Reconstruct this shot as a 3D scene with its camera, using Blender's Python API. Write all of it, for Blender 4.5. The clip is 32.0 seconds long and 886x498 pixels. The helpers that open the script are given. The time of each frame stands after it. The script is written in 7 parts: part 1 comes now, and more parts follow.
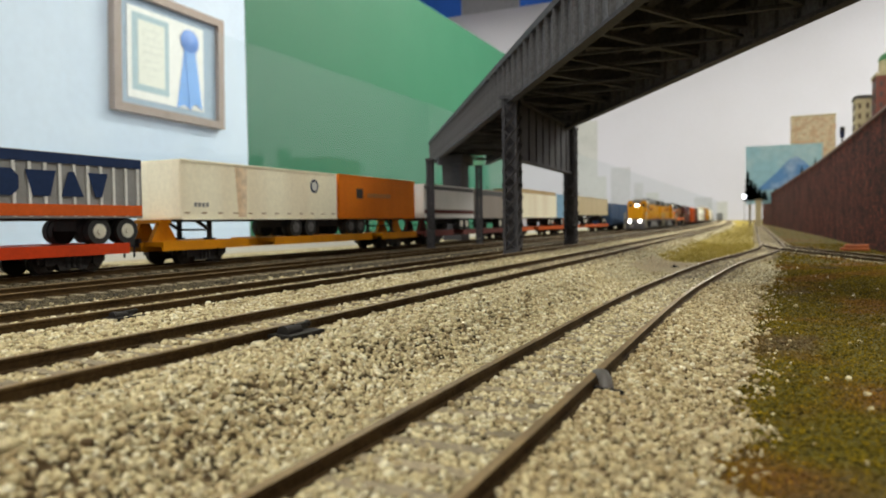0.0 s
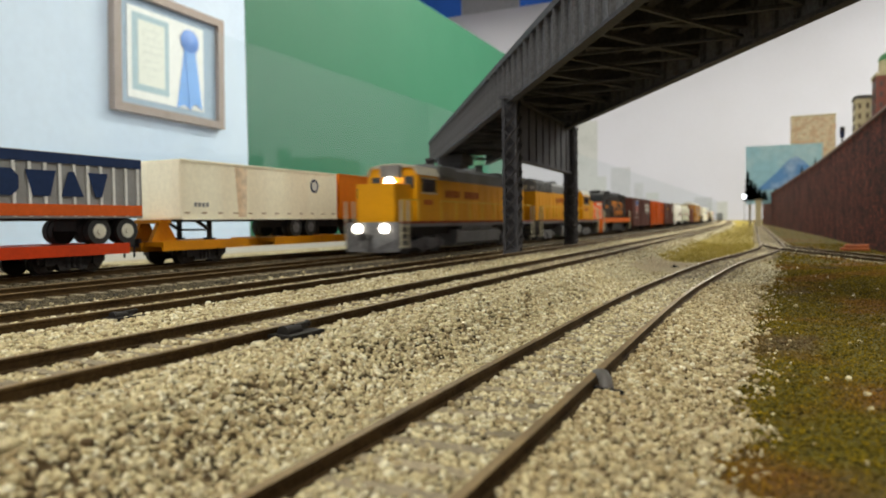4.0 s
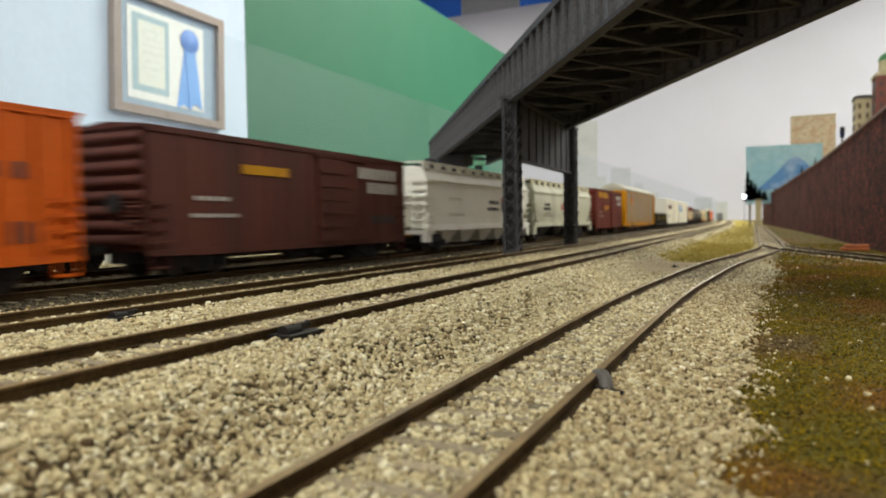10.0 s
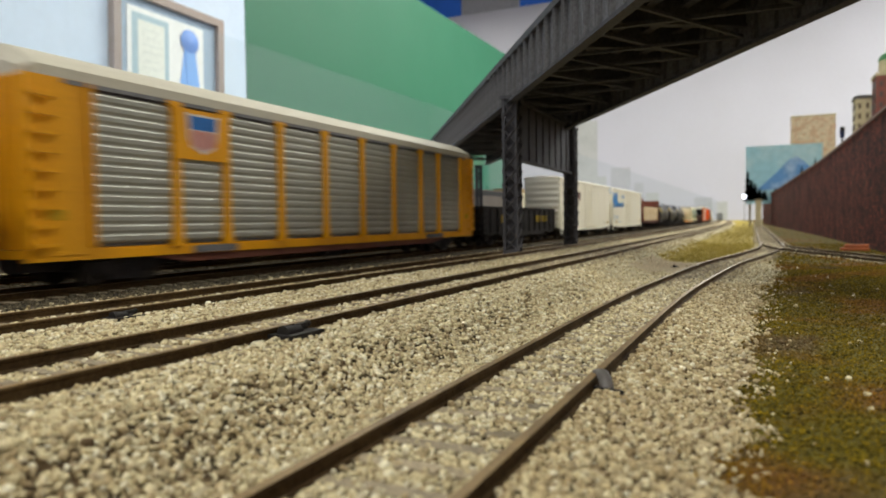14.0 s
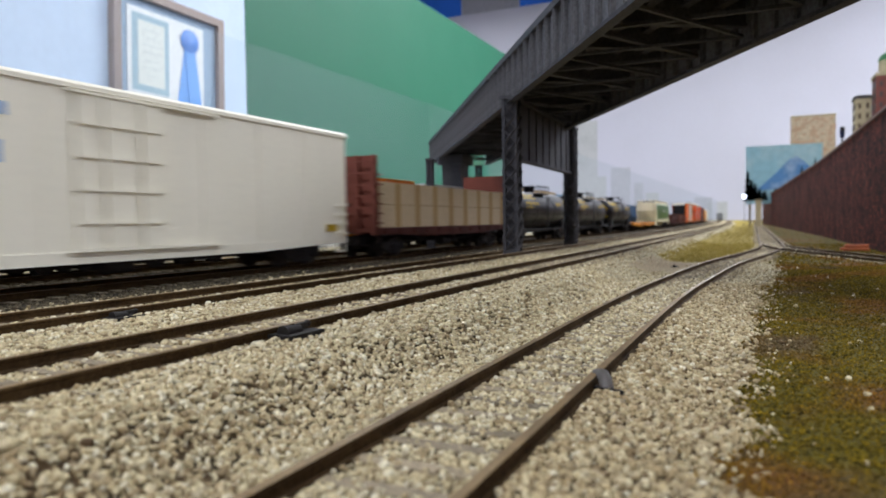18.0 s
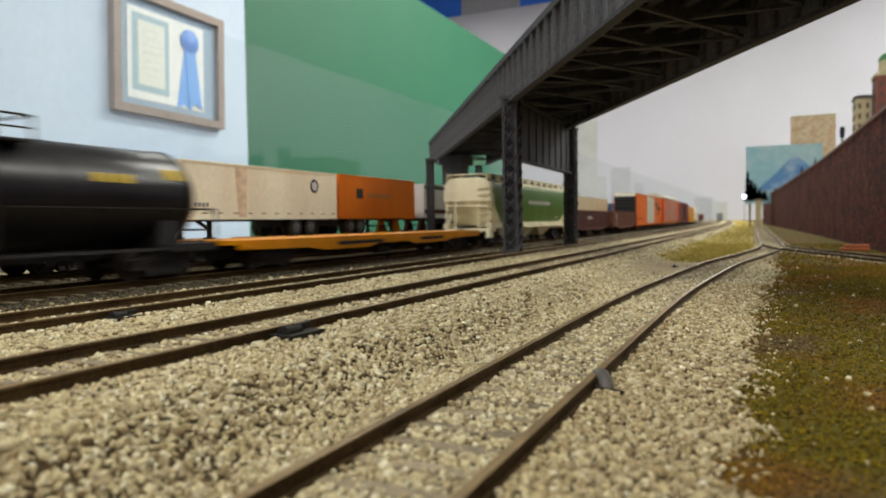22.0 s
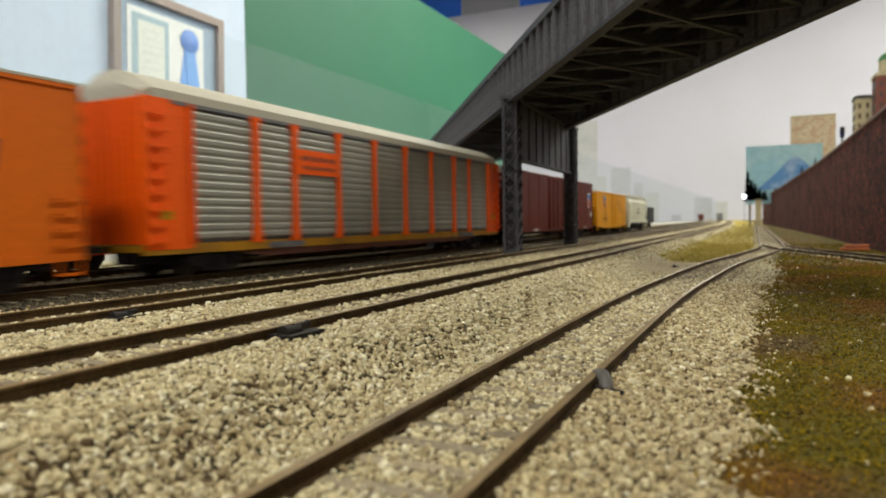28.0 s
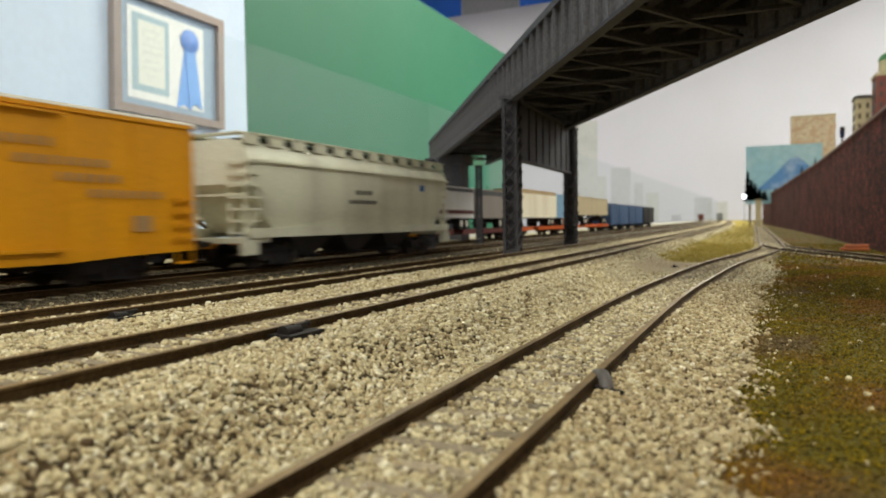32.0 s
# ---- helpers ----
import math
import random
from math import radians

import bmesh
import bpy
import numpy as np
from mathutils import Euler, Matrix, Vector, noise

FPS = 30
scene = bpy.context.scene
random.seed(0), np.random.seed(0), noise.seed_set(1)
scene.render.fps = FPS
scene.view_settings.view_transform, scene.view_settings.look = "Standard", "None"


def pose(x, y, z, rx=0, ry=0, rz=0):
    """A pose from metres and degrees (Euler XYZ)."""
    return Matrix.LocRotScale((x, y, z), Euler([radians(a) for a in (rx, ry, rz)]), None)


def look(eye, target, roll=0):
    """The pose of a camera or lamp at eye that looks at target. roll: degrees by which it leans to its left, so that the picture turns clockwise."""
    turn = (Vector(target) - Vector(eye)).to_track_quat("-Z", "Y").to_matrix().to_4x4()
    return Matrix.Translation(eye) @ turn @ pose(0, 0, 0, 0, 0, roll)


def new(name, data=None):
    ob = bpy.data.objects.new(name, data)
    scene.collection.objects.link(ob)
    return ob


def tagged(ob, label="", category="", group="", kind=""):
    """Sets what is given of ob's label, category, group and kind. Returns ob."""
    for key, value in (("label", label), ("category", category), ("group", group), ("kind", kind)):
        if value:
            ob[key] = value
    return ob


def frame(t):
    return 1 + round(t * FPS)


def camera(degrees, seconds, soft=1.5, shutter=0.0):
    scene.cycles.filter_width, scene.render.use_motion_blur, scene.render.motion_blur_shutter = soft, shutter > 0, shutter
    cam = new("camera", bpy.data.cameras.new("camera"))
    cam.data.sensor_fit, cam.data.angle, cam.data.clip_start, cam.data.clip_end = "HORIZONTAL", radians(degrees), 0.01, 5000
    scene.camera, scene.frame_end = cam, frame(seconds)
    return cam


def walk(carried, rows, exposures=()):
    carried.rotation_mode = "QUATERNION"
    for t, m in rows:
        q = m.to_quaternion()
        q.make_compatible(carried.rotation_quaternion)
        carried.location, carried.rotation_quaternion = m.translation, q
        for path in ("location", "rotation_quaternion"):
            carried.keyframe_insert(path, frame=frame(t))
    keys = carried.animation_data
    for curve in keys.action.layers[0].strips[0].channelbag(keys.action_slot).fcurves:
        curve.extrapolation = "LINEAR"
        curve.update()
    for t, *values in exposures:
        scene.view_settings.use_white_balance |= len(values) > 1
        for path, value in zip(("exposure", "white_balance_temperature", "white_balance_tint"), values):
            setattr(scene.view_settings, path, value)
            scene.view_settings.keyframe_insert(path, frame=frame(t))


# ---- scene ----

import functools
import itertools

# ---------------------------------------------------------------- camera
cam = camera(65.59, 32.0, soft=1.7, shutter=0.7)
# a small pocket camera close to the ballast: sharp from about a hand's length, soft before and behind
cam.data.dof.use_dof = True
cam.data.dof.focus_distance = 0.165
cam.data.dof.aperture_fstop = cam.data.lens / 0.80
EYE = Vector((0.0, 0.0, 0.01828))
YAW, PITCH = radians(25.256), radians(2.266)
AIM = Vector((-math.sin(YAW) * math.cos(PITCH), math.cos(YAW) * math.cos(PITCH), -math.sin(PITCH)))
CAM_POSE = look(EYE, EYE + AIM, -0.7945)
walk(cam, [(0, CAM_POSE), (32, CAM_POSE)], [
    (0, 0.0, 6500, 10), (6, -0.02, 6500, 10), (9, 0.0, 6500, 10), (10, 0.02, 6430, 10), (11, 0.08, 6380, 10), (12, -0.03, 6000, 15), (13, -0.07, 5930, 15), (14, -0.03, 6280, 12), (14.5, -0.04, 6450, 10),
    (16.5, -0.06, 6500, 10), (17.2, -0.07, 6150, 13), (18, -0.06, 5580, 19), (19, -0.06, 5480, 20), (20, -0.07, 5720, 18), (21, -0.09, 6120, 14), (22, -0.11, 6350, 12), (23, -0.14, 6430, 10),
    (24, -0.13, 6500, 10), (28, -0.04, 6500, 10), (31, 0.04, 6500, 10), (32, 0.01, 6500, 10)])

# ---------------------------------------------------------------- light
world = bpy.data.worlds.new("room_air")
world.use_nodes = True
world.node_tree.nodes["Background"].inputs[0].default_value = (0.75, 0.82, 0.95, 1)
world.node_tree.nodes["Background"].inputs[1].default_value = 0.25
scene.world = world


def ceiling_lamp(x, y, z, sx, sy, watts, colour):
    d = bpy.data.lights.new("ceiling_lamp", "AREA")
    d.shape, d.size, d.size_y, d.energy, d.color = "RECTANGLE", sx, sy, watts, colour
    ob = new("ceiling_lamp", d)
    ob.location = (x, y, z)
    return ob


# room lamps assumed overhead, unseen; the last added to brighten the far wall
for lx, ly, watts in ((-0.4, -1.3, 73), (1.9, 2.8, 126), (-0.35, 4.5, 144), (1.5, 5.8, 74), (-3.3, 5.6, 70)):
    ceiling_lamp(lx, ly, 2.6, 0.3 if ly > 0 else 2.4, 3.0 if ly > 0 else 0.3, watts, (1.0, 0.994, 0.872))

# ---------------------------------------------------------------- materials
MM = 0.001


def mat(name, colour, rough=0.5, metal=0.0, vary=0.12, grain=900.0, stain=60.0, bump=0.0, streak=False, dirt=None, dirt_amount=0.25, island=0.0, random=0.0, spec=0.5):
    """A node material: base colour, fine grain, broad stains of a second colour, relief."""
    m = bpy.data.materials.new(name)
    m.use_nodes = True
    nt = m.node_tree
    n, l = nt.nodes, nt.links
    b = n["Principled BSDF"]
    b.inputs["Roughness"].default_value = rough
    b.inputs["Metallic"].default_value = metal
    b.inputs["Specular IOR Level"].default_value = spec
    tc = n.new("ShaderNodeTexCoord")
    mp = n.new("ShaderNodeMapping")
    l.new(tc.outputs["Object"], mp.inputs[0])
    if streak:
        mp.inputs["Scale"].default_value = (1, 1, 0.12)
    fine = n.new("ShaderNodeTexNoise")
    fine.inputs["Scale"].default_value = grain
    fine.inputs["Detail"].default_value = 4
    l.new(tc.outputs["Object"], fine.inputs[0])
    broad = n.new("ShaderNodeTexNoise")
    broad.inputs["Scale"].default_value = stain
    broad.inputs["Detail"].default_value = 5
    l.new(mp.outputs[0], broad.inputs[0])
    dark = dirt or tuple(c * 0.55 for c in colour)
    ramp = n.new("ShaderNodeMapRange")
    ramp.inputs[1].default_value, ramp.inputs[2].default_value = 0.45, 0.75
    ramp.inputs[3].default_value, ramp.inputs[4].default_value = 0.0, dirt_amount
    l.new(broad.outputs[0], ramp.inputs[0])
    mix = n.new("ShaderNodeMix")
    mix.data_type = "RGBA"
    l.new(ramp.outputs[0], mix.inputs[0])
    mix.inputs[6].default_value = (*colour, 1)
    mix.inputs[7].default_value = (*dark, 1)
    hsv = n.new("ShaderNodeHueSaturation")
    l.new(mix.outputs[2], hsv.inputs["Color"])
    val = n.new("ShaderNodeMapRange")
    val.inputs[1].default_value, val.inputs[2].default_value = 0.3, 0.7
    val.inputs[3].default_value, val.inputs[4].default_value = 1 - vary, 1 + vary
    l.new(fine.outputs[0], val.inputs[0])
    out = val.outputs[0]
    for amount, node, socket in ((island, "ShaderNodeNewGeometry", "Random Per Island"), (random, "ShaderNodeObjectInfo", "Random")):
        if amount:
            src = n.new(node)
            mr = n.new("ShaderNodeMapRange")
            mr.inputs[3].default_value, mr.inputs[4].default_value = 1 - amount, 1 + amount
            l.new(src.outputs[socket], mr.inputs[0])
            mul = n.new("ShaderNodeMath")
            mul.operation = "MULTIPLY"
            l.new(out, mul.inputs[0])
            l.new(mr.outputs[0], mul.inputs[1])
            out = mul.outputs[0]
    l.new(out, hsv.inputs["Value"])
    l.new(hsv.outputs[0], b.inputs["Base Color"])
    rr = n.new("ShaderNodeMapRange")
    rr.inputs[3].default_value, rr.inputs[4].default_value = max(rough - 0.12, 0.03), min(rough + 0.12, 1)
    l.new(broad.outputs[0], rr.inputs[0])
    l.new(rr.outputs[0], b.inputs["Roughness"])
    if bump:
        bp = n.new("ShaderNodeBump")
        bp.inputs["Strength"].default_value = min(bump, 1)
        bp.inputs["Distance"].default_value = 0.0004
        l.new(fine.outputs[0], bp.inputs["Height"])
        l.new(bp.outputs[0], b.inputs["Normal"])
    return m


def glow(name, colour, strength):
    m = bpy.data.materials.new(name)
    m.use_nodes = True
    b = m.node_tree.nodes["Principled BSDF"]
    b.inputs["Base Color"].default_value = (*colour, 1)
    b.inputs["Emission Color"].default_value = (*colour, 1)
    b.inputs["Emission Strength"].default_value = strength
    return m


def many_tone(name, tones, rough, low=(0.62, 1.2), patch=None, patch_scale=25.0, patch_range=(0.42, 0.62), bare=None):
    """Loose grains: each island takes one of several tones; patch mixes a second set by place."""
    m = bpy.data.materials.new(name)
    m.use_nodes = True
    n, l = m.node_tree.nodes, m.node_tree.links
    b = n["Principled BSDF"]
    b.inputs["Roughness"].default_value = rough
    b.inputs["Specular IOR Level"].default_value = 0.25
    geo = n.new("ShaderNodeNewGeometry")

    def ramp(colours):
        r = n.new("ShaderNodeValToRGB")
        e = r.color_ramp.elements
        while len(e) < len(colours):
            e.new(0.5)
        for k, c in enumerate(colours):
            e[k].position = k / (len(colours) - 1)
            e[k].color = (*c, 1)
        l.new(geo.outputs["Random Per Island"], r.inputs[0])
        return r.outputs[0]
    col = ramp(tones)
    tc = n.new("ShaderNodeTexCoord")
    if patch:
        ns = n.new("ShaderNodeTexNoise")
        ns.inputs["Scale"].default_value, ns.inputs["Detail"].default_value = patch_scale, 6
        l.new(tc.outputs["Object"], ns.inputs[0])
        mr = n.new("ShaderNodeMapRange")
        mr.inputs[1].default_value, mr.inputs[2].default_value = patch_range
        l.new(ns.outputs[0], mr.inputs[0])
        mix = n.new("ShaderNodeMix")
        mix.data_type = "RGBA"
        l.new(mr.outputs[0], mix.inputs[0])
        l.new(col, mix.inputs[6])
        l.new(ramp(patch), mix.inputs[7])
        col = mix.outputs[2]
    if bare:
        ns = n.new("ShaderNodeTexNoise")
        ns.inputs["Scale"].default_value, ns.inputs["Detail"].default_value = patch_scale * 1.7, 5
        shift = n.new("ShaderNodeMapping")
        shift.inputs["Location"].default_value = (0.37, 0.11, 0.2)
        shift.inputs["Scale"].default_value = (1, 0.5, 1)
        l.new(tc.outputs["Object"], shift.inputs[0])
        l.new(shift.outputs[0], ns.inputs[0])
        mr = n.new("ShaderNodeMapRange")
        mr.inputs[1].default_value, mr.inputs[2].default_value = 0.60, 0.68
        l.new(ns.outputs[0], mr.inputs[0])
        mix = n.new("ShaderNodeMix")
        mix.data_type = "RGBA"
        l.new(mr.outputs[0], mix.inputs[0])
        l.new(col, mix.inputs[6])
        l.new(ramp(bare), mix.inputs[7])
        col = mix.outputs[2]
    fine = n.new("ShaderNodeTexNoise")
    fine.inputs["Scale"].default_value, fine.inputs["Detail"].default_value = 1800, 3
    l.new(tc.outputs["Object"], fine.inputs[0])
    mr = n.new("ShaderNodeMapRange")
    mr.inputs[1].default_value, mr.inputs[2].default_value = 0.3, 0.7
    mr.inputs[3].default_value, mr.inputs[4].default_value = low
    l.new(fine.outputs[0], mr.inputs[0])
    hsv = n.new("ShaderNodeHueSaturation")
    l.new(mr.outputs[0], hsv.inputs["Value"])
    l.new(col, hsv.inputs["Color"])
    l.new(hsv.outputs[0], b.inputs["Base Color"])
    bp = n.new("ShaderNodeBump")
    bp.inputs["Strength"].default_value, bp.inputs["Distance"].default_value = 0.6, 0.0002
    l.new(fine.outputs[0], bp.inputs["Height"])
    l.new(bp.outputs[0], b.inputs["Normal"])
    return m


STONE_TONES = [(0.157, 0.106, 0.051), (0.461, 0.359, 0.194), (0.590, 0.498, 0.286), (0.701, 0.608, 0.369), (0.516, 0.416, 0.230), (0.646, 0.563, 0.341), (0.830, 0.765, 0.553), (0.332, 0.249, 0.129), (0.571, 0.498, 0.304)]
TAN_TONES = [(0.087, 0.052, 0.022), (0.365, 0.270, 0.135), (0.452, 0.357, 0.187), (0.522, 0.418, 0.226), (0.392, 0.296, 0.157), (0.479, 0.383, 0.209), (0.626, 0.531, 0.331), (0.235, 0.157, 0.074)]
M_STONE = many_tone("ballast_stone", STONE_TONES, 0.85)
M_STONETAN = many_tone("tan_ballast_stone", TAN_TONES, 0.85)
# bed coloured dark to stand for the shade in gaps between stones
M_GAPSHADE = many_tone("ballast_bed", [(0.085, 0.052, 0.020), (0.085, 0.052, 0.020)], 0.9, (0.35, 1.35), [(0.05, 0.037, 0.018), (0.06, 0.045, 0.022)], 160.0)
RUST = [(0.215, 0.105, 0.009), (0.26, 0.13, 0.012), (0.14, 0.062, 0.010), (0.17, 0.093, 0.012)]
BARE = [(0.115, 0.080, 0.028), (0.14, 0.098, 0.038), (0.085, 0.062, 0.024), (0.15, 0.085, 0.03)]
# paler far bed, where sparse stones would leave the dark bed showing
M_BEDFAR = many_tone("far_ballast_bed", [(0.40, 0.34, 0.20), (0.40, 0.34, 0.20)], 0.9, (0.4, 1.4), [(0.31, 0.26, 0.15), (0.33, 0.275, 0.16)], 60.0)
M_DIRT = many_tone("bare_dirt", [(0.30, 0.235, 0.135), (0.30, 0.235, 0.135)], 0.95, (0.6, 1.3), [(0.22, 0.165, 0.09), (0.24, 0.18, 0.10)], 30.0)
# dark roadbed of the main, with the train's shade put into its colour
M_BEDDARK = many_tone("shaded_ballast", [(0.075, 0.058, 0.036), (0.075, 0.058, 0.036)], 0.9, (0.3, 1.5), [(0.03, 0.024, 0.016), (0.035, 0.028, 0.018)], 160.0)
M_STONEDARK = many_tone("shaded_stone", [(0.03, 0.024, 0.016), (0.10, 0.08, 0.045), (0.16, 0.13, 0.075), (0.06, 0.048, 0.03)], 0.85)
M_TURF = many_tone("turf", [(0.165, 0.114, 0.003), (0.225, 0.150, 0.003), (0.060, 0.047, 0.003), (0.135, 0.098, 0.004)], 0.95, (0.4, 1.5), RUST, 24.0, (0.49, 0.62), BARE)
M_SOIL = many_tone("turf_soil", [(0.10, 0.080, 0.006), (0.10, 0.080, 0.006)], 0.95, (0.4, 1.5), [RUST[2], RUST[2]], 24.0, (0.49, 0.62), [BARE[1], BARE[1]])
M_TURF_DRY = many_tone("dry_turf", [(0.205, 0.152, 0.016), (0.25, 0.185, 0.026), (0.16, 0.122, 0.014)], 0.95, (0.7, 1.3))
M_RAIL = mat("rail_side", (0.072, 0.043, 0.017), 0.7, 0.0, 0.3, 1500, 120, 0.3, dirt=(0.018, 0.010, 0.005), dirt_amount=0.7, spec=0.08)
M_RAILTOP = mat("rail_head", (0.22, 0.145, 0.06), 0.5, 0.15, 0.15, 1200, 90, dirt=(0.09, 0.06, 0.03), dirt_amount=0.9, spec=0.25)
M_FUEL = mat("fuel_tank_grey", (0.15, 0.15, 0.15), 0.55, 0, 0.2, 600, 60, 0.1, True, (0.07, 0.06, 0.05), 0.6)
M_TIE = mat("tie", (0.25, 0.20, 0.125), 0.9, 0, 0.3, 1600, 200, 0.5, random=0.3)
M_BLACKMETAL = mat("black_metal", (0.014, 0.011, 0.009), 0.75, 0.0, 0.3, 900, 80, 0.2, dirt=(0.05, 0.042, 0.034), dirt_amount=0.45, spec=0.3)
# steel coloured darker, to carry the shade of the bridge's underside
M_BRIDGE = mat("bridge_steel", (0.047, 0.046, 0.053), 0.7, 0.0, 0.3, 700, 90, 0.3, True, dirt=(0.082, 0.072, 0.068), dirt_amount=0.6, spec=0.3)
# the same steel paler: light on the web's face put into the colour
M_GIRDERLIT = mat("lit_girder_web", (0.112, 0.110, 0.115), 0.7, 0.0, 0.3, 600, 70, 0.3, True, dirt=(0.06, 0.055, 0.05), dirt_amount=0.8, spec=0.3)
M_TRUCK = mat("truck_black", (0.020, 0.018, 0.019), 0.7, 0, 0.3, 800, 80, 0.2, dirt=(0.048, 0.037, 0.029), dirt_amount=0.5, spec=0.3)
M_TRUCKGREY = mat("truck_grey", (0.125, 0.122, 0.125), 0.6, 0, 0.3, 800, 80, 0.2, dirt=(0.03, 0.026, 0.024), dirt_amount=0.7)
M_WHEEL = mat("wheel_steel", (0.05, 0.042, 0.036), 0.45, 0.7, 0.2, 800, 90)
M_COUPLER = mat("coupler_black", (0.02, 0.018, 0.017), 0.6)


def paint(name, colour, rough=0.42, dirt=None, amount=0.3):
    return mat(name, colour, rough + 0.05, 0, 0.08, 700, 55, 0.06, True, dirt, amount, spec=0.2)


M_YEL = paint("armour_yellow", (0.63, 0.28, 0.002), 0.42, (0.28, 0.12, 0.02), 0.35)
M_LGREY = paint("loco_grey", (0.16, 0.165, 0.17), 0.5, (0.07, 0.065, 0.06), 0.5)
M_RED = paint("stripe_red", (0.30, 0.03, 0.015))
M_NAVY = paint("navy", (0.012, 0.018, 0.06))
M_BLACKP = paint("loco_black", (0.008, 0.0075, 0.0085), 0.45, (0.018, 0.015, 0.014), 0.4)
M_GOLD = paint("letter_gold", (0.58, 0.19, 0.01), 0.5, (0.2, 0.07, 0.01), 0.4)
M_ORG = paint("boxcar_orange", (0.58, 0.100, 0.004), 0.5, (0.30, 0.06, 0.012), 0.4)
M_SILLORG = paint("sill_orange", (0.62, 0.125, 0.006), 0.45, (0.4, 0.08, 0.01), 0.4)
M_ENDGREY = paint("end_dark_grey", (0.05, 0.046, 0.046), 0.55, (0.02, 0.018, 0.018), 0.5)
M_RGORG = paint("bright_orange", (0.64, 0.125, 0.002), 0.42, (0.4, 0.09, 0.008), 0.3)
M_RACKORG = paint("rack_orange", (0.86, 0.105, 0.002), 0.42, (0.4, 0.06, 0.01), 0.3)
M_BROWN = paint("boxcar_brown", (0.092, 0.027, 0.018), 0.55, (0.035, 0.016, 0.014), 0.55)
M_BROWNR = paint("boxcar_red_brown", (0.130, 0.019, 0.010), 0.45, (0.075, 0.016, 0.011), 0.4)
M_DKRED = paint("dark_red", (0.092, 0.009, 0.004), 0.42, (0.062, 0.009, 0.005), 0.4)
M_GONBR = paint("gondola_brown", (0.078, 0.021, 0.016), 0.55, (0.034, 0.014, 0.012), 0.6)
M_GONRUST = paint("gondola_rust", (0.150, 0.052, 0.030), 0.6, (0.07, 0.025, 0.018), 0.6)
# paler than the sides: highlights on the pressings put into the colour
M_DENT = paint("worn_pressing", (0.18, 0.13, 0.11), 0.6, (0.09, 0.035, 0.028), 0.8)
M_WHITE = paint("car_white", (0.86, 0.84, 0.76), 0.4, (0.66, 0.62, 0.52), 0.25)
M_REEFER = mat("reefer_white", (0.86, 0.82, 0.68), 0.42, 0, 0.025, 500, 40, 0.02, True, (0.72, 0.68, 0.57), 0.3, spec=0.3)
M_HGREY = paint("hopper_grey", (0.62, 0.62, 0.485), 0.45, (0.30, 0.27, 0.21), 0.45)
M_HCREAM = paint("hopper_cream", (0.85, 0.79, 0.55), 0.5, (0.32, 0.27, 0.18), 0.6)
M_GREEN = paint("hopper_green", (0.054, 0.130, 0.010), 0.27, (0.03, 0.06, 0.014), 0.5)
M_RYEL = paint("reefer_yellow", (0.63, 0.27, 0.002), 0.42, (0.36, 0.15, 0.015), 0.45)
M_SILVER = mat("galvanised_panel", (0.30, 0.295, 0.25), 0.45, 0.4, 0.12, 800, 60, 0.05, True, (0.22, 0.21, 0.18), 0.5)
M_DOORSILVER = paint("door_silver", (0.50, 0.48, 0.40), 0.45, (0.36, 0.32, 0.25), 0.4)
M_ROOF = paint("galvanised_roof", (0.43, 0.40, 0.315), 0.5, (0.42, 0.38, 0.3), 0.5)
M_RACKSILL = paint("mustard_sill", (0.40, 0.185, 0.008), 0.5, (0.14, 0.07, 0.02), 0.6)
M_RAILYEL = paint("handrail_gold", (0.60, 0.42, 0.05), 0.5)
M_WORD = paint("dull_red_letter", (0.22, 0.035, 0.008), 0.6)
M_BLUE = paint("shield_blue", (0.025, 0.125, 0.36))
M_SHRED = paint("shield_red", (0.42, 0.09, 0.07))
M_SHWHITE = paint("shield_white", (0.62, 0.58, 0.54))
M_LETW = paint("letter_white", (0.48, 0.45, 0.41), 0.6)
M_LETD = paint("letter_dark", (0.05, 0.045, 0.045), 0.6)
M_LETR = paint("letter_red", (0.40, 0.03, 0.03), 0.6)
M_MAROON = paint("letter_maroon", (0.10, 0.022, 0.018), 0.6)
M_SKYBLUE = paint("logo_blue", (0.03, 0.24, 0.62))
M_TANK = mat("tank_black", (0.006, 0.005, 0.007), 0.33, 0, 0.1, 500, 40, 0.05, True, (0.016, 0.013, 0.013), 0.4, spec=0.26)
M_TANKYEL = paint("tank_yellow", (0.45, 0.30, 0.01), 0.5)
M_PANELGOLD = paint("panel_gold", (0.52, 0.25, 0.005), 0.5, (0.26, 0.10, 0.008), 0.6)
M_LUMBER = mat("lumber_wrap", (0.66, 0.54, 0.34), 0.55, 0, 0.1, 700, 50, 0.1, True, (0.42, 0.30, 0.16), 0.35)
M_STRAP = paint("strap_brown", (0.36, 0.22, 0.10), 0.7)
M_LUMSTRAP = paint("load_strap_tan", (0.50, 0.33, 0.14), 0.6)
M_LUMGAP = paint("spacer_brown", (0.25, 0.13, 0.05), 0.7)
M_TTX = paint("flat_yellow", (0.62, 0.235, 0.002), 0.45, (0.30, 0.11, 0.01), 0.6)
M_SPINERED = paint("spine_red", (0.55, 0.045, 0.005), 0.45, (0.25, 0.03, 0.01), 0.35)
M_TYRE = mat("tyre", (0.012, 0.012, 0.012), 0.75)
M_HUB = paint("hub_white", (0.66, 0.63, 0.52))
M_BOARD = paint("bulkhead_brown", (0.17, 0.052, 0.035), 0.6, (0.08, 0.03, 0.02), 0.5)
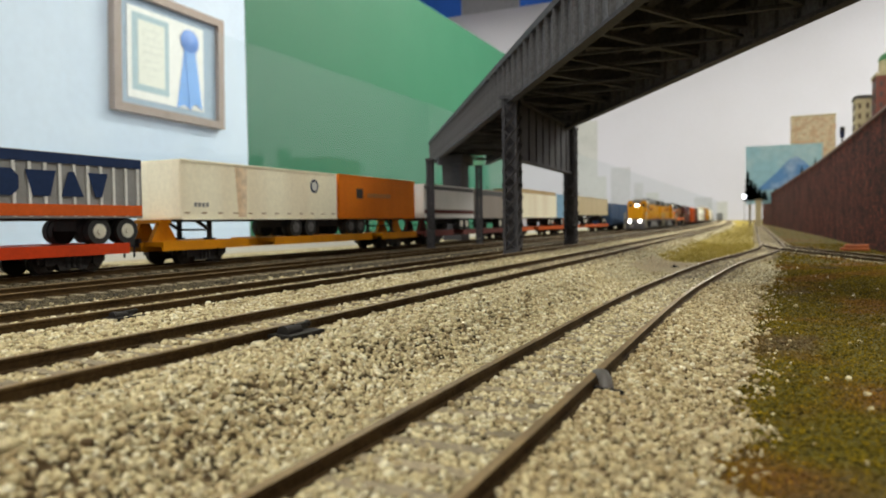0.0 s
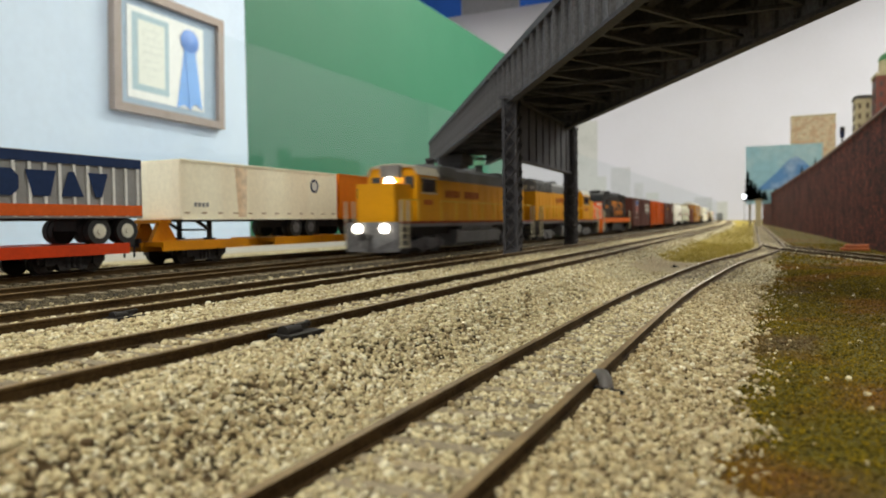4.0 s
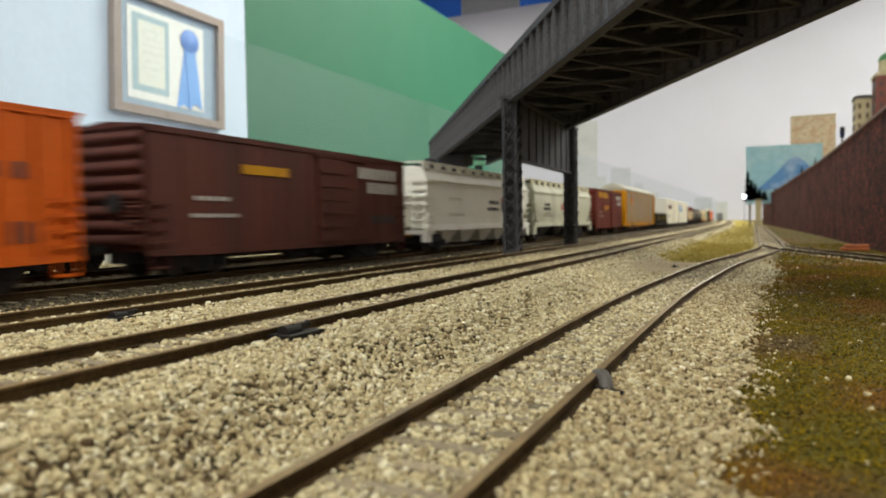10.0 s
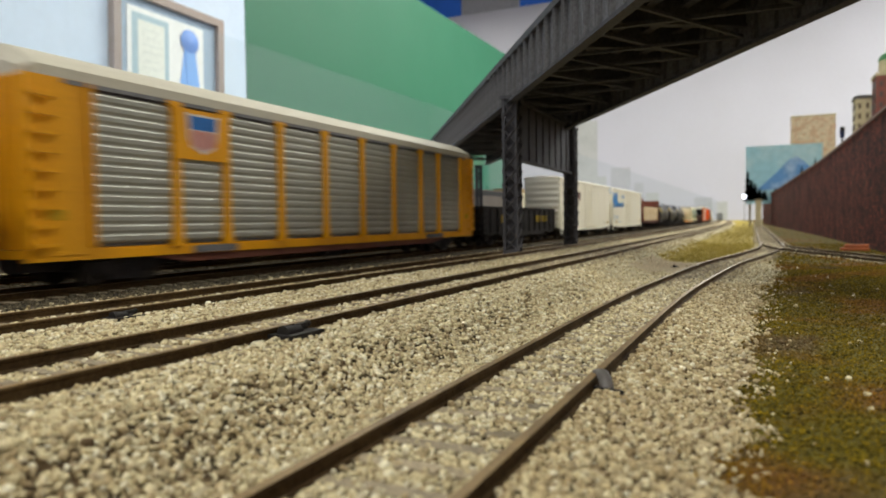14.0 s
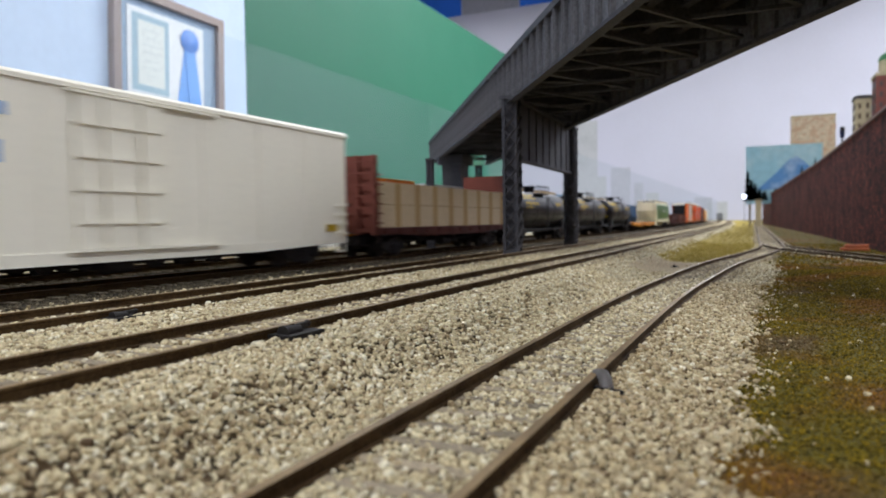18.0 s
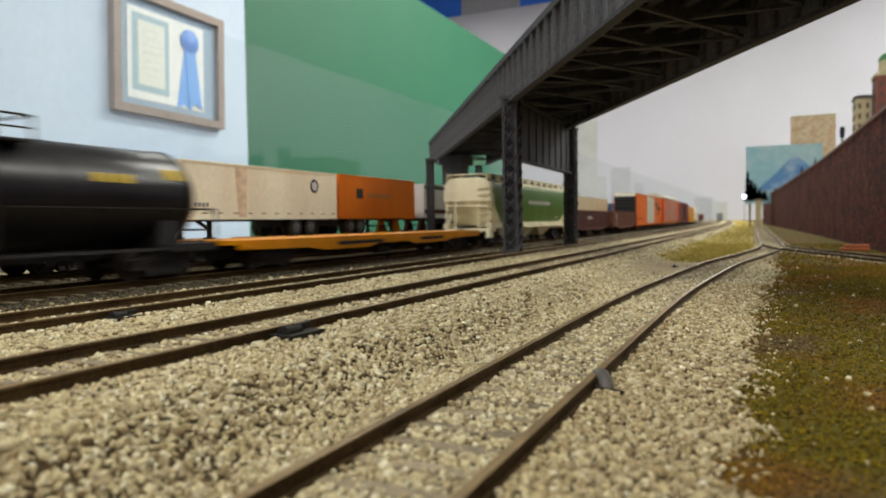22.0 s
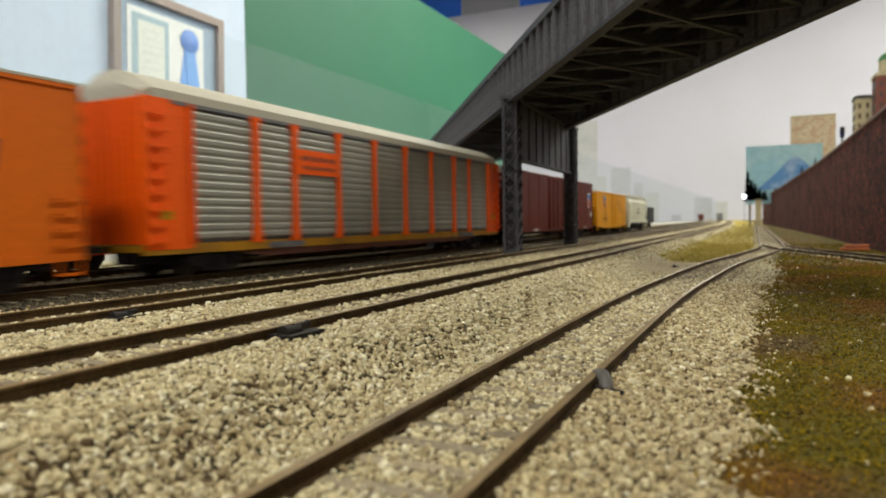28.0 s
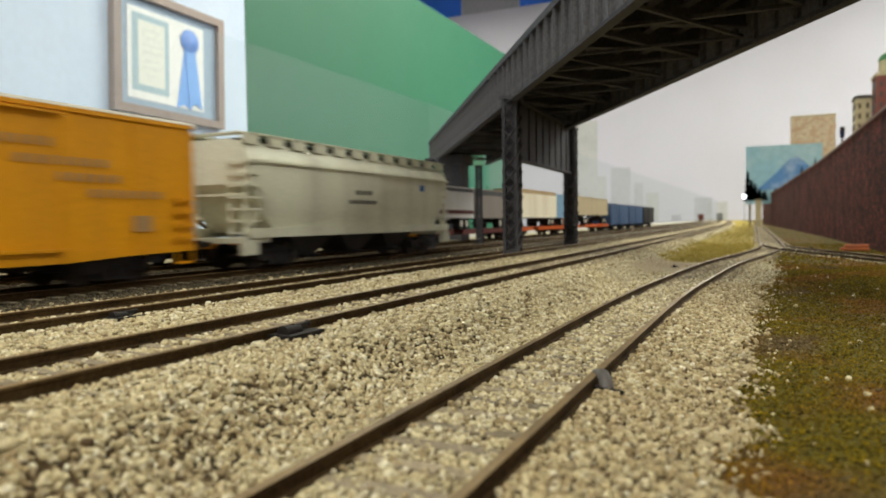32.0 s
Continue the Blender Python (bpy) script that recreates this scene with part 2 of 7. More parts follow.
M_HAND = paint("handrail_cream", (0.46, 0.42, 0.30), 0.5)
M_GLASSDK = mat("cab_glass", (0.03, 0.035, 0.04), 0.12)
M_LIT = glow("headlight_glow", (1.0, 0.93, 0.78), 14.0)

# ---------------------------------------------------------------- mesh helpers (all in millimetres)


def box(bm, x0, x1, y0, y1, z0, z1):
    v = [bm.verts.new((x, y, z)) for x in (x0, x1) for y in (y0, y1) for z in (z0, z1)]
    for f in ((0, 1, 3, 2), (4, 6, 7, 5), (0, 4, 5, 1), (2, 3, 7, 6), (0, 2, 6, 4), (1, 5, 7, 3)):
        bm.faces.new([v[i] for i in f])
    return v


def bar(bm, p, q, w, d=None):
    """A square bar from p to q, w thick."""
    p, q = Vector(p), Vector(q)
    a = (q - p).normalized()
    u = a.cross(Vector((0, 0, 1))) if abs(a.z) < 0.9 else a.cross(Vector((0, 1, 0)))
    u.normalize()
    t = a.cross(u)
    u, t = u * w / 2, t * (d or w) / 2
    v = [bm.verts.new(e + s * u + r * t) for e in (p, q) for s, r in ((-1, -1), (1, -1), (1, 1), (-1, 1))]
    for f in ((3, 2, 1, 0), (4, 5, 6, 7), (0, 1, 5, 4), (1, 2, 6, 5), (2, 3, 7, 6), (3, 0, 4, 7)):
        bm.faces.new([v[i] for i in f])


def cyl(bm, p, q, r, n=12, r2=None, caps=True):
    p, q = Vector(p), Vector(q)
    a = (q - p).normalized()
    u = a.cross(Vector((0, 0, 1))) if abs(a.z) < 0.9 else a.cross(Vector((0, 1, 0)))
    u.normalize()
    t = a.cross(u)
    r2 = r if r2 is None else r2
    rings = [[bm.verts.new(e + rad * (math.cos(k * math.tau / n) * u + math.sin(k * math.tau / n) * t)) for k in range(n)] for e, rad in ((p, r), (q, r2))]
    for k in range(n):
        bm.faces.new((rings[0][k], rings[0][(k + 1) % n], rings[1][(k + 1) % n], rings[1][k]))
    if caps:
        bm.faces.new(rings[0][::-1])
        bm.faces.new(rings[1])


def extrude(bm, profile, y0, y1, inset0=None, inset1=None):
    """A closed (x, z) profile drawn out along y."""
    a = [bm.verts.new((x, y0, z)) for x, z in (inset0 or profile)]
    b = [bm.verts.new((x, y1, z)) for x, z in (inset1 or profile)]
    k = len(profile)
    for i in range(k):
        bm.faces.new((a[i], a[(i + 1) % k], b[(i + 1) % k], b[i]))
    bm.faces.new(a[::-1])
    bm.faces.new(b)


def plate(bm, outline, x0, x1):
    """A closed (y, z) outline drawn out along x."""
    a = [bm.verts.new((x0, y, z)) for y, z in outline]
    b = [bm.verts.new((x1, y, z)) for y, z in outline]
    k = len(outline)
    for i in range(k):
        bm.faces.new((a[i], a[(i + 1) % k], b[(i + 1) % k], b[i]))
    bm.faces.new(a[::-1])
    bm.faces.new(b)


def lathe(bm, rings, n=24, z=0.0):
    """Rings (y, r) round the axis x = 0, height z."""
    rs = [[bm.verts.new((r * math.cos(k * math.tau / n), y, z + r * math.sin(k * math.tau / n))) for k in range(n)] for y, r in rings]
    for a, b in zip(rs, rs[1:]):
        for k in range(n):
            bm.faces.new((a[k], a[(k + 1) % n], b[(k + 1) % n], b[k]))
    bm.faces.new(rs[0][::-1])
    bm.faces.new(rs[-1])


def round_edges(bm, w=0.4, seg=2, angle=0.6):
    e = [x for x in bm.edges if len(x.link_faces) == 2 and x.calc_face_angle(0) > angle]
    bmesh.ops.bevel(bm, geom=e, offset=w, segments=seg, affect="EDGES", clamp_overlap=True)


def mesh_of(name, bm, material):
    bmesh.ops.recalc_face_normals(bm, faces=bm.faces)
    bmesh.ops.scale(bm, vec=(MM, MM, MM), verts=bm.verts)
    me = bpy.data.meshes.new(name)
    bm.to_mesh(me)
    bm.free()
    for mm in (material if isinstance(material, (list, tuple)) else (material,)):
        me.materials.append(mm)
    return me


def soften(me, angle=40):
    """Smooth shading with sharp edges kept."""
    me.polygons.foreach_set("use_smooth", [True] * len(me.polygons))
    me.set_sharp_from_angle(angle=radians(angle))


def part(name, bm, material, parent, label="", smooth=False):
    me = mesh_of(name, bm, material)
    if smooth:
        soften(me)
    ob = new(name, me)
    ob.parent = parent
    if label:
        tagged(ob, label)
    return ob


def share(ob, parent, offset=(0, 0, 0), rz=0.0):
    """Another part on the same mesh, offset in millimetres."""
    c = new(ob.name.split(".")[0], ob.data)
    c.parent = parent
    c.location = Vector(offset) * MM
    c.rotation_euler = (0, 0, radians(rz))
    return c


def thing(name, label, category, group="", kind="", at=(0, 0, 0), rz=0.0):
    ob = tagged(new(name), label, category, group, kind)
    ob.location = Vector(at) * MM
    ob.rotation_euler = (0, 0, radians(rz))
    return ob


def B():
    return bmesh.new()


def interp(pts):
    """Catmull-Rom through (x, y) points."""
    out = []
    for i in range(len(pts) - 1):
        p0, p1, p2, p3 = (Vector((*pts[min(max(k, 0), len(pts) - 1)], 0)) for k in (i - 1, i, i + 1, i + 2))
        steps = max(2, int((p2 - p1).length / 12)) if p1.y < 900 else max(2, int((p2 - p1).length / 60))
        for s in range(steps):
            t = s / steps
            out.append(0.5 * ((2 * p1) + (p2 - p0) * t + (2 * p0 - 5 * p1 + 4 * p2 - p3) * t * t + (3 * p1 - p0 - 3 * p2 + p3) * t ** 3))
    out.append(Vector((*pts[-1], 0)))
    return out


def bend(y):
    """How far the yard leaves the straight, to the side away from the wall."""
    return -6.5e-6 * max(y - 170, 0) ** 2

# ---------------------------------------------------------------- plan (millimetres; z = 0 is the yard's rail top)
A_PATH = [(-33, -160), (-33, 0), (-33, 120), (-32.8, 200), (-30.5, 270), (-22, 400), (-11, 483), (-3, 547), (3, 620), (3.5, 700), (0, 900), (-6, 1282), (-20, 2100), (-39, 3251), (-90, 4600), (-220, 8150)]
SPUR_PATH = [(170, 255), (115, 345), (80, 415), (61, 463), (40, 530), (25, 575), (14, 615), (6.5, 668), (3.6, 730)]
YARD = {"b": -88.3, "c": -139.2, "d": -199.0, "e": -259.0}
ZA = -5.54
END_Y = 8200.0


def a_centre(y):
    for (x0, y0), (x1, y1) in zip(A_PATH, A_PATH[1:]):
        if y0 <= y <= y1:
            return x0 + (x1 - x0) * (y - y0) / (y1 - y0)
    return A_PATH[-1][0]


def spur_centre(y):
    for (x1, y1), (x0, y0) in zip(SPUR_PATH, SPUR_PATH[1:]):
        if y1 <= y <= y0:
            return x1 + (x0 - x1) * (y - y1) / (y0 - y1)
    return 1e4


def ground_z(x, y):
    """Height of the scenery: the yard's raised bed, then down to the spur's level."""
    edge = -66 + bend(y)
    t = min(max((x - edge) / 15.0, 0), 1)
    t = t * t * (3 - 2 * t)
    z = -2.5 + t * (-7.8 + 2.5)
    if x > -12 and y < 700:
        z += 0.5 * math.sin(x * 0.11 + 1.2) * math.sin(y * 0.05)
    return z


def zone(x, y):
    """0 ballast, 1 turf, 2 dry turf, 3 bare table, 4 shade-darkened ballast of the main, 6 bare dirt."""
    wob = 3.0 * noise.noise((x * 0.06, y * 0.06, 0.0)) + 2.2 * noise.noise((x * 0.25, y * 0.25, 3.0))
    if x < -60 + bend(y) + wob or x > 420 or y < -150:
        if x < -345 or x > 420 or y < -150:
            return 3
        return 4 if -284 < x - bend(y) + wob * 0.6 < -164 else 0
    a = a_centre(y)
    if y > 250 and abs(x - spur_centre(y)) < 15 + wob * 0.5:
        return 0
    half = 30 + wob if y < 380 else max(30 - (y - 380) * 0.16, 12) + wob * 0.5
    if x - a > half:
        return 1
    if a - x > 13 and y > 430 + wob * 4 + (a - x) * 0.2:
        return 2
    if a - x > 14 and y > 335 + wob * 6 + (a - x) * 0.5:
        return 6
    return 0


def ground():
    xs = [-516, -490, -460, -440] + list(range(-420, -70, 10)) + list(range(-70, 90, 4)) + [90, 120, 200, 300, 420, 600, 880]
    ys = list(range(-260, 20, 40)) + list(range(20, 720, 5)) + list(range(720, 1500, 20)) + list(range(1500, 3000, 60)) + list(range(3000, 8201, 200))
    verts = [(x * MM, y * MM, ground_z(x, y) * MM) for y in ys for x in xs]
    w = len(xs)
    faces, kinds = [], []
    for j in range(len(ys) - 1):
        for i in range(w - 1):
            k = j * w + i
            faces.append((k, k + 1, k + w + 1, k + w))
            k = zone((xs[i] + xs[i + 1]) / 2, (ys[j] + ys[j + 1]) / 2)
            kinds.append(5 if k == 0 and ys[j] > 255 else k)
    me = bpy.data.meshes.new("ground")
    me.from_pydata(verts, [], faces)
    for m in (M_GAPSHADE, M_SOIL, M_TURF_DRY, M_TABLE, M_BEDDARK, M_BEDFAR, M_DIRT):
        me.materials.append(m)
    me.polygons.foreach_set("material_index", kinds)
    me.polygons.foreach_set("use_smooth", [True] * len(faces))
    tagged(new("ground", me), "model railway scenery base of ballast and olive turf", "ground", kind="structure")


M_TABLE = mat("scenery_board", (0.30, 0.28, 0.23), 0.9, 0, 0.2, 300, 20, 0.2)

ICO_V = None


def ico():
    b = bmesh.new()
    bmesh.ops.create_icosphere(b, subdivisions=1, radius=1.0)
    b.verts.ensure_lookup_table()
    v = np.array([tuple(x.co) for x in b.verts])
    f = np.array([[q.index for q in p.verts] for p in b.faces])
    b.free()
    return v, f


def grains(name, spots, sizes, flat, jitter, material, label, category, rng, octa=False, smooth=True):
    """Many loose grains at spots (millimetres) as one object."""
    if octa == "block":
        v = np.array([(x, y, z) for x in (-0.85, 0.85) for y in (-0.75, 0.75) for z in (-0.7, 0.8)]) * np.array([1, 1, 1])
        f = np.array([(0, 1, 3), (0, 3, 2), (4, 6, 7), (4, 7, 5), (0, 4, 5), (0, 5, 1), (2, 3, 7), (2, 7, 6), (0, 2, 6), (0, 6, 4), (1, 5, 7), (1, 7, 3)])
    elif octa:
        v = np.array([(1, 0, 0), (-0.5, 0.87, 0), (-0.5, -0.87, 0), (0, 0, 0.9), (0.1, 0, -0.7)])
        f = np.array([(0, 1, 3), (1, 2, 3), (2, 0, 3), (1, 0, 4), (2, 1, 4), (0, 2, 4)])
    else:
        v, f = ico()
    n, k = len(spots), len(v)
    scale = sizes[:, None] * rng.uniform(0.7, 1.3, (n, 3))
    scale[:, 2] *= flat
    p = v[None] * scale[:, None, :]
    p = p * (1 + rng.uniform(-jitter, jitter, (n, k, 1)))
    tilt = rng.uniform(-0.6, 0.6, n)
    c, s = np.cos(tilt)[:, None], np.sin(tilt)[:, None]
    p[:, :, 1], p[:, :, 2] = p[:, :, 1] * c - p[:, :, 2] * s, p[:, :, 1] * s + p[:, :, 2] * c
    turn = rng.uniform(0, math.tau, n)
    c, s = np.cos(turn)[:, None], np.sin(turn)[:, None]
    p[:, :, 0], p[:, :, 1] = p[:, :, 0] * c - p[:, :, 1] * s, p[:, :, 0] * s + p[:, :, 1] * c
    p = (p + spots[:, None, :]) * MM
    faces = (f[None] + (np.arange(n) * k)[:, None, None]).reshape(-1)
    m = n * len(f)
    me = bpy.data.meshes.new(name)
    me.vertices.add(n * k)
    me.vertices.foreach_set("co", p.reshape(-1).astype(np.float32))
    me.loops.add(m * 3)
    me.loops.foreach_set("vertex_index", faces.astype(np.int32))
    me.polygons.add(m)
    me.polygons.foreach_set("loop_start", (np.arange(m) * 3).astype(np.int32))
    me.materials.append(material)
    me.update(calc_edges=True)
    if smooth:
        me.polygons.foreach_set("use_smooth", [True] * m)
    else:
        me.shade_flat()
    return tagged(new(name, me), label, category, kind="stuff")


def rail_gap(x, y):
    """Distance to the nearest rail, and whether the spot lies between a pair."""
    best, inside = 99.0, False
    for c in YARD.values():
        d = abs(x - c - bend(y))
        best = min(best, abs(d - 8.8))
        inside |= d < 8.2
    d = abs(x - a_centre(y))
    best = min(best, abs(d - 8.8))
    inside |= d < 8.2
    if 255 < y < 730:
        d = abs(x - spur_centre(y))
        best = min(best, abs(d - 9.2))
        inside |= d < 8
    return best, inside


def scatter(rng, n, near, far, power):
    """Spots in the open fan before the camera, thinning with distance."""
    u = rng.uniform(0, 1, n)
    e = 2 - power
    r = (near ** e + u * (far ** e - near ** e)) ** (1 / e)
    ang = rng.uniform(radians(-61), radians(11), n)
    return np.stack([r * np.sin(ang), r * np.cos(ang)], 1), r


def loose():
    rng = np.random.default_rng(7)
    near, tan, mid, far, turf, dry, specks, shaded = [], [], [], [], [], [], [], []
    fans = [scatter(rng, 33000, 34, 115, 0.1), scatter(rng, 105000, 115, 290, 0.7), scatter(rng, 95000, 290, 750, 1.1), scatter(rng, 26000, 750, 2200, 1.3)]
    for (x, y), r in itertools.chain(*(zip(a, b) for a, b in fans)):
        if x < -318 + bend(y) or x > 95:
            continue
        stray = 0.012 * r + 1.5
        k = zone(x + rng.normal(0, min(stray, 5)), y + rng.normal(0, min(stray, 5)) * 0.6) if rng.uniform() < 0.4 else zone(x, y)
        z = ground_z(x, y)
        gap, inside = rail_gap(x, y)
        if k == 0:
            if gap < 1.3:
                continue
            if inside:
                start = 157 if x > -60 + bend(y) else 137
                if (y + start + 1.4) % 6.9 < 2.8 and rng.uniform() < (0.74 if start == 157 else 0.55):
                    continue
                z -= 0.1
            elif gap < 5:
                z += 0.2
            ((tan if (x < -45 + 9 * noise.noise((x * 0.05, y * 0.05, 9.0)) and rng.uniform() < 0.95 - r / 115) or (x > -24 and rng.uniform() < 0.75) else near) if r < 115 else tan if x > a_centre(y) + 9 and r < 290 and rng.uniform() < 0.7 else mid if r < 290 else far).append((x, y, z + (rng.uniform(-0.15, 0.45) if r < 115 else rng.uniform(-0.2, 0.55)), r))
        elif k == 4 and gap > 1.3 and rng.uniform() < 0.7:
            shaded.append((x, y, z + rng.uniform(-0.15, 0.35), r))
        elif k == 1 and gap > 2:
            if rng.uniform() < 0.0032:
                specks.append((x, y, z + 0.35, r))
            turf.append((x, y, z + rng.uniform(-0.2, 0.5), r))
        elif k == 2 and gap > 2:
            dry.append((x, y, z + rng.uniform(0, 0.4), r))
    ang = rng.uniform(radians(-16), radians(11), 120000)
    r = np.sqrt(rng.uniform(45.0 ** 2, 420.0 ** 2, 120000))
    for x, y, d in zip(r * np.sin(ang), r * np.cos(ang), r):
        if zone(x + rng.normal(0, 1.5), y) == 1 and rail_gap(x, y)[0] > 2:
            turf.append((x, y, ground_z(x, y) + rng.uniform(-0.2, 0.35), d))
    lab = "loose beige crushed stone ballast between the tracks"
    s = np.array(near)
    grains("ballast", s[:, :3], rng.gamma(9, 0.040, len(s)).clip(0.2, 0.75), 0.9, 0.24, M_STONE, lab, "gravel", rng)
    s = np.array(tan)
    grains("ballast", s[:, :3], rng.gamma(9, 0.042, len(s)).clip(0.2, 0.8), 0.9, 0.24, M_STONETAN, "loose tan crushed stone ballast on the yard's shoulder", "gravel", rng)
    s = np.array(mid)
    grains("ballast", s[:, :3], rng.gamma(9, 0.037, len(s)).clip(0.2, 0.7), 0.95, 0.24, M_STONE, lab, "gravel", rng, "block")
    s = np.array(far)
    grains("ballast", s[:, :3], rng.gamma(8, 0.055, len(s)).clip(0.22, 0.9) * np.clip(s[:, 3] / 600, 1, 2.0), 0.85, 0.4, M_STONE, lab, "gravel", rng, True)
    # dark stones, the shade under the train put into their colour
    s = np.array(shaded)
    grains("shaded_ballast", s[:, :3], rng.gamma(8, 0.050, len(s)).clip(0.2, 0.8) * np.clip(s[:, 3] / 500, 1, 2), 0.85, 0.3, M_STONEDARK, "dark oil-stained ballast under the main track", "gravel", rng, True)
    s = np.array(turf)
    grains("turf", s[:, :3], rng.gamma(4, 0.055, len(s)).clip(0.1, 0.5) * np.clip(s[:, 3] / 220, 1, 2.5), 0.75, 0.4, M_TURF, "olive and ochre ground foam turf with bare patches", "grass", rng, True, False)
    s = np.array(dry)
    grains("dry_turf", s[:, :3], rng.uniform(0.35, 0.7, len(s)) * np.clip(s[:, 3] / 400, 1, 3), 0.6, 0.4, M_TURF_DRY, "dry yellowish turf beside the branch track", "grass", rng, True)
    s = np.array(specks)
    grains("stray_stones", s[:, :3], rng.gamma(3, 0.11, len(s)).clip(0.15, 0.7), 0.8, 0.25, M_STONE, "stray pale stones lying on the turf", "gravel", rng)


# ---------------------------------------------------------------- tracks
RAIL = [(-1.0, -2.3), (1.0, -2.3), (1.0, -1.9), (0.28, -1.7), (0.28, -0.75), (0.62, -0.5), (0.62, -0.06), (0.5, 0), (-0.5, 0), (-0.62, -0.06), (-0.62, -0.5), (-0.28, -0.75), (-0.28, -1.7), (-1.0, -1.9)]


def rail_mesh(line, side, z):
    verts, faces, kinds = [], [], []
    k = len(RAIL)
    for i, p in enumerate(line):
        d = (line[min(i + 1, len(line) - 1)] - line[max(i - 1, 0)]).normalized()
        nrm = Vector((d.y, -d.x, 0))
        for x, h in RAIL:
            q = p + nrm * (side + x)
            verts.append((q.x * MM, q.y * MM, (z + h) * MM))
        if i:
            for j in range(k):
                a, b = (i - 1) * k + j, (i - 1) * k + (j + 1) % k
                faces.append((a, b, b + k, a + k))
                kinds.append(1 if j in (6, 7, 8) else 0)
    me = bpy.data.meshes.new("rail")
    me.from_pydata(verts, [], faces)
    me.materials.append(M_RAIL)
    me.materials.append(M_RAILTOP)
    me.polygons.foreach_set("material_index", kinds)
    return me


def track(line, z, label, singles, gauge=8.8):
    t = thing("track", label, "track", "model railway tracks")
    for s in (-gauge, gauge):
        r = new("rail", rail_mesh(line, s, z))
        r.parent = t
    bm = B()
    box(bm, -15, 15, -1.3, 1.3, -1.7, 0.35)
    for v in bm.verts:
        if v.co.z > -1.2:
            v.co.x *= 0.99
            v.co.y *= 0.92
    one = mesh_of("tie", bm, M_TIE)
    run, nxt, made = 0.0, 3.0, 0
    verts, faces = [], []
    for p, q in zip(line, line[1:]):
        d = q - p
        while nxt < run + d.length:
            c = p + d * ((nxt - run) / d.length)
            ang = math.atan2(-d.x, d.y)
            nxt += 6.9
            if c.y > 25 and made < singles:
                o = new("tie", one)
                o.parent = t
                o.location = (c.x * MM, c.y * MM, (z - 2.3) * MM)
                o.rotation_euler = (0, 0, ang)
                made += 1
            else:
                m = Matrix.Translation((c.x * MM, c.y * MM, (z - 2.3) * MM)) @ Matrix.Rotation(ang, 4, "Z")
                b0 = len(verts)
                verts += [tuple(m @ v.co) for v in one.vertices]
                faces += [tuple(b0 + i for i in f.vertices) for f in one.polygons]
        run += d.length
    me = bpy.data.meshes.new("tie_bed")
    me.from_pydata(verts, [], faces)
    me.materials.append(M_TIE)
    o = new("tie_bed", me)
    o.parent = t
    tagged(o, kind="stuff")
    return t


def tracks():
    track(interp(A_PATH), ZA, "weathered branch track curving away through pale ballast", 90)
    track(interp(SPUR_PATH), ZA + 0.02, "weathered spur track joining the branch beside the brick wall", 40)
    for key, lab in (("b", "outer yard track with rusty brown rails in ballast"), ("c", "second yard track with rusty brown rails in ballast"),
                     ("d", "main track under the passing freight train"), ("e", "storage track under the parked trailer train")):
        x = YARD[key]
        ys = list(range(-140, 400, 40)) + list(range(400, 2000, 100)) + list(range(2000, 8151, 300))
        track([Vector((x + bend(y), y, 0)) for y in ys], 0.0, lab, 70 if key in "bc" else 45)


def switch_stand(x, y, z, rz, size=1.0):
    """A small ground throw beside a turnout."""
    t = thing("ground_throw", "small black ground throw switch stand beside the rail", "switch stand", "ground throws", at=(x, y, z), rz=rz)
    bm = B()
    box(bm, -3.2 * size, 3.2 * size, -2 * size, 2 * size, 0, 1.0 * size)
    round_edges(bm, 0.3)
    part("base", bm, M_BLACKMETAL, t)
    bm = B()
    cyl(bm, (-2.4 * size, 0, 1.1 * size), (0.6 * size, 0, 1.1 * size), 0.95 * size, 12, 0.7 * size)
    part("housing", bm, M_BLACKMETAL, t, smooth=True)
    bm = B()
    bar(bm, (0, 0, 1.6 * size), (3.4 * size, 0.9 * size, 1.5 * size), 0.6 * size)
    part("lever", bm, M_BLACKMETAL, t)
    bm = B()
    bmesh.ops.create_icosphere(bm, subdivisions=2, radius=0.5 * size, matrix=Matrix.Translation((3.4 * size, 0.9 * size, 1.5 * size)))
    part("weight", bm, M_BLACKMETAL, t, smooth=True)


# ---------------------------------------------------------------- skewed girder bridge
BR_DIR = Vector((-0.535, 0.845, 0))      # away from the camera
BR_NRM = Vector((0.845, 0.535, 0))       # towards the far girder


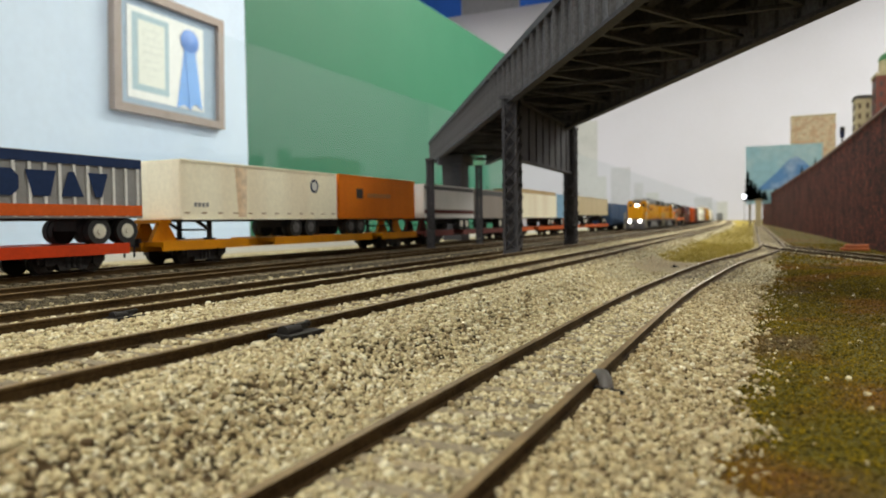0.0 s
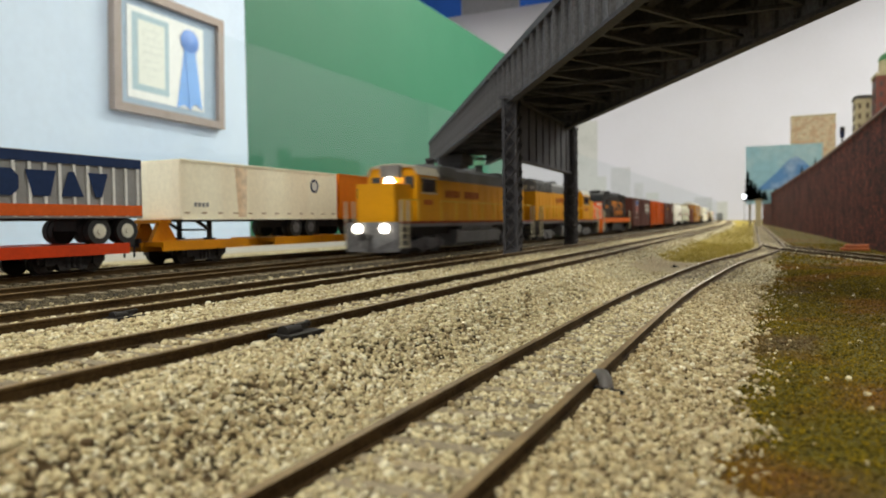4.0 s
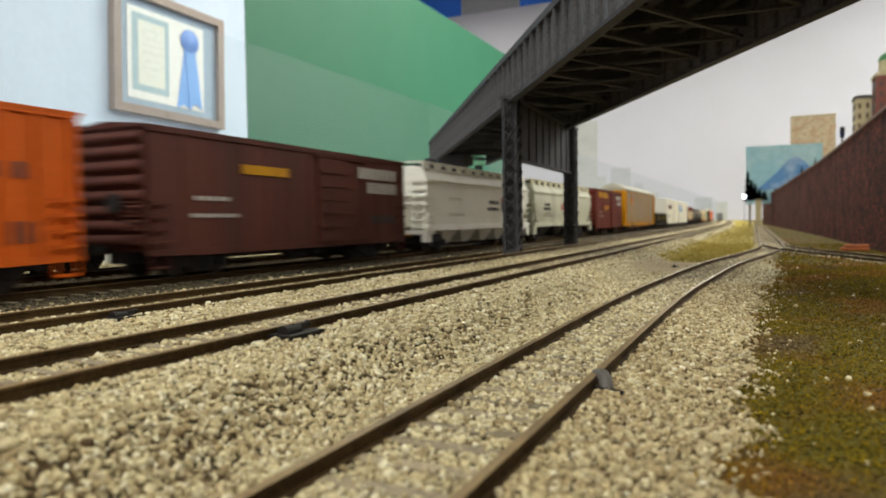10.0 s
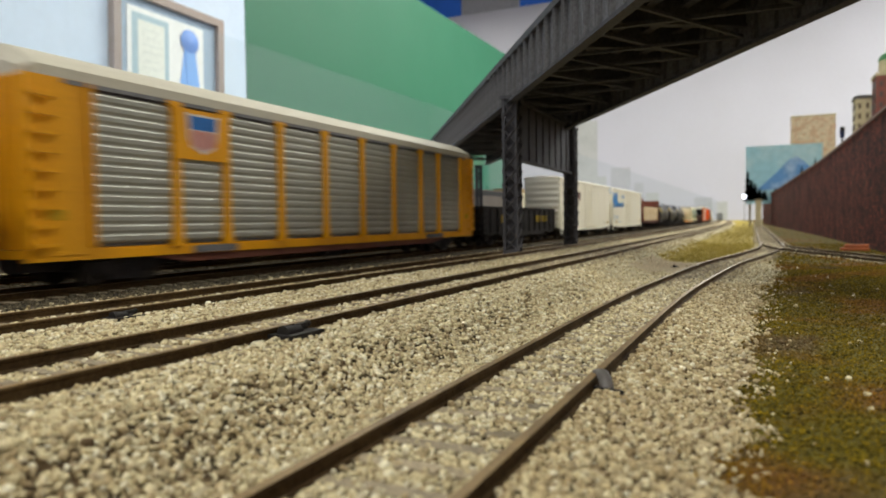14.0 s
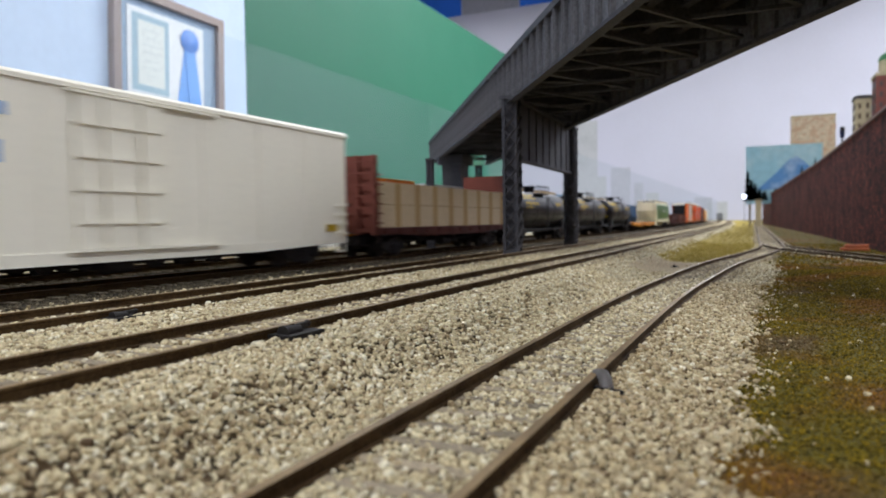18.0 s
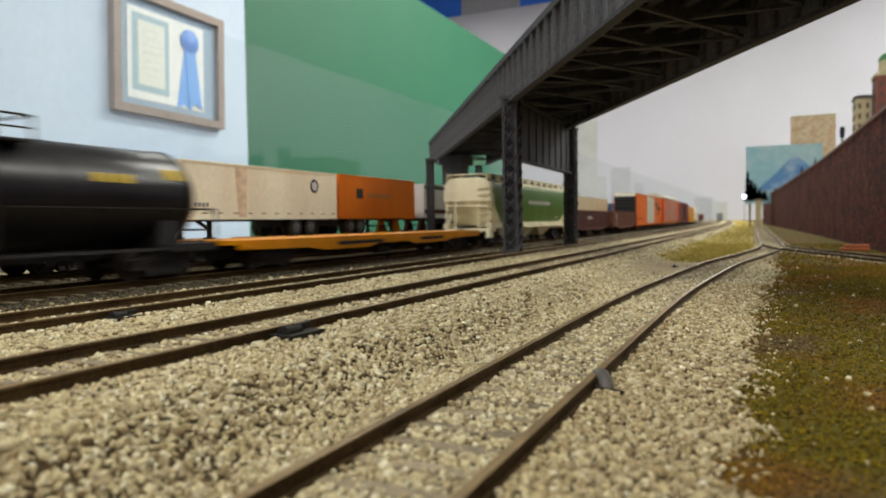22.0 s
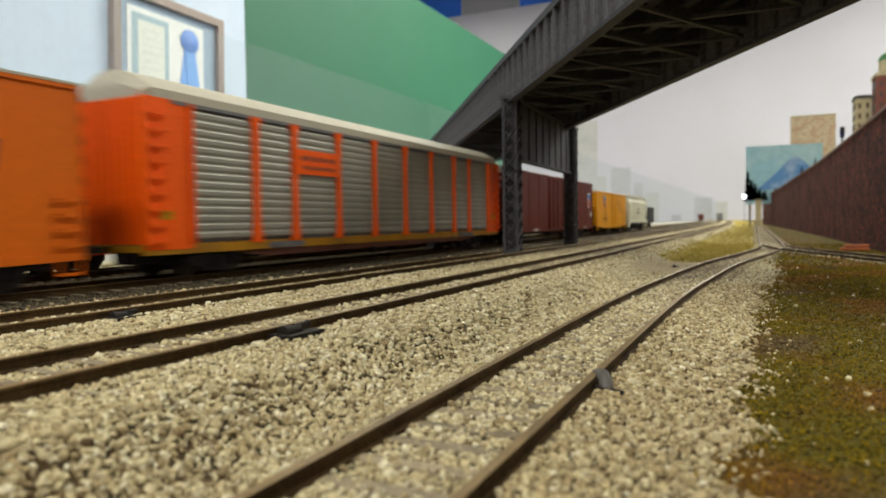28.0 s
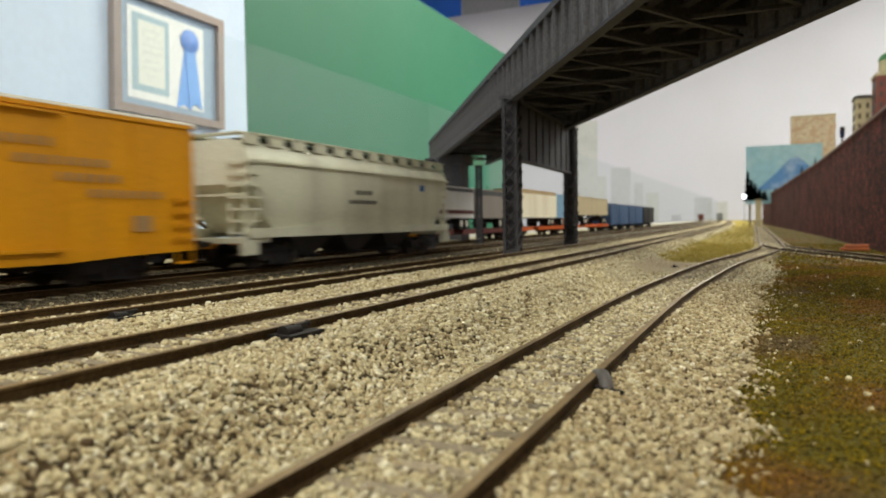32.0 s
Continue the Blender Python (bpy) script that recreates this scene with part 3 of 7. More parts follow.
def bridge():
    t = thing("girder_bridge", "dark grey steel plate girder bridge on lattice posts crossing the yard", "bridge")
    o = Vector((-138, 387, 0))

    def at(along, across, z):
        return o + BR_DIR * along + BR_NRM * across + Vector((0, 0, z))

    def slab(bm, a0, a1, c0, c1, z0, z1):
        v = [bm.verts.new(at(a, c, z)) for a in (a0, a1) for c in (c0, c1) for z in (z0, z1)]
        for f in ((0, 1, 3, 2), (4, 6, 7, 5), (0, 4, 5, 1), (2, 3, 7, 6), (0, 2, 6, 4), (1, 5, 7, 3)):
            bm.faces.new([v[i] for i in f])
    a_near, a_far = -420.0, 436.0
    for c, nm in ((0.0, "near"), (69.0, "far")):
        bm = B()
        slab(bm, a_near, a_far, c - 0.5, c + 0.5, 88.4, 112.5)
        g = part("girder", bm, M_GIRDERLIT, t, "streaked grey girder web, coloured lighter as if lit")
        for z0, z1, w in ((87.3, 88.9, 2.2), (112, 113.6, 3.0)):
            bm = B()
            slab(bm, a_near, a_far, c - w, c + w, z0, z1)
            part("flange", bm, M_BRIDGE, g)
        bm = B()
        slab(bm, -1, 1, c - 2.4, c - 0.6, 88.9, 112)
        slab(bm, -0.3, 0.3, c - 3.1, c - 0.6, 88.9, 112)
        stiff = mesh_of("stiffener", bm, M_GIRDERLIT)
        k = a_near + 8
        while k < a_far:
            s = new("stiffener", stiff)
            s.parent = g
            s.location = BR_DIR * k * MM
            k += 13.5
    bm = B()
    slab(bm, a_near, a_far, -1.5, 70.5, 113.7, 117)
    part("deck", bm, M_BRIDGE, t, "dark deck carried on the girders")
    # floor beams, stringers and laced bracing under the deck
    k = a_near + 20
    n = 0
    while k < a_far:
        bm = B()
        slab(bm, k - 0.5, k + 0.5, 0.6, 68.4, 97, 113)
        slab(bm, k - 2, k + 2, 0.6, 68.4, 96, 97)
        part("floor_beam", bm, M_BRIDGE, t)
        bm = B()
        a, b = (2, 67) if n % 2 else (67, 2)
        bar(bm, at(k, a, 93.5), at(k + 38, b, 93.5), 2.2, 1.4)
        bar(bm, at(k, b, 92.3), at(k + 38, a, 92.3), 1.6, 1.2)
        part("bracing", bm, M_BRIDGE, t)
        k += 38
        n += 1
    for c in (12, 27, 42, 57):
        bm = B()
        slab(bm, a_near, a_far, c - 0.6, c + 0.6, 104, 113)
        slab(bm, a_near, a_far, c - 2, c + 2, 103, 104)
        part("stringer", bm, M_BRIDGE, t)
    # bents, parallel to the tracks
    for x0, y0, x1, y1 in ((-135.5, 384, -140.5, 536),):
        for x, y in ((x0, y0), (x1, y1)):
            post = lattice_post(t, x, y, -3.2, 91)
        bm = B()
        p, q = Vector((x0, y0, 0)), Vector((x1, y1, 0))
        d = (q - p).normalized()
        nr = Vector((d.y, -d.x, 0)) * 0.6
        v = [bm.verts.new(e + s * nr + Vector((0, 0, z))) for e in (p, q) for s in (-1, 1) for z in (55, 90)]
        for f in ((0, 1, 3, 2), (4, 6, 7, 5), (0, 4, 5, 1), (2, 3, 7, 6), (0, 2, 6, 4), (1, 5, 7, 3)):
            bm.faces.new([v[i] for i in f])
        beam = part("cross_girder", bm, M_BRIDGE, t)
        for z in (55, 90):
            bm = B()
            bar(bm, p + Vector((0, 0, z)), q + Vector((0, 0, z)), 5, 1.3)
            part("flange", bm, M_BRIDGE, beam)
        for k in range(1, 9):
            bm = B()
            c = p.lerp(q, k / 9)
            bar(bm, c + Vector((0, 0, 56)), c + Vector((0, 0, 89)), 2.6, 2.6)
            part("stiffener", bm, M_BRIDGE, beam)
    # solid pier behind the storage track
    bm = B()
    box(bm, -321, -299, 681, 703, -4, 80)
    box(bm, -325, -295, 677, 707, 80, 90)
    bmesh.ops.remove_doubles(bm, verts=bm.verts, dist=0.01)
    part("pier", bm, M_BRIDGE, t, "solid dark pier under the far span")
    return t


def trackside_post(x, y):
    t = thing("trackside_post", "slim dark steel post standing between the main and storage tracks", "post", "trackside posts", at=(x, y, -3))
    bm = B()
    for sx in (-1, 1):
        for sy in (-1, 1):
            bar(bm, (sx * 1.8, sy * 1.8, 0), (sx * 1.8, sy * 1.8, 70), 1.2)
    part("upright", bm, M_BRIDGE, t)
    for k in range(9):
        bm = B()
        z = 2 + k * 7.4
        bar(bm, (2.1 * (-1) ** k, -2.2, z), (-2.1 * (-1) ** k, -2.2, z + 7.4), 1.2, 0.5)
        part("lacing_bar", bm, M_BRIDGE, t)
    for z in (0, 69):
        bm = B()
        box(bm, -3, 3, -3, 3, z, z + 1.6)
        part("end_plate", bm, M_BRIDGE, t)


LACING = {}


def lattice_post(parent, x, y, z0, z1):
    """Four corner angles with crossed lacing, lit through."""
    h = z1 - z0
    w = 3.7
    bm = B()
    for sx in (-1, 1):
        for sy in (-1, 1):
            bar(bm, (x + sx * w, y + sy * w, z0), (x + sx * w, y + sy * w, z1), 1.5)
    box(bm, x - w, x + w, y - w - 0.9, y - w + 0.1, z0, z0 + 5)
    box(bm, x - 2.2, x + 2.2, y - 2.2, y + 2.2, z0, z1 - 2)
    box(bm, x - 5.4, x + 5.4, y - 5.4, y + 5.4, z0 - 1.5, z0 + 1)
    box(bm, x - 5.2, x + 5.2, y - 5.2, y + 5.2, z1 - 2, z1)
    post = part("post", bm, M_BRIDGE, parent)
    n = 11
    step = (h - 8) / n
    for turn in (0, 90, 180, 270):
        for sgn in (1, -1):
            bm = B()
            bar(bm, (-sgn * w, -w - 0.25 * (sgn + 1), 0), (sgn * w, -w - 0.25 * (sgn + 1), step), 2.2, 0.5)
            me = LACING.setdefault((turn * 0, sgn), mesh_of("lacing_bar", bm, M_BRIDGE))
            for k in range(n):
                o = new("lacing_bar", me)
                o.parent = post
                o.location = (x * MM, y * MM, (z0 + 4 + step * k) * MM)
                o.rotation_euler = (0, 0, radians(turn))
    return post


# ---------------------------------------------------------------- room
def wall_slab(name, x0, x1, y0, y1, z0, z1, material, label):
    bm = B()
    box(bm, x0, x1, y0, y1, z0, z1)
    me = mesh_of(name, bm, material)
    return tagged(new(name, me), label, "wall" if "wall" in name else name.split("_")[0], kind="structure")


M_WALLBLUE = mat("pale_blue_paint", (0.64, 0.75, 0.90), 0.7, 0, 0.03, 60, 2.0, 0.05, dirt=(0.50, 0.63, 0.84), dirt_amount=0.5)
M_WALLGREEN = mat("green_paint", (0.020, 0.145, 0.076), 0.6, 0, 0.03, 60, 2.0, 0.05, dirt=(0.021, 0.145, 0.076), dirt_amount=0.4)
M_WALLGREY = mat("grey_backdrop_paint", (0.565, 0.557, 0.62), 0.85, 0, 0.02, 40, 1.2, 0.03, dirt=(0.51, 0.50, 0.545), dirt_amount=0.5)
M_CEIL = mat("ceiling_white", (0.75, 0.74, 0.70), 0.9, 0, 0.03, 60, 3)
M_FLOORING = mat("floor_grey", (0.22, 0.20, 0.18), 0.7, 0, 0.1, 80, 4)
M_BANNER = mat("blue_banner", (0.02, 0.15, 0.70), 0.6, 0, 0.05, 60, 3)
M_POSTER = mat("grey_poster", (0.33, 0.33, 0.36), 0.6, 0, 0.1, 40, 6)


def room():
    wall_slab("wall_west", -2090, -2040, -1600, 2355, -1000, 1600, M_WALLBLUE, "pale blue painted room wall")
    wall_slab("wall_partition", -2090, -2037, 2355, 5750, -1000, 1447, M_WALLGREEN, "bright green painted partition wall with an open top")
    wall_slab("wall_north", -4600, 3050, END_Y, END_Y + 50, -1000, 3000, M_WALLGREY, "plain grey painted backdrop wall")
    wall_slab("wall_east", 3000, 3050, -1600, END_Y, -1000, 3000, M_WALLGREY, "plain grey painted backdrop wall")
    wall_slab("wall_south", -4600, 3050, -1650, -1600, -1000, 3000, M_WALLGREY, "plain grey room wall")
    wall_slab("wall_far_west", -4650, -4600, -1650, END_Y + 50, -1000, 3000, M_WALLGREY, "plain grey room wall")
    wall_slab("floor", -4650, 3050, -1650, END_Y + 50, -1040, -1000, M_FLOORING, "dull grey floor of the room")
    wall_slab("ceiling", -4650, 3050, -1650, END_Y + 50, 3000, 3050, M_CEIL, "plain white ceiling of the room")
    wall_slab("layout_fascia_west", -536, -520, -280, END_Y - 5, -1000, -2, M_TABLE, "plain board front of the model railway table")
    wall_slab("layout_fascia_east", 864, 880, -260, END_Y - 5, -1000, -12, M_TABLE, "plain board front of the model railway table")
    wall_slab("layout_fascia_south", -520, 880, -278, -262, -1000, -12, M_TABLE, "plain board front of the model railway table")


# protective clear sheet along the table's edge
def clear_sheet():
    m = bpy.data.materials.new("clear_acrylic")
    m.use_nodes = True
    n, l = m.node_tree.nodes, m.node_tree.links
    out = n["Material Output"]
    n.remove(n["Principled BSDF"])
    tr = n.new("ShaderNodeBsdfTransparent")
    tr.inputs[0].default_value = (0.90, 0.94, 0.94, 1)
    gl = n.new("ShaderNodeBsdfGlossy")
    gl.inputs["Roughness"].default_value = 0.02
    mix = n.new("ShaderNodeMixShader")
    fr = n.new("ShaderNodeFresnel")
    fr.inputs[0].default_value = 1.49
    mul = n.new("ShaderNodeMath")
    mul.operation = "MULTIPLY"
    mul.inputs[1].default_value = 1.3
    cap = n.new("ShaderNodeMath")
    cap.operation = "MINIMUM"
    cap.inputs[1].default_value = 0.26
    l.new(fr.outputs[0], mul.inputs[0])
    l.new(mul.outputs[0], cap.inputs[0])
    l.new(cap.outputs[0], mix.inputs[0])
    l.new(tr.outputs[0], mix.inputs[1])
    l.new(gl.outputs[0], mix.inputs[2])
    l.new(mix.outputs[0], out.inputs[0])
    t = thing("clear_guard", "clear acrylic guard sheet standing along the table edge", "acrylic sheet")
    bm = B()
    v = [bm.verts.new(p) for p in ((-498, -200, -8), (-498, END_Y - 40, -8), (-502, END_Y - 40, 212), (-502, -200, 212))]
    bm.faces.new(v)
    s = part("sheet", bm, m, t)
    s.visible_shadow = False
    for k in range(9):
        bm = B()
        box(bm, -499.5, -496.5, 900 * k + 150, 900 * k + 166, -8, 1)
        part("clip", bm, M_BLACKMETAL, t)


def picture():
    """Framed certificate with a blue prize ribbon on the pale blue wall."""
    t = thing("framed_certificate", "wood framed certificate with blue prize ribbon on pale wall", "picture", at=(-2040, 1927, 634))
    t.rotation_euler = (radians(-1.3), 0, 0)
    # wood coloured paler to include the haze of the acrylic sheet
    wood = mat("frame_wood", (0.34, 0.27, 0.235), 0.45, 0, 0.15, 300, 40, 0.1, dirt=(0.10, 0.07, 0.05))
    w, h, d = 262, 221, 30
    for y0, y1, z0, z1 in ((-w, w, h - 30, h), (-w, w, -h, -h + 30), (-w, -w + 30, -h + 30, h - 30), (w - 30, w, -h + 30, h - 30)):
        bm = B()
        box(bm, 0, d, y0, y1, z0, z1)
        round_edges(bm, 5)
        part("moulding", bm, wood, t)
    bm = B()
    box(bm, 1, 10, -w + 20, w - 20, -h + 20, h - 20)
    part("mount", bm, mat("grey_blue_mount", (0.36, 0.47, 0.60), 0.7, 0, 0.03), t, "grey-blue mount board")
    white = mat("certificate_paper", (0.90, 0.91, 0.90), 0.6, 0, 0.02)
    bm = B()
    box(bm, 10.4, 12, -195, 165, -165, 160)
    part("white_mount", bm, white, t)
    # border colour lightened for the same haze
    teal = mat("certificate_border", (0.42, 0.57, 0.64), 0.7, 0, 0.05)
    bm = B()
    box(bm, 12.2, 13, -175, -10, -135, 140)
    part("border", bm, teal, t)
    bm = B()
    box(bm, 13.2, 14, -150, -30, -112, 118)
    sheet = part("certificate", bm, mat("certificate_cream", (0.84, 0.86, 0.79), 0.7, 0, 0.03), t, "pale certificate with faint lines of print")
    for k, hw in enumerate((38, 20, 42, 40, 30, 42, 24)):
        bm = B()
        box(bm, 14.1, 14.6, -90 - hw, -90 + hw, 85 - k * 27, 89 - k * 27)
        part("print_line", bm, mat("print_grey", (0.72, 0.75, 0.70), 0.8), sheet)
    blue = mat("ribbon_blue", (0.13, 0.30, 0.78), 0.5, 0, 0.05, 200, 30)
    r = part("rosette", rosette(92, 95), blue, t, "round pleated blue rosette", True)
    tail = mat("ribbon_tail_blue", (0.20, 0.44, 0.92), 0.5, 0, 0.06, 120, 30)
    for y0, y1, dz, x in ((28, 98, -168, 12.5), (86, 152, -158, 15.0)):
        bm = B()
        plate(bm, [(66, 66), (y0, dz), ((y0 + y1) / 2, dz + 16), (y1, dz), (118, 66)], x, x + 2)
        part("ribbon_tail", bm, tail, r)


def rosette(y, z):
    bm = B()
    rings = []
    for rad, x in ((0, 22), (24, 22), (27, 20), (43, 17), (45, 14)):
        ring = []
        for k in range(48):
            a = k * math.tau / 48
            rr = rad * (1 + (0.05 if k % 2 else -0.03) * (rad > 29))
            ring.append(bm.verts.new((x + (1.5 if k % 2 and rad > 29 else 0), y + rr * math.cos(a), z + rr * math.sin(a))))
        rings.append(ring)
    for a, b in zip(rings, rings[1:]):
        for k in range(48):
            bm.faces.new((a[k], a[(k + 1) % 48], b[(k + 1) % 48], b[k]))
    bmesh.ops.remove_doubles(bm, verts=bm.verts, dist=0.01)
    return bm


def far_banners():
    f = END_Y / 6200.0
    for x0, x1, m, lab in ((-4590, -3560, M_BANNER, "broad blue banner hung high on the far wall"), (-3540, -2790, M_POSTER, "grey poster hung high on the far wall"), (-2770, -1560, M_BANNER, "broad blue banner hung high on the far wall")):
        t = thing("banner", lab, "banner", "banners on the far wall")
        bm = B()
        box(bm, x0, x1, END_Y - 14, END_Y - 2, 2010 * f, 2980)
        part("cloth", bm, m, t)


def brick_material():
    m = mat("model_brick", (0.082, 0.020, 0.014), 0.8, 0, 0.4, 170, 30, 0.3, spec=0.12, dirt=(0.024, 0.010, 0.011), dirt_amount=0.95)
    n, l = m.node_tree.nodes, m.node_tree.links
    b = n["Principled BSDF"]
    tc = n.new("ShaderNodeTexCoord")
    sp = n.new("ShaderNodeSeparateXYZ")
    l.new(tc.outputs["Object"], sp.inputs[0])
    cb = n.new("ShaderNodeCombineXYZ")
    l.new(sp.outputs[1], cb.inputs[0])
    l.new(sp.outputs[2], cb.inputs[1])
    bk = n.new("ShaderNodeTexBrick")
    bk.inputs["Scale"].default_value = 1.0
    bk.inputs["Brick Width"].default_value = 0.0075
    bk.inputs["Row Height"].default_value = 0.0024
    bk.inputs["Mortar Size"].default_value = 0.00016
    bk.inputs["Color1"].default_value = (0.5, 0.5, 0.55, 1)
    bk.inputs["Color2"].default_value = (2.1, 1.5, 1.3, 1)
    bk.inputs["Mortar"].default_value = (0.5, 0.55, 0.6, 1)
    l.new(cb.outputs[0], bk.inputs[0])
    old = b.inputs["Base Color"].links[0].from_socket
    mx = n.new("ShaderNodeMix")
    mx.data_type, mx.blend_type = "RGBA", "MULTIPLY"
    mx.inputs[0].default_value = 1
    l.new(old, mx.inputs[6])
    l.new(bk.outputs[0], mx.inputs[7])
    l.new(mx.outputs[2], b.inputs["Base Color"])
    return m


WALL_PATH = [(190, 300), (118, 380), (86, 460), (75.5, 540), (73.5, 620), (71, 769), (64, 1060), (44, 1590), (18, 2245), (-15, 2900)]


def brick_wall():
    t = thing("retaining_wall", "long dark red brick retaining wall curving along the spur", "brick wall")
    line = interp(WALL_PATH)
    red = brick_material()
    cope = mat("coping_stone", (0.21, 0.12, 0.09), 0.8, 0, 0.2, 400, 30, 0.2)
    for nm, w0, w1, z0, z1, m in (("brickwork", 0, 9, -9, 92, red), ("coping", -1.0, 10, 92, 94.2, cope)):
        bm = B()
        prev = None
        for i, p in enumerate(line):
            d = (line[min(i + 1, len(line) - 1)] - line[max(i - 1, 0)]).normalized()
            nr = Vector((d.y, -d.x, 0))
            ring = [bm.verts.new(p + nr * w + Vector((0, 0, z))) for w, z in ((w0, z0), (w0, z1), (w1, z1), (w1, z0))]
            if prev:
                for k in range(4):
                    bm.faces.new((prev[k], prev[(k + 1) % 4], ring[(k + 1) % 4], ring[k]))
            else:
                bm.faces.new(ring)
            prev = ring
        bm.faces.new(prev[::-1])
        part(nm, bm, m, t)


# ---------------------------------------------------------------- town behind the wall
def building(name, label, x0, x1, y0, y1, z1, m, trim, rows, cols, pane, z0=-8, dome=False):
    t = thing(name, label, "building", "town buildings")
    bm = B()
    box(bm, x0, x1, y0, y1, z0, z1)
    part("masonry", bm, m, t)
    bm = B()
    box(bm, x0 - 1.5, x1 + 1.5, y0 - 1.5, y1 + 1.5, z1, z1 + 4)
    box(bm, x0 + 2, x1 - 2, y0 + 2, y1 - 2, z1 + 4, z1 + 5)
    part("cornice", bm, trim, t)
    dark = pane
    sx = (x1 - x0) / cols
    bm = B()
    box(bm, -sx * 0.2, sx * 0.2, -0.4, 0.4, -4, 4)
    win = mesh_of("window", bm, dark)
    step = 15.0 if z1 < 300 else 24.0
    for r in range(rows):
        for c in range(cols):
            o = new("window", win)
            o.parent = t
            o.location = ((x0 + sx * (c + 0.5)) * MM, (y0 - 0.2) * MM, (z1 - 11 - r * step) * MM)
    sy = (y1 - y0) / max(2, int((y1 - y0) / sx))
    bm = B()
    box(bm, -0.4, 0.4, -sy * 0.27, sy * 0.27, -4.6, 4.6)
    win = mesh_of("window", bm, dark)
    for r in range(rows):
        for c in range(int((y1 - y0) / sy)):
            o = new("window", win)
            o.parent = t
            o.location = ((x0 - 0.2) * MM, (y0 + sy * (c + 0.5)) * MM, (z1 - 11 - r * step) * MM)
    if dome:
        xc, yc = (x0 + x1) / 2, (y0 + y1) / 2
        r = (x1 - x0) * 0.36
        bm = B()
        cyl(bm, (xc, yc, z1 + 5), (xc, yc, z1 + 24), r, 16)
        part("drum", bm, trim, t, "cream drum under the dome")
        bm = B()
        prev = None
        for k in range(7):
            a = k / 6 * math.pi / 2
            ring = [bm.verts.new((xc + r * 1.06 * math.cos(a) * math.cos(b * math.tau / 16), yc + r * 1.06 * math.cos(a) * math.sin(b * math.tau / 16), z1 + 24 + r * 0.95 * math.sin(a))) for b in range(16)]
            if prev:
                for b in range(16):
                    bm.faces.new((prev[b], prev[(b + 1) % 16], ring[(b + 1) % 16], ring[b]))
            prev = ring
        part("dome", bm, mat("copper_green", (0.06, 0.20, 0.07), 0.6), t, "green copper dome", True)
    return t


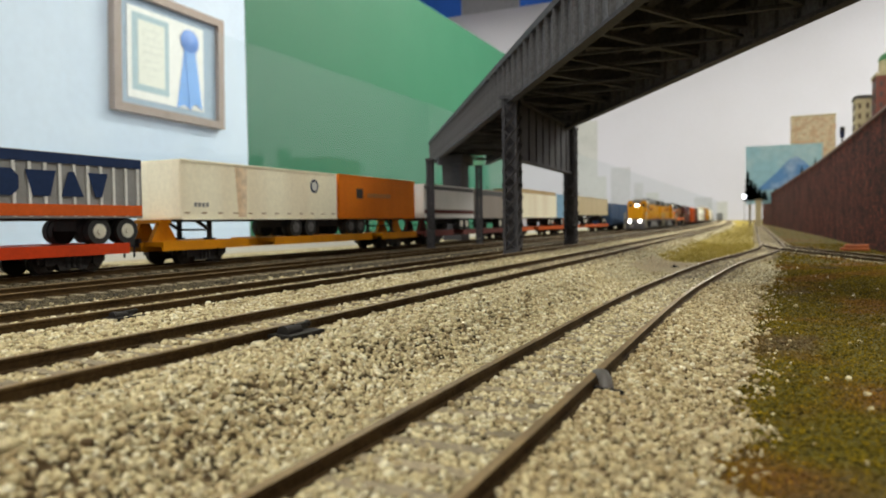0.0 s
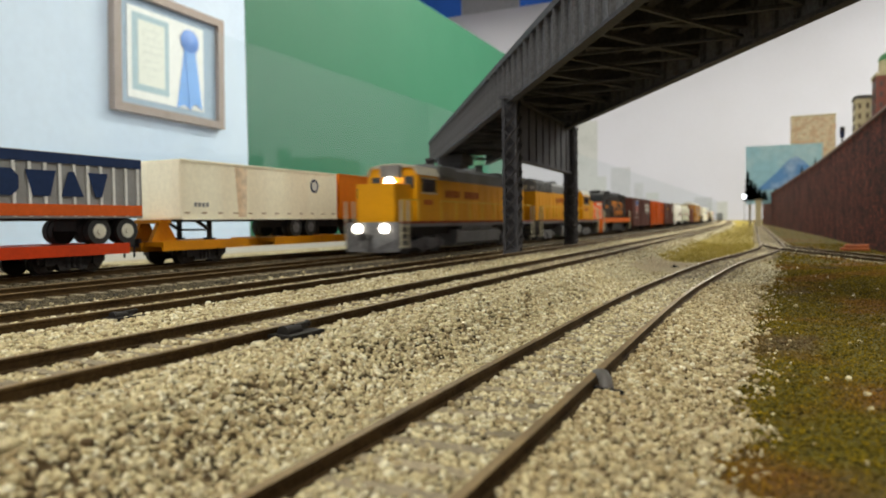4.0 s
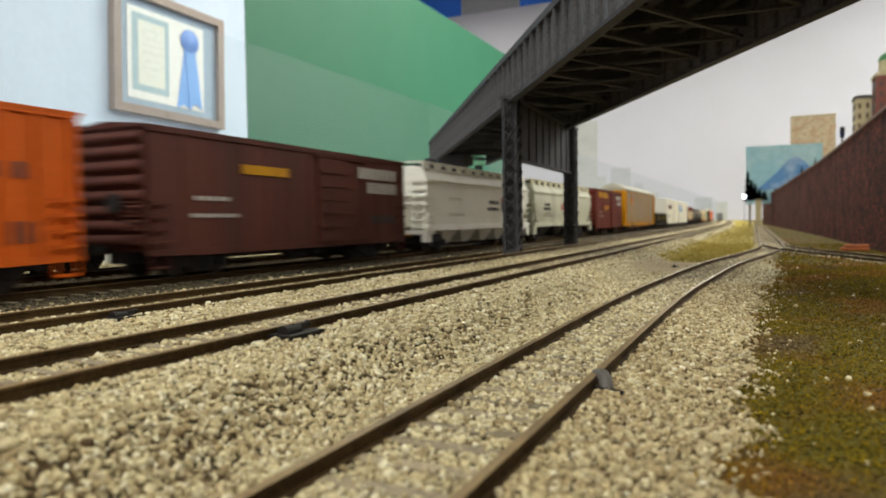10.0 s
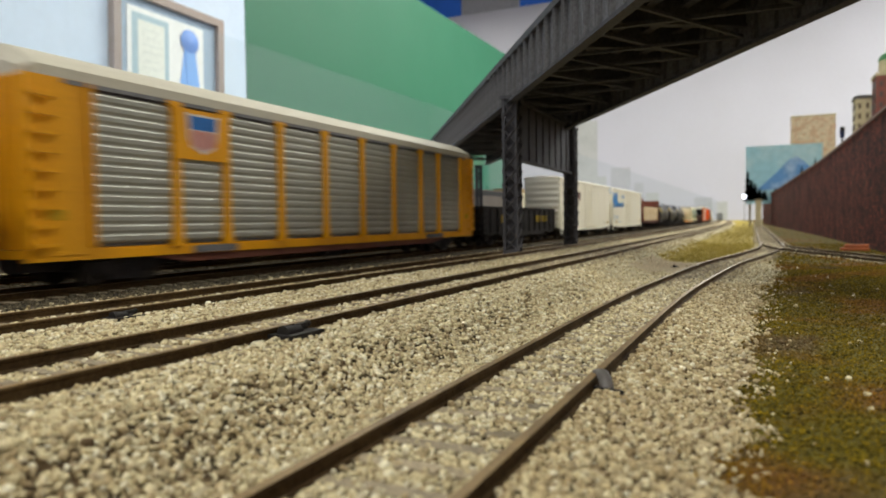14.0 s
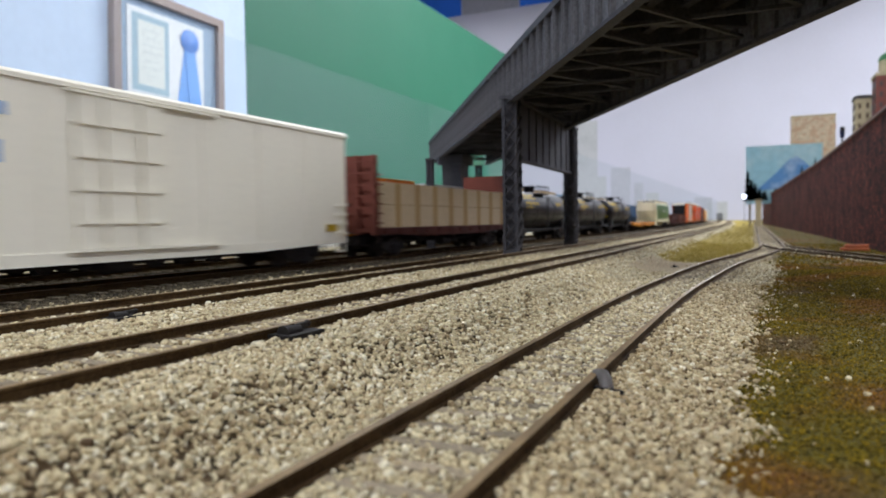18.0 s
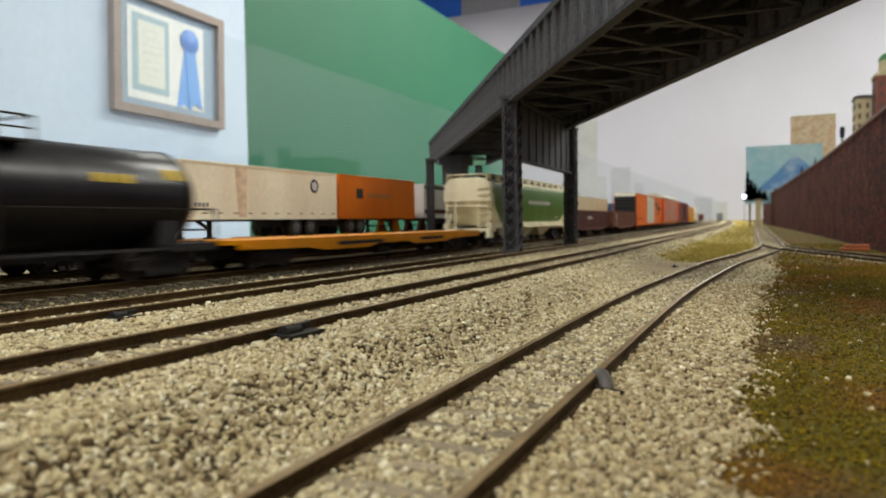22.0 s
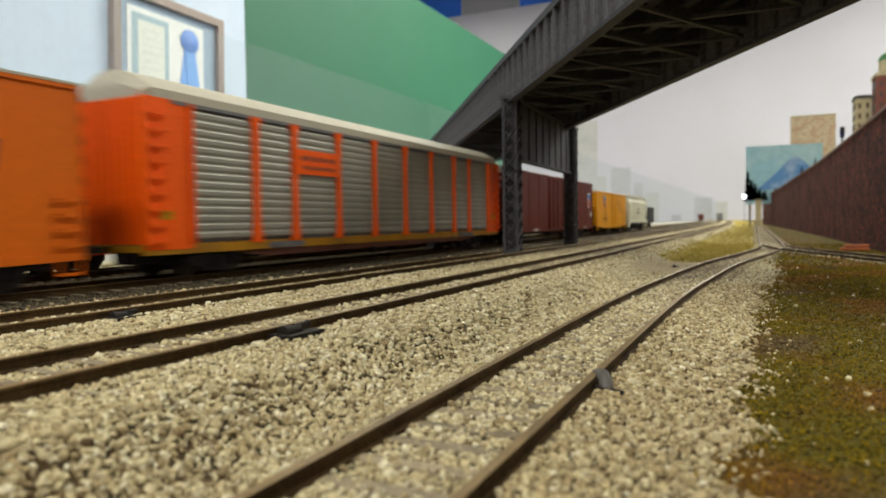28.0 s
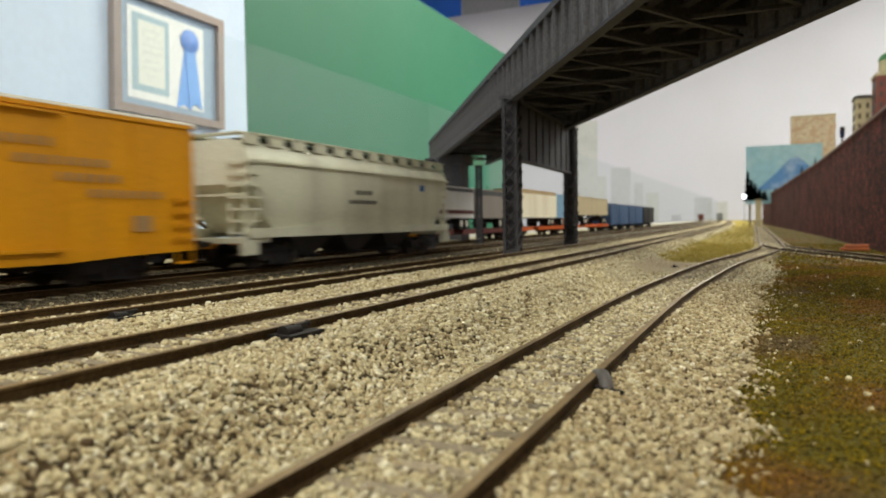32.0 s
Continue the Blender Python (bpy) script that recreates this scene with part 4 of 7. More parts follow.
def town():
    brick = mat("town_brick", (0.23, 0.075, 0.055), 0.8, 0, 0.15, 200, 30, 0.2)
    tan = mat("town_tan", (0.62, 0.50, 0.32), 0.8, 0, 0.2, 120, 40, 0.2, dirt=(0.48, 0.22, 0.12), dirt_amount=0.9)
    cream = mat("town_cream", (0.55, 0.47, 0.28), 0.8, 0, 0.1, 200, 30, 0.2)
    building("domed_hall", "red brick hall with cream drum and green dome behind the wall", 139, 175, 1150, 1195, 216, brick, cream, 4, 3, mat("hall_pane", (0.10, 0.06, 0.05), 0.4), dome=True)
    building("office_block", "cream office block with dark windows behind the wall", 118, 138, 1190, 1230, 192, cream, mat("town_dark", (0.10, 0.09, 0.08), 0.8), 4, 2, mat("office_pane", (0.16, 0.11, 0.06), 0.4))
    building("apartment_block", "tan and orange brick apartment block behind the wall", 72, 202, 2600, 2690, 351, tan, cream, 4, 5, mat("apartment_pane", (0.56, 0.37, 0.22), 0.5))
    # three unseen blocks, added only to show as reflections in the acrylic sheet
    stone = mat("town_stone", (0.34, 0.27, 0.20), 0.8, 0, 0.2, 120, 40, 0.2, dirt=(0.20, 0.15, 0.11), dirt_amount=0.8)
    glass = mat("tower_pane", (0.12, 0.11, 0.10), 0.4)
    building("brick_tower", "slender brown stone tower added out of view for its reflection", 292, 318, 1655, 1690, 268, stone, brick, 6, 2, glass)
    building("warehouse", "broad brown stone block added out of view for its reflection", 300, 350, 1735, 1880, 248, stone, brick, 6, 3, glass)
    building("warehouse", "tall tan stone block added out of view for its reflection", 304, 350, 1885, 2090, 262, tan, brick, 6, 3, glass)
    # painted mountain sign
    t = thing("mountain_billboard", "large painted billboard of a blue mountain and dark firs", "billboard")
    y = 2400
    sky = mat("sign_sky", (0.28, 0.50, 0.56), 0.6, 0, 0.08, 60, 14, dirt=(0.50, 0.62, 0.60), dirt_amount=0.7)
    bm = B()
    box(bm, -62, 152, y, y + 6, 62, 243)
    part("board", bm, sky, t)
    bm = B()
    plate(bm, [(-30, 105), (28, 160), (60, 196), (82, 206), (104, 188), (152, 130), (152, 105)], 0, 1)
    bmesh.ops.rotate(bm, verts=bm.verts, cent=(0, 0, 0), matrix=Matrix.Rotation(-math.pi / 2, 3, "Z"))
    for v in bm.verts:
        v.co = Vector((v.co.x, y - 2 + abs(v.co.y), v.co.z))
    part("mountain", bm, mat("sign_blue", (0.10, 0.26, 0.52), 0.6, 0, 0.1, 80, 20, dirt=(0.45, 0.55, 0.62), dirt_amount=0.8), t, "blue snowy mountain shape")
    fir = mat("sign_fir", (0.012, 0.035, 0.028), 0.8, 0, 0.2, 100, 30)
    for fx, fh in ((-57, 170), (-46, 140), (-35, 128), (-22, 112), (-8, 104), (22, 110), (44, 118), (66, 112), (96, 176), (106, 158), (116, 140), (132, 200)):
        bm = B()
        pts = [(fx, 62 + fh - 62)]
        levels = 5
        left, right = [], []
        for k in range(levels):
            z = fh - (fh - 72) * (k + 1) / levels
            wdt = 3 + 9 * (k + 1) / levels
            left += [(fx - wdt, z), (fx - wdt * 0.55, z)]
            right += [(fx + wdt, z), (fx + wdt * 0.55, z)]
        outline = [(fx, fh)] + right + left[::-1]
        vs = [bm.verts.new((a, y - 4, b)) for a, b in outline]
        bm.faces.new(vs)
        bmesh.ops.solidify(bm, geom=bm.faces[:], thickness=1)
        part("painted_fir", bm, fir, t)
    for px in (-50, 45, 140):
        bm = B()
        box(bm, px - 3, px + 3, y + 6, y + 12, -9, 235)
        part("support", bm, M_TIE, t)
    # signal showing over the wall
    t = thing("signal_mast", "dark signal mast with a hooded lamp behind the wall", "signal")
    bm = B()
    cyl(bm, (84, 990, -9), (84, 990, 118), 0.9, 8)
    part("pole", bm, M_BLACKMETAL, t)
    bm = B()
    box(bm, 81.4, 86.4, 988, 992, 116, 129)
    round_edges(bm, 1.0, 2)
    part("signal_head", bm, M_NAVY, t)
    bm = B()
    cyl(bm, (84, 988.4, 126), (84, 982, 126.6), 2.4, 12)
    part("hood", bm, M_BLACKMETAL, t)
    # small hut at the end of the spur
    t = thing("lineside_hut", "small tan lineside hut with a flat roof", "hut")
    bm = B()
    box(bm, -33, -16, 2330, 2350, -8, 70)
    part("hut_body", bm, cream, t)
    bm = B()
    box(bm, -35, -14, 2327, 2353, 70, 75)
    part("roof", bm, M_TIE, t)
    # yard lamp
    t = thing("yard_lamp", "tall yard lamp with a glowing white globe", "lamp")
    bm = B()
    cyl(bm, (-66, 2380, -8), (-66, 2380, 80), 0.8, 8)
    part("pole", bm, M_BLACKMETAL, t)
    bm = B()
    bmesh.ops.create_icosphere(bm, subdivisions=2, radius=6, matrix=Matrix.Translation((-66, 2370, 84)))
    part("globe", bm, glow("lamp_glow", (0.85, 0.93, 1.0), 6.0), t, smooth=True)


def painted_skyline():
    """Pale towers painted on the far backdrop."""
    t = thing("painted_skyline", "pale grey city towers painted on the backdrop", "mural")
    f = END_Y / 6200.0
    haze = mat("skyline_haze", (0.46, 0.455, 0.485), 0.9, 0, 0.06, 30, 8)
    haze2 = mat("skyline_green_haze", (0.48, 0.485, 0.47), 0.9, 0, 0.06, 30, 8)
    for x0, x1, z1, m in ((-1560, -1380, 900, haze2), (-1260, -1090, 470, haze), (-1380, -1300, 400, haze2), (-1060, -980, 330, haze), (-1700, -1570, 620, haze), (-960, -850, 240, haze2), (-560, -420, 190, haze), (-380, -300, 150, haze2)):
        bm = B()
        box(bm, x0 * f, x1 * f, END_Y - 6, END_Y - 1, -5, z1 * f)
        part("tower", bm, m, t)


ground()
tracks()
bridge()
trackside_post(-231, 566)
trackside_post(-238.5, 484)
room()
clear_sheet()
picture()
far_banners()
brick_wall()
town()
painted_skyline()
switch_stand(-76.6, 99.8, -2.5, 88, 1.45)
switch_stand(-127.9, 106, -2.6, 90, 1.2)


def point_lever():
    """The branch turnout's throw: a bent grey lever hooked over the rail on a dark timber."""
    t = thing("ground_throw", "bent grey throw lever hooked beside the branch rail", "switch stand", "ground throws")
    bm = B()
    pts = [(-24.0, 107.2, -5.7, 1.0), (-23.1, 105.9, -5.4, 1.05), (-22.3, 104.4, -5.8, 1.1), (-21.7, 103.1, -6.9, 1.0), (-21.5, 102.5, -8.0, 0.8)]
    prev = None
    for k, (x, y, z, r) in enumerate(pts):
        a = Vector(pts[min(k + 1, 4)][:3]) - Vector(pts[max(k - 1, 0)][:3])
        u = a.cross(Vector((0, 0, 1))).normalized()
        v = a.cross(u).normalized()
        ring = [bm.verts.new(Vector((x, y, z)) + r * (math.cos(q * math.tau / 10) * u + 0.6 * math.sin(q * math.tau / 10) * v)) for q in range(10)]
        if prev:
            for q in range(10):
                bm.faces.new((prev[q], prev[(q + 1) % 10], ring[(q + 1) % 10], ring[q]))
        else:
            bm.faces.new(ring)
        prev = ring
    bm.faces.new(prev[::-1])
    part("lever", bm, mat("dull_grey_metal", (0.09, 0.078, 0.068), 0.5, 0, 0.2, 900, 150, 0.2), t, smooth=True)
    bm = B()
    bar(bm, (-25.5, 105.0, -8.0), (-16.5, 101.2, -8.0), 1.6, 1.2)
    part("timber", bm, M_TIE, t)
    bm = B()
    bar(bm, (-23.6, 103.2, -7.2), (-19.0, 101.4, -7.2), 0.7)
    part("throw_rod", bm, M_BLACKMETAL, t)


point_lever()
switch_stand(-45, 388, -8.0, 80, 0.7)
switch_stand(-17, 522, -8.0, 60, 0.6)
switch_stand(33, 645, -8.0, 20, 0.6)


M_PIPE = mat("orange_pipe", (0.42, 0.10, 0.02), 0.6, 0, 0.15, 500, 60, dirt=(0.2, 0.06, 0.02), dirt_amount=0.6)


def pipe_stack():
    t = thing("pipe_stack", "low stack of orange pipes at the foot of the wall", "pipes")
    for k, (y, z) in enumerate(((597, -6.6), (600.4, -6.6), (603.8, -6.6), (598.7, -4.2), (602.1, -4.2))):
        bm = B()
        cyl(bm, (50 + k, y, z), (69 - (k % 2) * 3, y, z), 1.4, 10)
        part("pipe", bm, M_PIPE, t, smooth=True)


pipe_stack()

# ---------------------------------------------------------------- the moving freight train (car space: -y leads, +x faces the camera side)
TRAIN = []
WHEELS = []
W = 18.2


def travelled(t):
    """Millimetres run since the start: 221 mm/s, easing to 209 mm/s about 25.5 s."""
    if t <= 25:
        return 221.0 * t
    if t <= 26:
        return 5525 + 221 * (t - 25) - 6 * (t - 25) ** 2
    return 5740 + 209.0 * (t - 26)


def car(name, label, category, q0, q1, moving=True, x=None):
    t = thing(name, label, category, "cars of the freight train" if moving else "cars of the parked trailer train")
    if moving:
        TRAIN.append((t, (q0 + q1) / 2))
    else:
        c = (q0 + q1) / 2
        t.location = ((YARD["e"] + bend(c)) * MM, c * MM, 0)
        t.rotation_euler = (0, 0, -math.atan((bend(c + 20) - bend(c - 20)) / 40))
    return t, (q1 - q0) / 2


MESHES = {}


def cached(key, make, material, smooth=False):
    if key not in MESHES:
        bm = B()
        make(bm)
        me = mesh_of(key.split("|")[0], bm, material)
        if smooth:
            soften(me)
        MESHES[key] = me
    return MESHES[key]


def put(name, me, parent, at=(0, 0, 0), rz=0.0):
    o = new(name, me)
    o.parent = parent
    o.location = Vector(at) * MM
    o.rotation_euler = (0, 0, radians(rz))
    return o


def side_frame(bm, n, wb):
    """Cast truck frame with bolster, springs and journal boxes."""
    span = wb * (n - 1) / 2
    for s in (-1, 1):
        x = s * 11.6
        plate(bm, [(-span - 4, 4.2), (-span + 3, 4.2), (-span * 0.35 - 2, 1.6), (span * 0.35 + 2, 1.6), (span - 3, 4.2), (span + 4, 4.2), (span + 4, 7.2), (span - 3, 7.6), (3.5, 9.4), (-3.5, 9.4), (-span + 3, 7.6), (-span - 4, 7.2)], x - 1, x + 1)
        for k in range(n):
            y = -span + k * wb
            box(bm, x - 1.8 * (s < 0), x + 1.8 * (s > 0), y - 2, y + 2, 3.6, 7.4)
        for y in (-2.4, 0, 2.4):
            cyl(bm, (x + s * 0.7, y, 2.4), (x + s * 0.7, y, 6.4), 1.0, 8)
    box(bm, -11.5, 11.5, -2.6, 2.6, 5.4, 9.6)


def wheel_pair(bm):
    for s in (-1, 1):
        cyl(bm, (s * 7.9, 0, 0), (s * 10.0, 0, 0), 5.15, 20)
        cyl(bm, (s * 7.1, 0, 0), (s * 7.9, 0, 0), 5.75, 20)
        for k in range(6):
            a = k * math.tau / 6
            bar(bm, (s * 10.05, 1.4 * math.cos(a), 1.4 * math.sin(a)), (s * 10.05, 3.9 * math.cos(a), 3.9 * math.sin(a)), 0.7)
    cyl(bm, (-12, 0, 0), (12, 0, 0), 1.3, 8)


def truck(parent, y, n=2, wb=20.4, material=None):
    m = material or M_TRUCK
    key = "truck|%d|%.1f|%s" % (n, wb, m.name)
    o = put("truck", cached(key, lambda bm: side_frame(bm, n, wb), m), parent, (0, y, 0))
    me = cached("wheelset|" + m.name, wheel_pair, [M_WHEEL if m is M_TRUCK else M_TRUCKGREY], True)
    for k in range(n):
        w = put("wheelset", me, o, (0, -wb * (n - 1) / 2 + k * wb, 5.2))
        if TRAIN and TRAIN[-1][0] == parent:
            WHEELS.append((w, -wb * (n - 1) / 2 + k * wb, TRAIN[-1][1] + y - wb * (n - 1) / 2 + k * wb))
    return o


def coupler_shape(bm):
    box(bm, -1.3, 1.3, 0, 6, 9.6, 11.6)
    box(bm, -2.2, 1.2, 5.4, 9.0, 8.8, 12.4)
    cyl(bm, (1.9, 7.6, 8.6), (1.9, 7.6, 12.6), 1.1, 8)
    bar(bm, (0.6, 6.2, 9), (0.6, 6.0, 4.2), 0.6)


def couplers(parent, L):
    me = cached("coupler", coupler_shape, M_COUPLER)
    put("coupler", me, parent, (0, L - 1, 0))
    put("coupler", me, parent, (0, -L + 1, 0), 180)


def underframe(parent, L, z0=6.5, z1=9.5, w=9):
    bm = B()
    box(bm, -w * 0.45, w * 0.45, -L + 2, L - 2, z0, z1 + 1.5)
    for k in range(5):
        y = -L * 0.5 + k * L * 0.25
        box(bm, -W + 1.5, W - 1.5, y - 0.8, y + 0.8, z0 + 1.6, z1 + 0.5)
    part("centre_sill", bm, M_TRUCK, parent)
    bm = B()
    cyl(bm, (10, -7, z0), (10, 6, z0), 2.4, 10)
    part("air_reservoir", bm, M_TRUCK, parent, smooth=True)
    bm = B()
    cyl(bm, (9, 12, z0 + 0.3), (9, 19, z0 + 0.3), 1.9, 10)
    bar(bm, (9, 19, z0 + 1), (2, 34, z0 + 1), 0.7)
    part("brake_cylinder", bm, M_TRUCK, parent)


def rungs(parent, y0, y1, zs, x, material, thick=0.75, proud=1.2):
    me_key = "grab_iron|%.1f|%s" % (y1 - y0, material.name)

    def make(bm):
        h = (y1 - y0) / 2
        bar(bm, (proud, -h, 0), (proud, h, 0), thick)
        for s in (-h, h):
            bar(bm, (-0.1, s, 0), (proud + 0.2, s, 0), thick)
    me = cached(me_key, make, material)
    for z in zs:
        put("grab_iron", me, parent, (x, (y0 + y1) / 2, z))


def end_rungs(parent, L, x0, x1, zs, material):
    key = "end_rung|%.1f|%s" % (x1 - x0, material.name)

    def make(bm):
        h = (x1 - x0) / 2
        bar(bm, (-h, -1.2, 0), (h, -1.2, 0), 0.75)
        for s in (-h, h):
            bar(bm, (s, 0.1, 0), (s, -1.4, 0), 0.75)
    me = cached(key, make, material)
    for z in zs:
        put("end_rung", me, parent, ((x0 + x1) / 2, -L, z))


def letters(parent, y0, y1, z0, z1, n, material, x=W, gap=0.34, name="lettering", slant=0.0):
    """Lettering shown as plain bars of its size, one block a letter."""
    bm = B()
    step = (y1 - y0) / n
    for k in range(n):
        a, b = y0 + k * step, y0 + (k + 1 - gap) * step
        plate(bm, [(a, z0), (b, z0), (b + slant, z1), (a + slant, z1)], x - 0.05, x + 0.14)
    return part(name, bm, material, parent)


def patch(parent, outline, material, x=W, name="emblem", proud=0.14, label=""):
    bm = B()
    plate(bm, outline, x - 0.05, x + proud)
    return part(name, bm, material, parent, label)


def shield(parent, yc, zc, w, h, x=W):
    """A plain shield: blue top over a red and white striped field."""
    def outl(s):
        return [(yc - w * s, zc + h * s), (yc - w * 0.5 * s, zc + h * 0.92 * s), (yc, zc + h * s), (yc + w * 0.5 * s, zc + h * 0.92 * s), (yc + w * s, zc + h * s), (yc + w * 0.9 * s, zc - h * 0.25 * s),
                (yc + w * 0.75 * s, zc - h * 0.65 * s), (yc, zc - h * s), (yc - w * 0.75 * s, zc - h * 0.65 * s), (yc - w * 0.9 * s, zc - h * 0.25 * s)]
    e = patch(parent, outl(1.0), M_SHWHITE, x, "shield", 0.12, "blue, red and white shield emblem")
    patch(e, [(yc - w * 0.88, zc + h * 0.86), (yc + w * 0.88, zc + h * 0.86), (yc + w * 0.84, zc + h * 0.2), (yc - w * 0.84, zc + h * 0.2)], M_BLUE, x, "blue_field", 0.2)
    bm = B()
    for k in range(-3, 4):
        y = yc + k * w * 0.235
        lo = zc - h * (0.86 - 0.09 * abs(k))
        plate(bm, [(y - w * 0.075, lo), (y + w * 0.075, lo), (y + w * 0.075, zc + h * 0.14), (y - w * 0.075, zc + h * 0.14)], x - 0.05, x + 0.2)
    part("stripes", bm, M_SHRED, e)


def corrugated_end(parent, L, z0, z1, n, material, sign=-1, w=W):
    """An end wall pressed into n horizontal ribs."""
    bm = B()
    h = (z1 - z0) / n
    prof = []
    for k in range(n):
        z = z0 + k * h
        prof += [(0, z + 0.05 * h), (-1.2, z + 0.3 * h), (-1.5, z + 0.5 * h), (-1.2, z + 0.7 * h), (0, z + 0.95 * h)]
    a = [bm.verts.new((-w + 1.6, sign * (L + 0.1 - o[0] * 1.0), o[1])) for o in prof]
    b = [bm.verts.new((w - 1.6, sign * (L + 0.1 - o[0] * 1.0), o[1])) for o in prof]
    for k in range(len(prof) - 1):
        bm.faces.new((a[k], a[k + 1], b[k + 1], b[k]))
    c = [bm.verts.new((s * (w - 1.6), sign * (L - 0.6), z)) for s, z in ((-1, z0), (1, z0), (1, z1), (-1, z1))]
    bm.faces.new(c)
    bm.faces.new(a + [c[3], c[0]])
    bm.faces.new(b + [c[2], c[1]])
    return part("end_panel", bm, material, parent, smooth=True)


def boxcar(q0, q1, label, body, roof=None, end=None, top=51.5, bottom=8.0, ribs=13, ribbed=False, door=(0.0, 30.0), door_bars=4, category="boxcar", name="boxcar", low_sill=0.0, roof_ribs=True, double=False, plug=False):
    t, L = car(name, label, category, q0, q1)
    Lb = L - 1.5
    bm = B()
    box(bm, -W + 0.4, W - 0.4, -Lb, Lb, bottom + 2.2, top - 1.0)
    part("body", bm, body, t)
    # side sill, deeper amidships
    for s in (-1, 1):
        bm = B()
        d = low_sill
        plate(bm, [(-Lb, bottom + 2.4), (-Lb, bottom + 0.6), (-Lb + 26, bottom), (-Lb * 0.5, bottom - d), (Lb * 0.5, bottom - d), (Lb - 26, bottom), (Lb, bottom + 0.6), (Lb, bottom + 2.4)], s * (W - 0.5) - 0.5, s * (W - 0.5) + 0.5)
        part("side_sill", bm, body, t)
        bm = B()
        box(bm, s * (W - 0.3) - 0.5, s * (W - 0.3) + 0.5, -Lb, Lb, top - 2.2, top - 0.9)
        part("top_chord", bm, body, t)
    # roof with low ridge and overhang
    bm = B()
    if roof_ribs:
        extrude(bm, [(-W - 0.3, top - 1.0), (W + 0.3, top - 1.0), (W + 0.3, top - 0.2), (0, top + 1.5), (-W - 0.3, top - 0.2)], -L + 0.4, L - 0.4)
    else:
        half = [(W + 0.12, top - 2.0), (W + 0.12, top - 1.2), (W - 0.25, top - 0.4), (W - 1.1, top + 0.25), (W - 3.5, top + 0.7), (0, top + 1.5)]
        extrude(bm, half + [(-x, z) for x, z in reversed(half[:-1])], -L + 0.4, L - 0.4)
    r = part("roof", bm, roof or body, t, smooth=not roof_ribs)
    if roof_ribs:
        def rib_make(bm):
            extrude(bm, [(-W, -0.4), (W, -0.4), (W, -0.02), (0, 1.72), (-W, -0.02)], -0.6, 0.6)
        me = cached("roof_rib|" + (roof or body).name, rib_make, roof or body)
        k = -Lb + 6
        while k < Lb:
            put("roof_rib", me, r, (0, k, top))
            k += 14.5
    em = end or body
    corrugated_end(t, Lb, bottom + 3, top - 1.6, 8, em)
    corrugated_end(t, Lb, bottom + 3, top - 1.6, 8, em, 1)
    if ribbed:
        def post(bm):
            box(bm, -0.3, 0.75, -0.8, 0.8, bottom + 2.4, top - 2.3)
        me = cached("side_post|%s|%.0f" % (body.name, top), post, body)
        dy, dw = door
        n = ribs
        for k in range(n):
            y = -Lb + 2 + (2 * Lb - 4) * k / (n - 1)
            if abs(y - dy) > dw / 2 + 2:
                put("side_post", me, t, (W - 0.4, y, 0))
                put("side_post", me, t, (-W + 0.4, y, 0), 180)
    else:
        def seam(bm):
            box(bm, -0.2, 0.22, -0.3, 0.3, bottom + 2.4, top - 2.3)
        me = cached("panel_seam|%s|%.0f" % (body.name, top), seam, body)
        n = ribs
        for k in range(n):
            y = -Lb + 1 + (2 * Lb - 2) * k / (n - 1)
            if abs(y - door[0]) > door[1] / 2 + 2:
                put("panel_seam", me, t, (W - 0.4, y, 0))
    # sliding or plug door
    dy, dw = door
    leaves = ((dy - dw / 2, dy), (dy, dy + dw / 2)) if double else ((dy - dw / 2, dy + dw / 2),)
    for a, b in leaves:
        bm = B()
        box(bm, W - 0.4, W + 0.5, a + 0.3, b - 0.3, bottom + 3.2, top - 3.2)
        round_edges(bm, 0.2, 1)
        d = part("door", bm, body, t)
        for k in range(door_bars):
            z = bottom + 6 + (top - bottom - 13) * (k + 0.5) / door_bars
            bm = B()
            box(bm, W + 0.4, W + 1.2, a + 0.8, b - 0.8, z - min(0.45, 7 / door_bars / 2), z + min(0.45, 7 / door_bars / 2))
            part("door_rib", bm, body, d)
        if plug:
            for y in (a + (b - a) * 0.3, a + (b - a) * 0.72):
                bm = B()
                bar(bm, (W + 1.3, y, bottom + 3.6), (W + 1.3, y, top - 3.6), 0.7)
                part("locking_bar", bm, body, d)
    for z0, z1, proud in ((bottom + 2.2, bottom + 3.1, 1.2), (top - 3.4, top - 2.7, 1.0)):
        bm = B()
        box(bm, W - 0.2, W + proud, dy - dw / 2 - 2, dy + dw / 2 + dw * 0.8, z0, z1)
        part("door_track", bm, body, t)
    zs = [bottom + 5 + k * 4.4 for k in range(4)]
    rungs(t, -Lb + 1.2, -Lb + 8.2, zs, W - 0.2, body)
    rungs(t, Lb - 8.2, Lb - 1.2, zs, W - 0.2, body)
    end_rungs(t, Lb + 1.4, W - 8.5, W - 2, zs, em)
    for y in (-Lb + 4.7, Lb - 4.7):
        bm = B()
        bar(bm, (W - 0.4, y - 3.4, bottom + 1), (W - 0.4, y - 3.4, bottom - 3.4), 0.6)
        bar(bm, (W - 0.4, y + 3.4, bottom + 1), (W - 0.4, y + 3.4, bottom - 3.4), 0.6)
        bar(bm, (W - 0.4, y - 3.6, bottom - 3.4), (W - 0.4, y + 3.6, bottom - 3.4), 0.8)
        part("stirrup_step", bm, body, t)
    bm = B()
    cyl(bm, (5, -Lb - 2.6, bottom + 18), (5, -Lb - 1.8, bottom + 18), 3.4, 14)
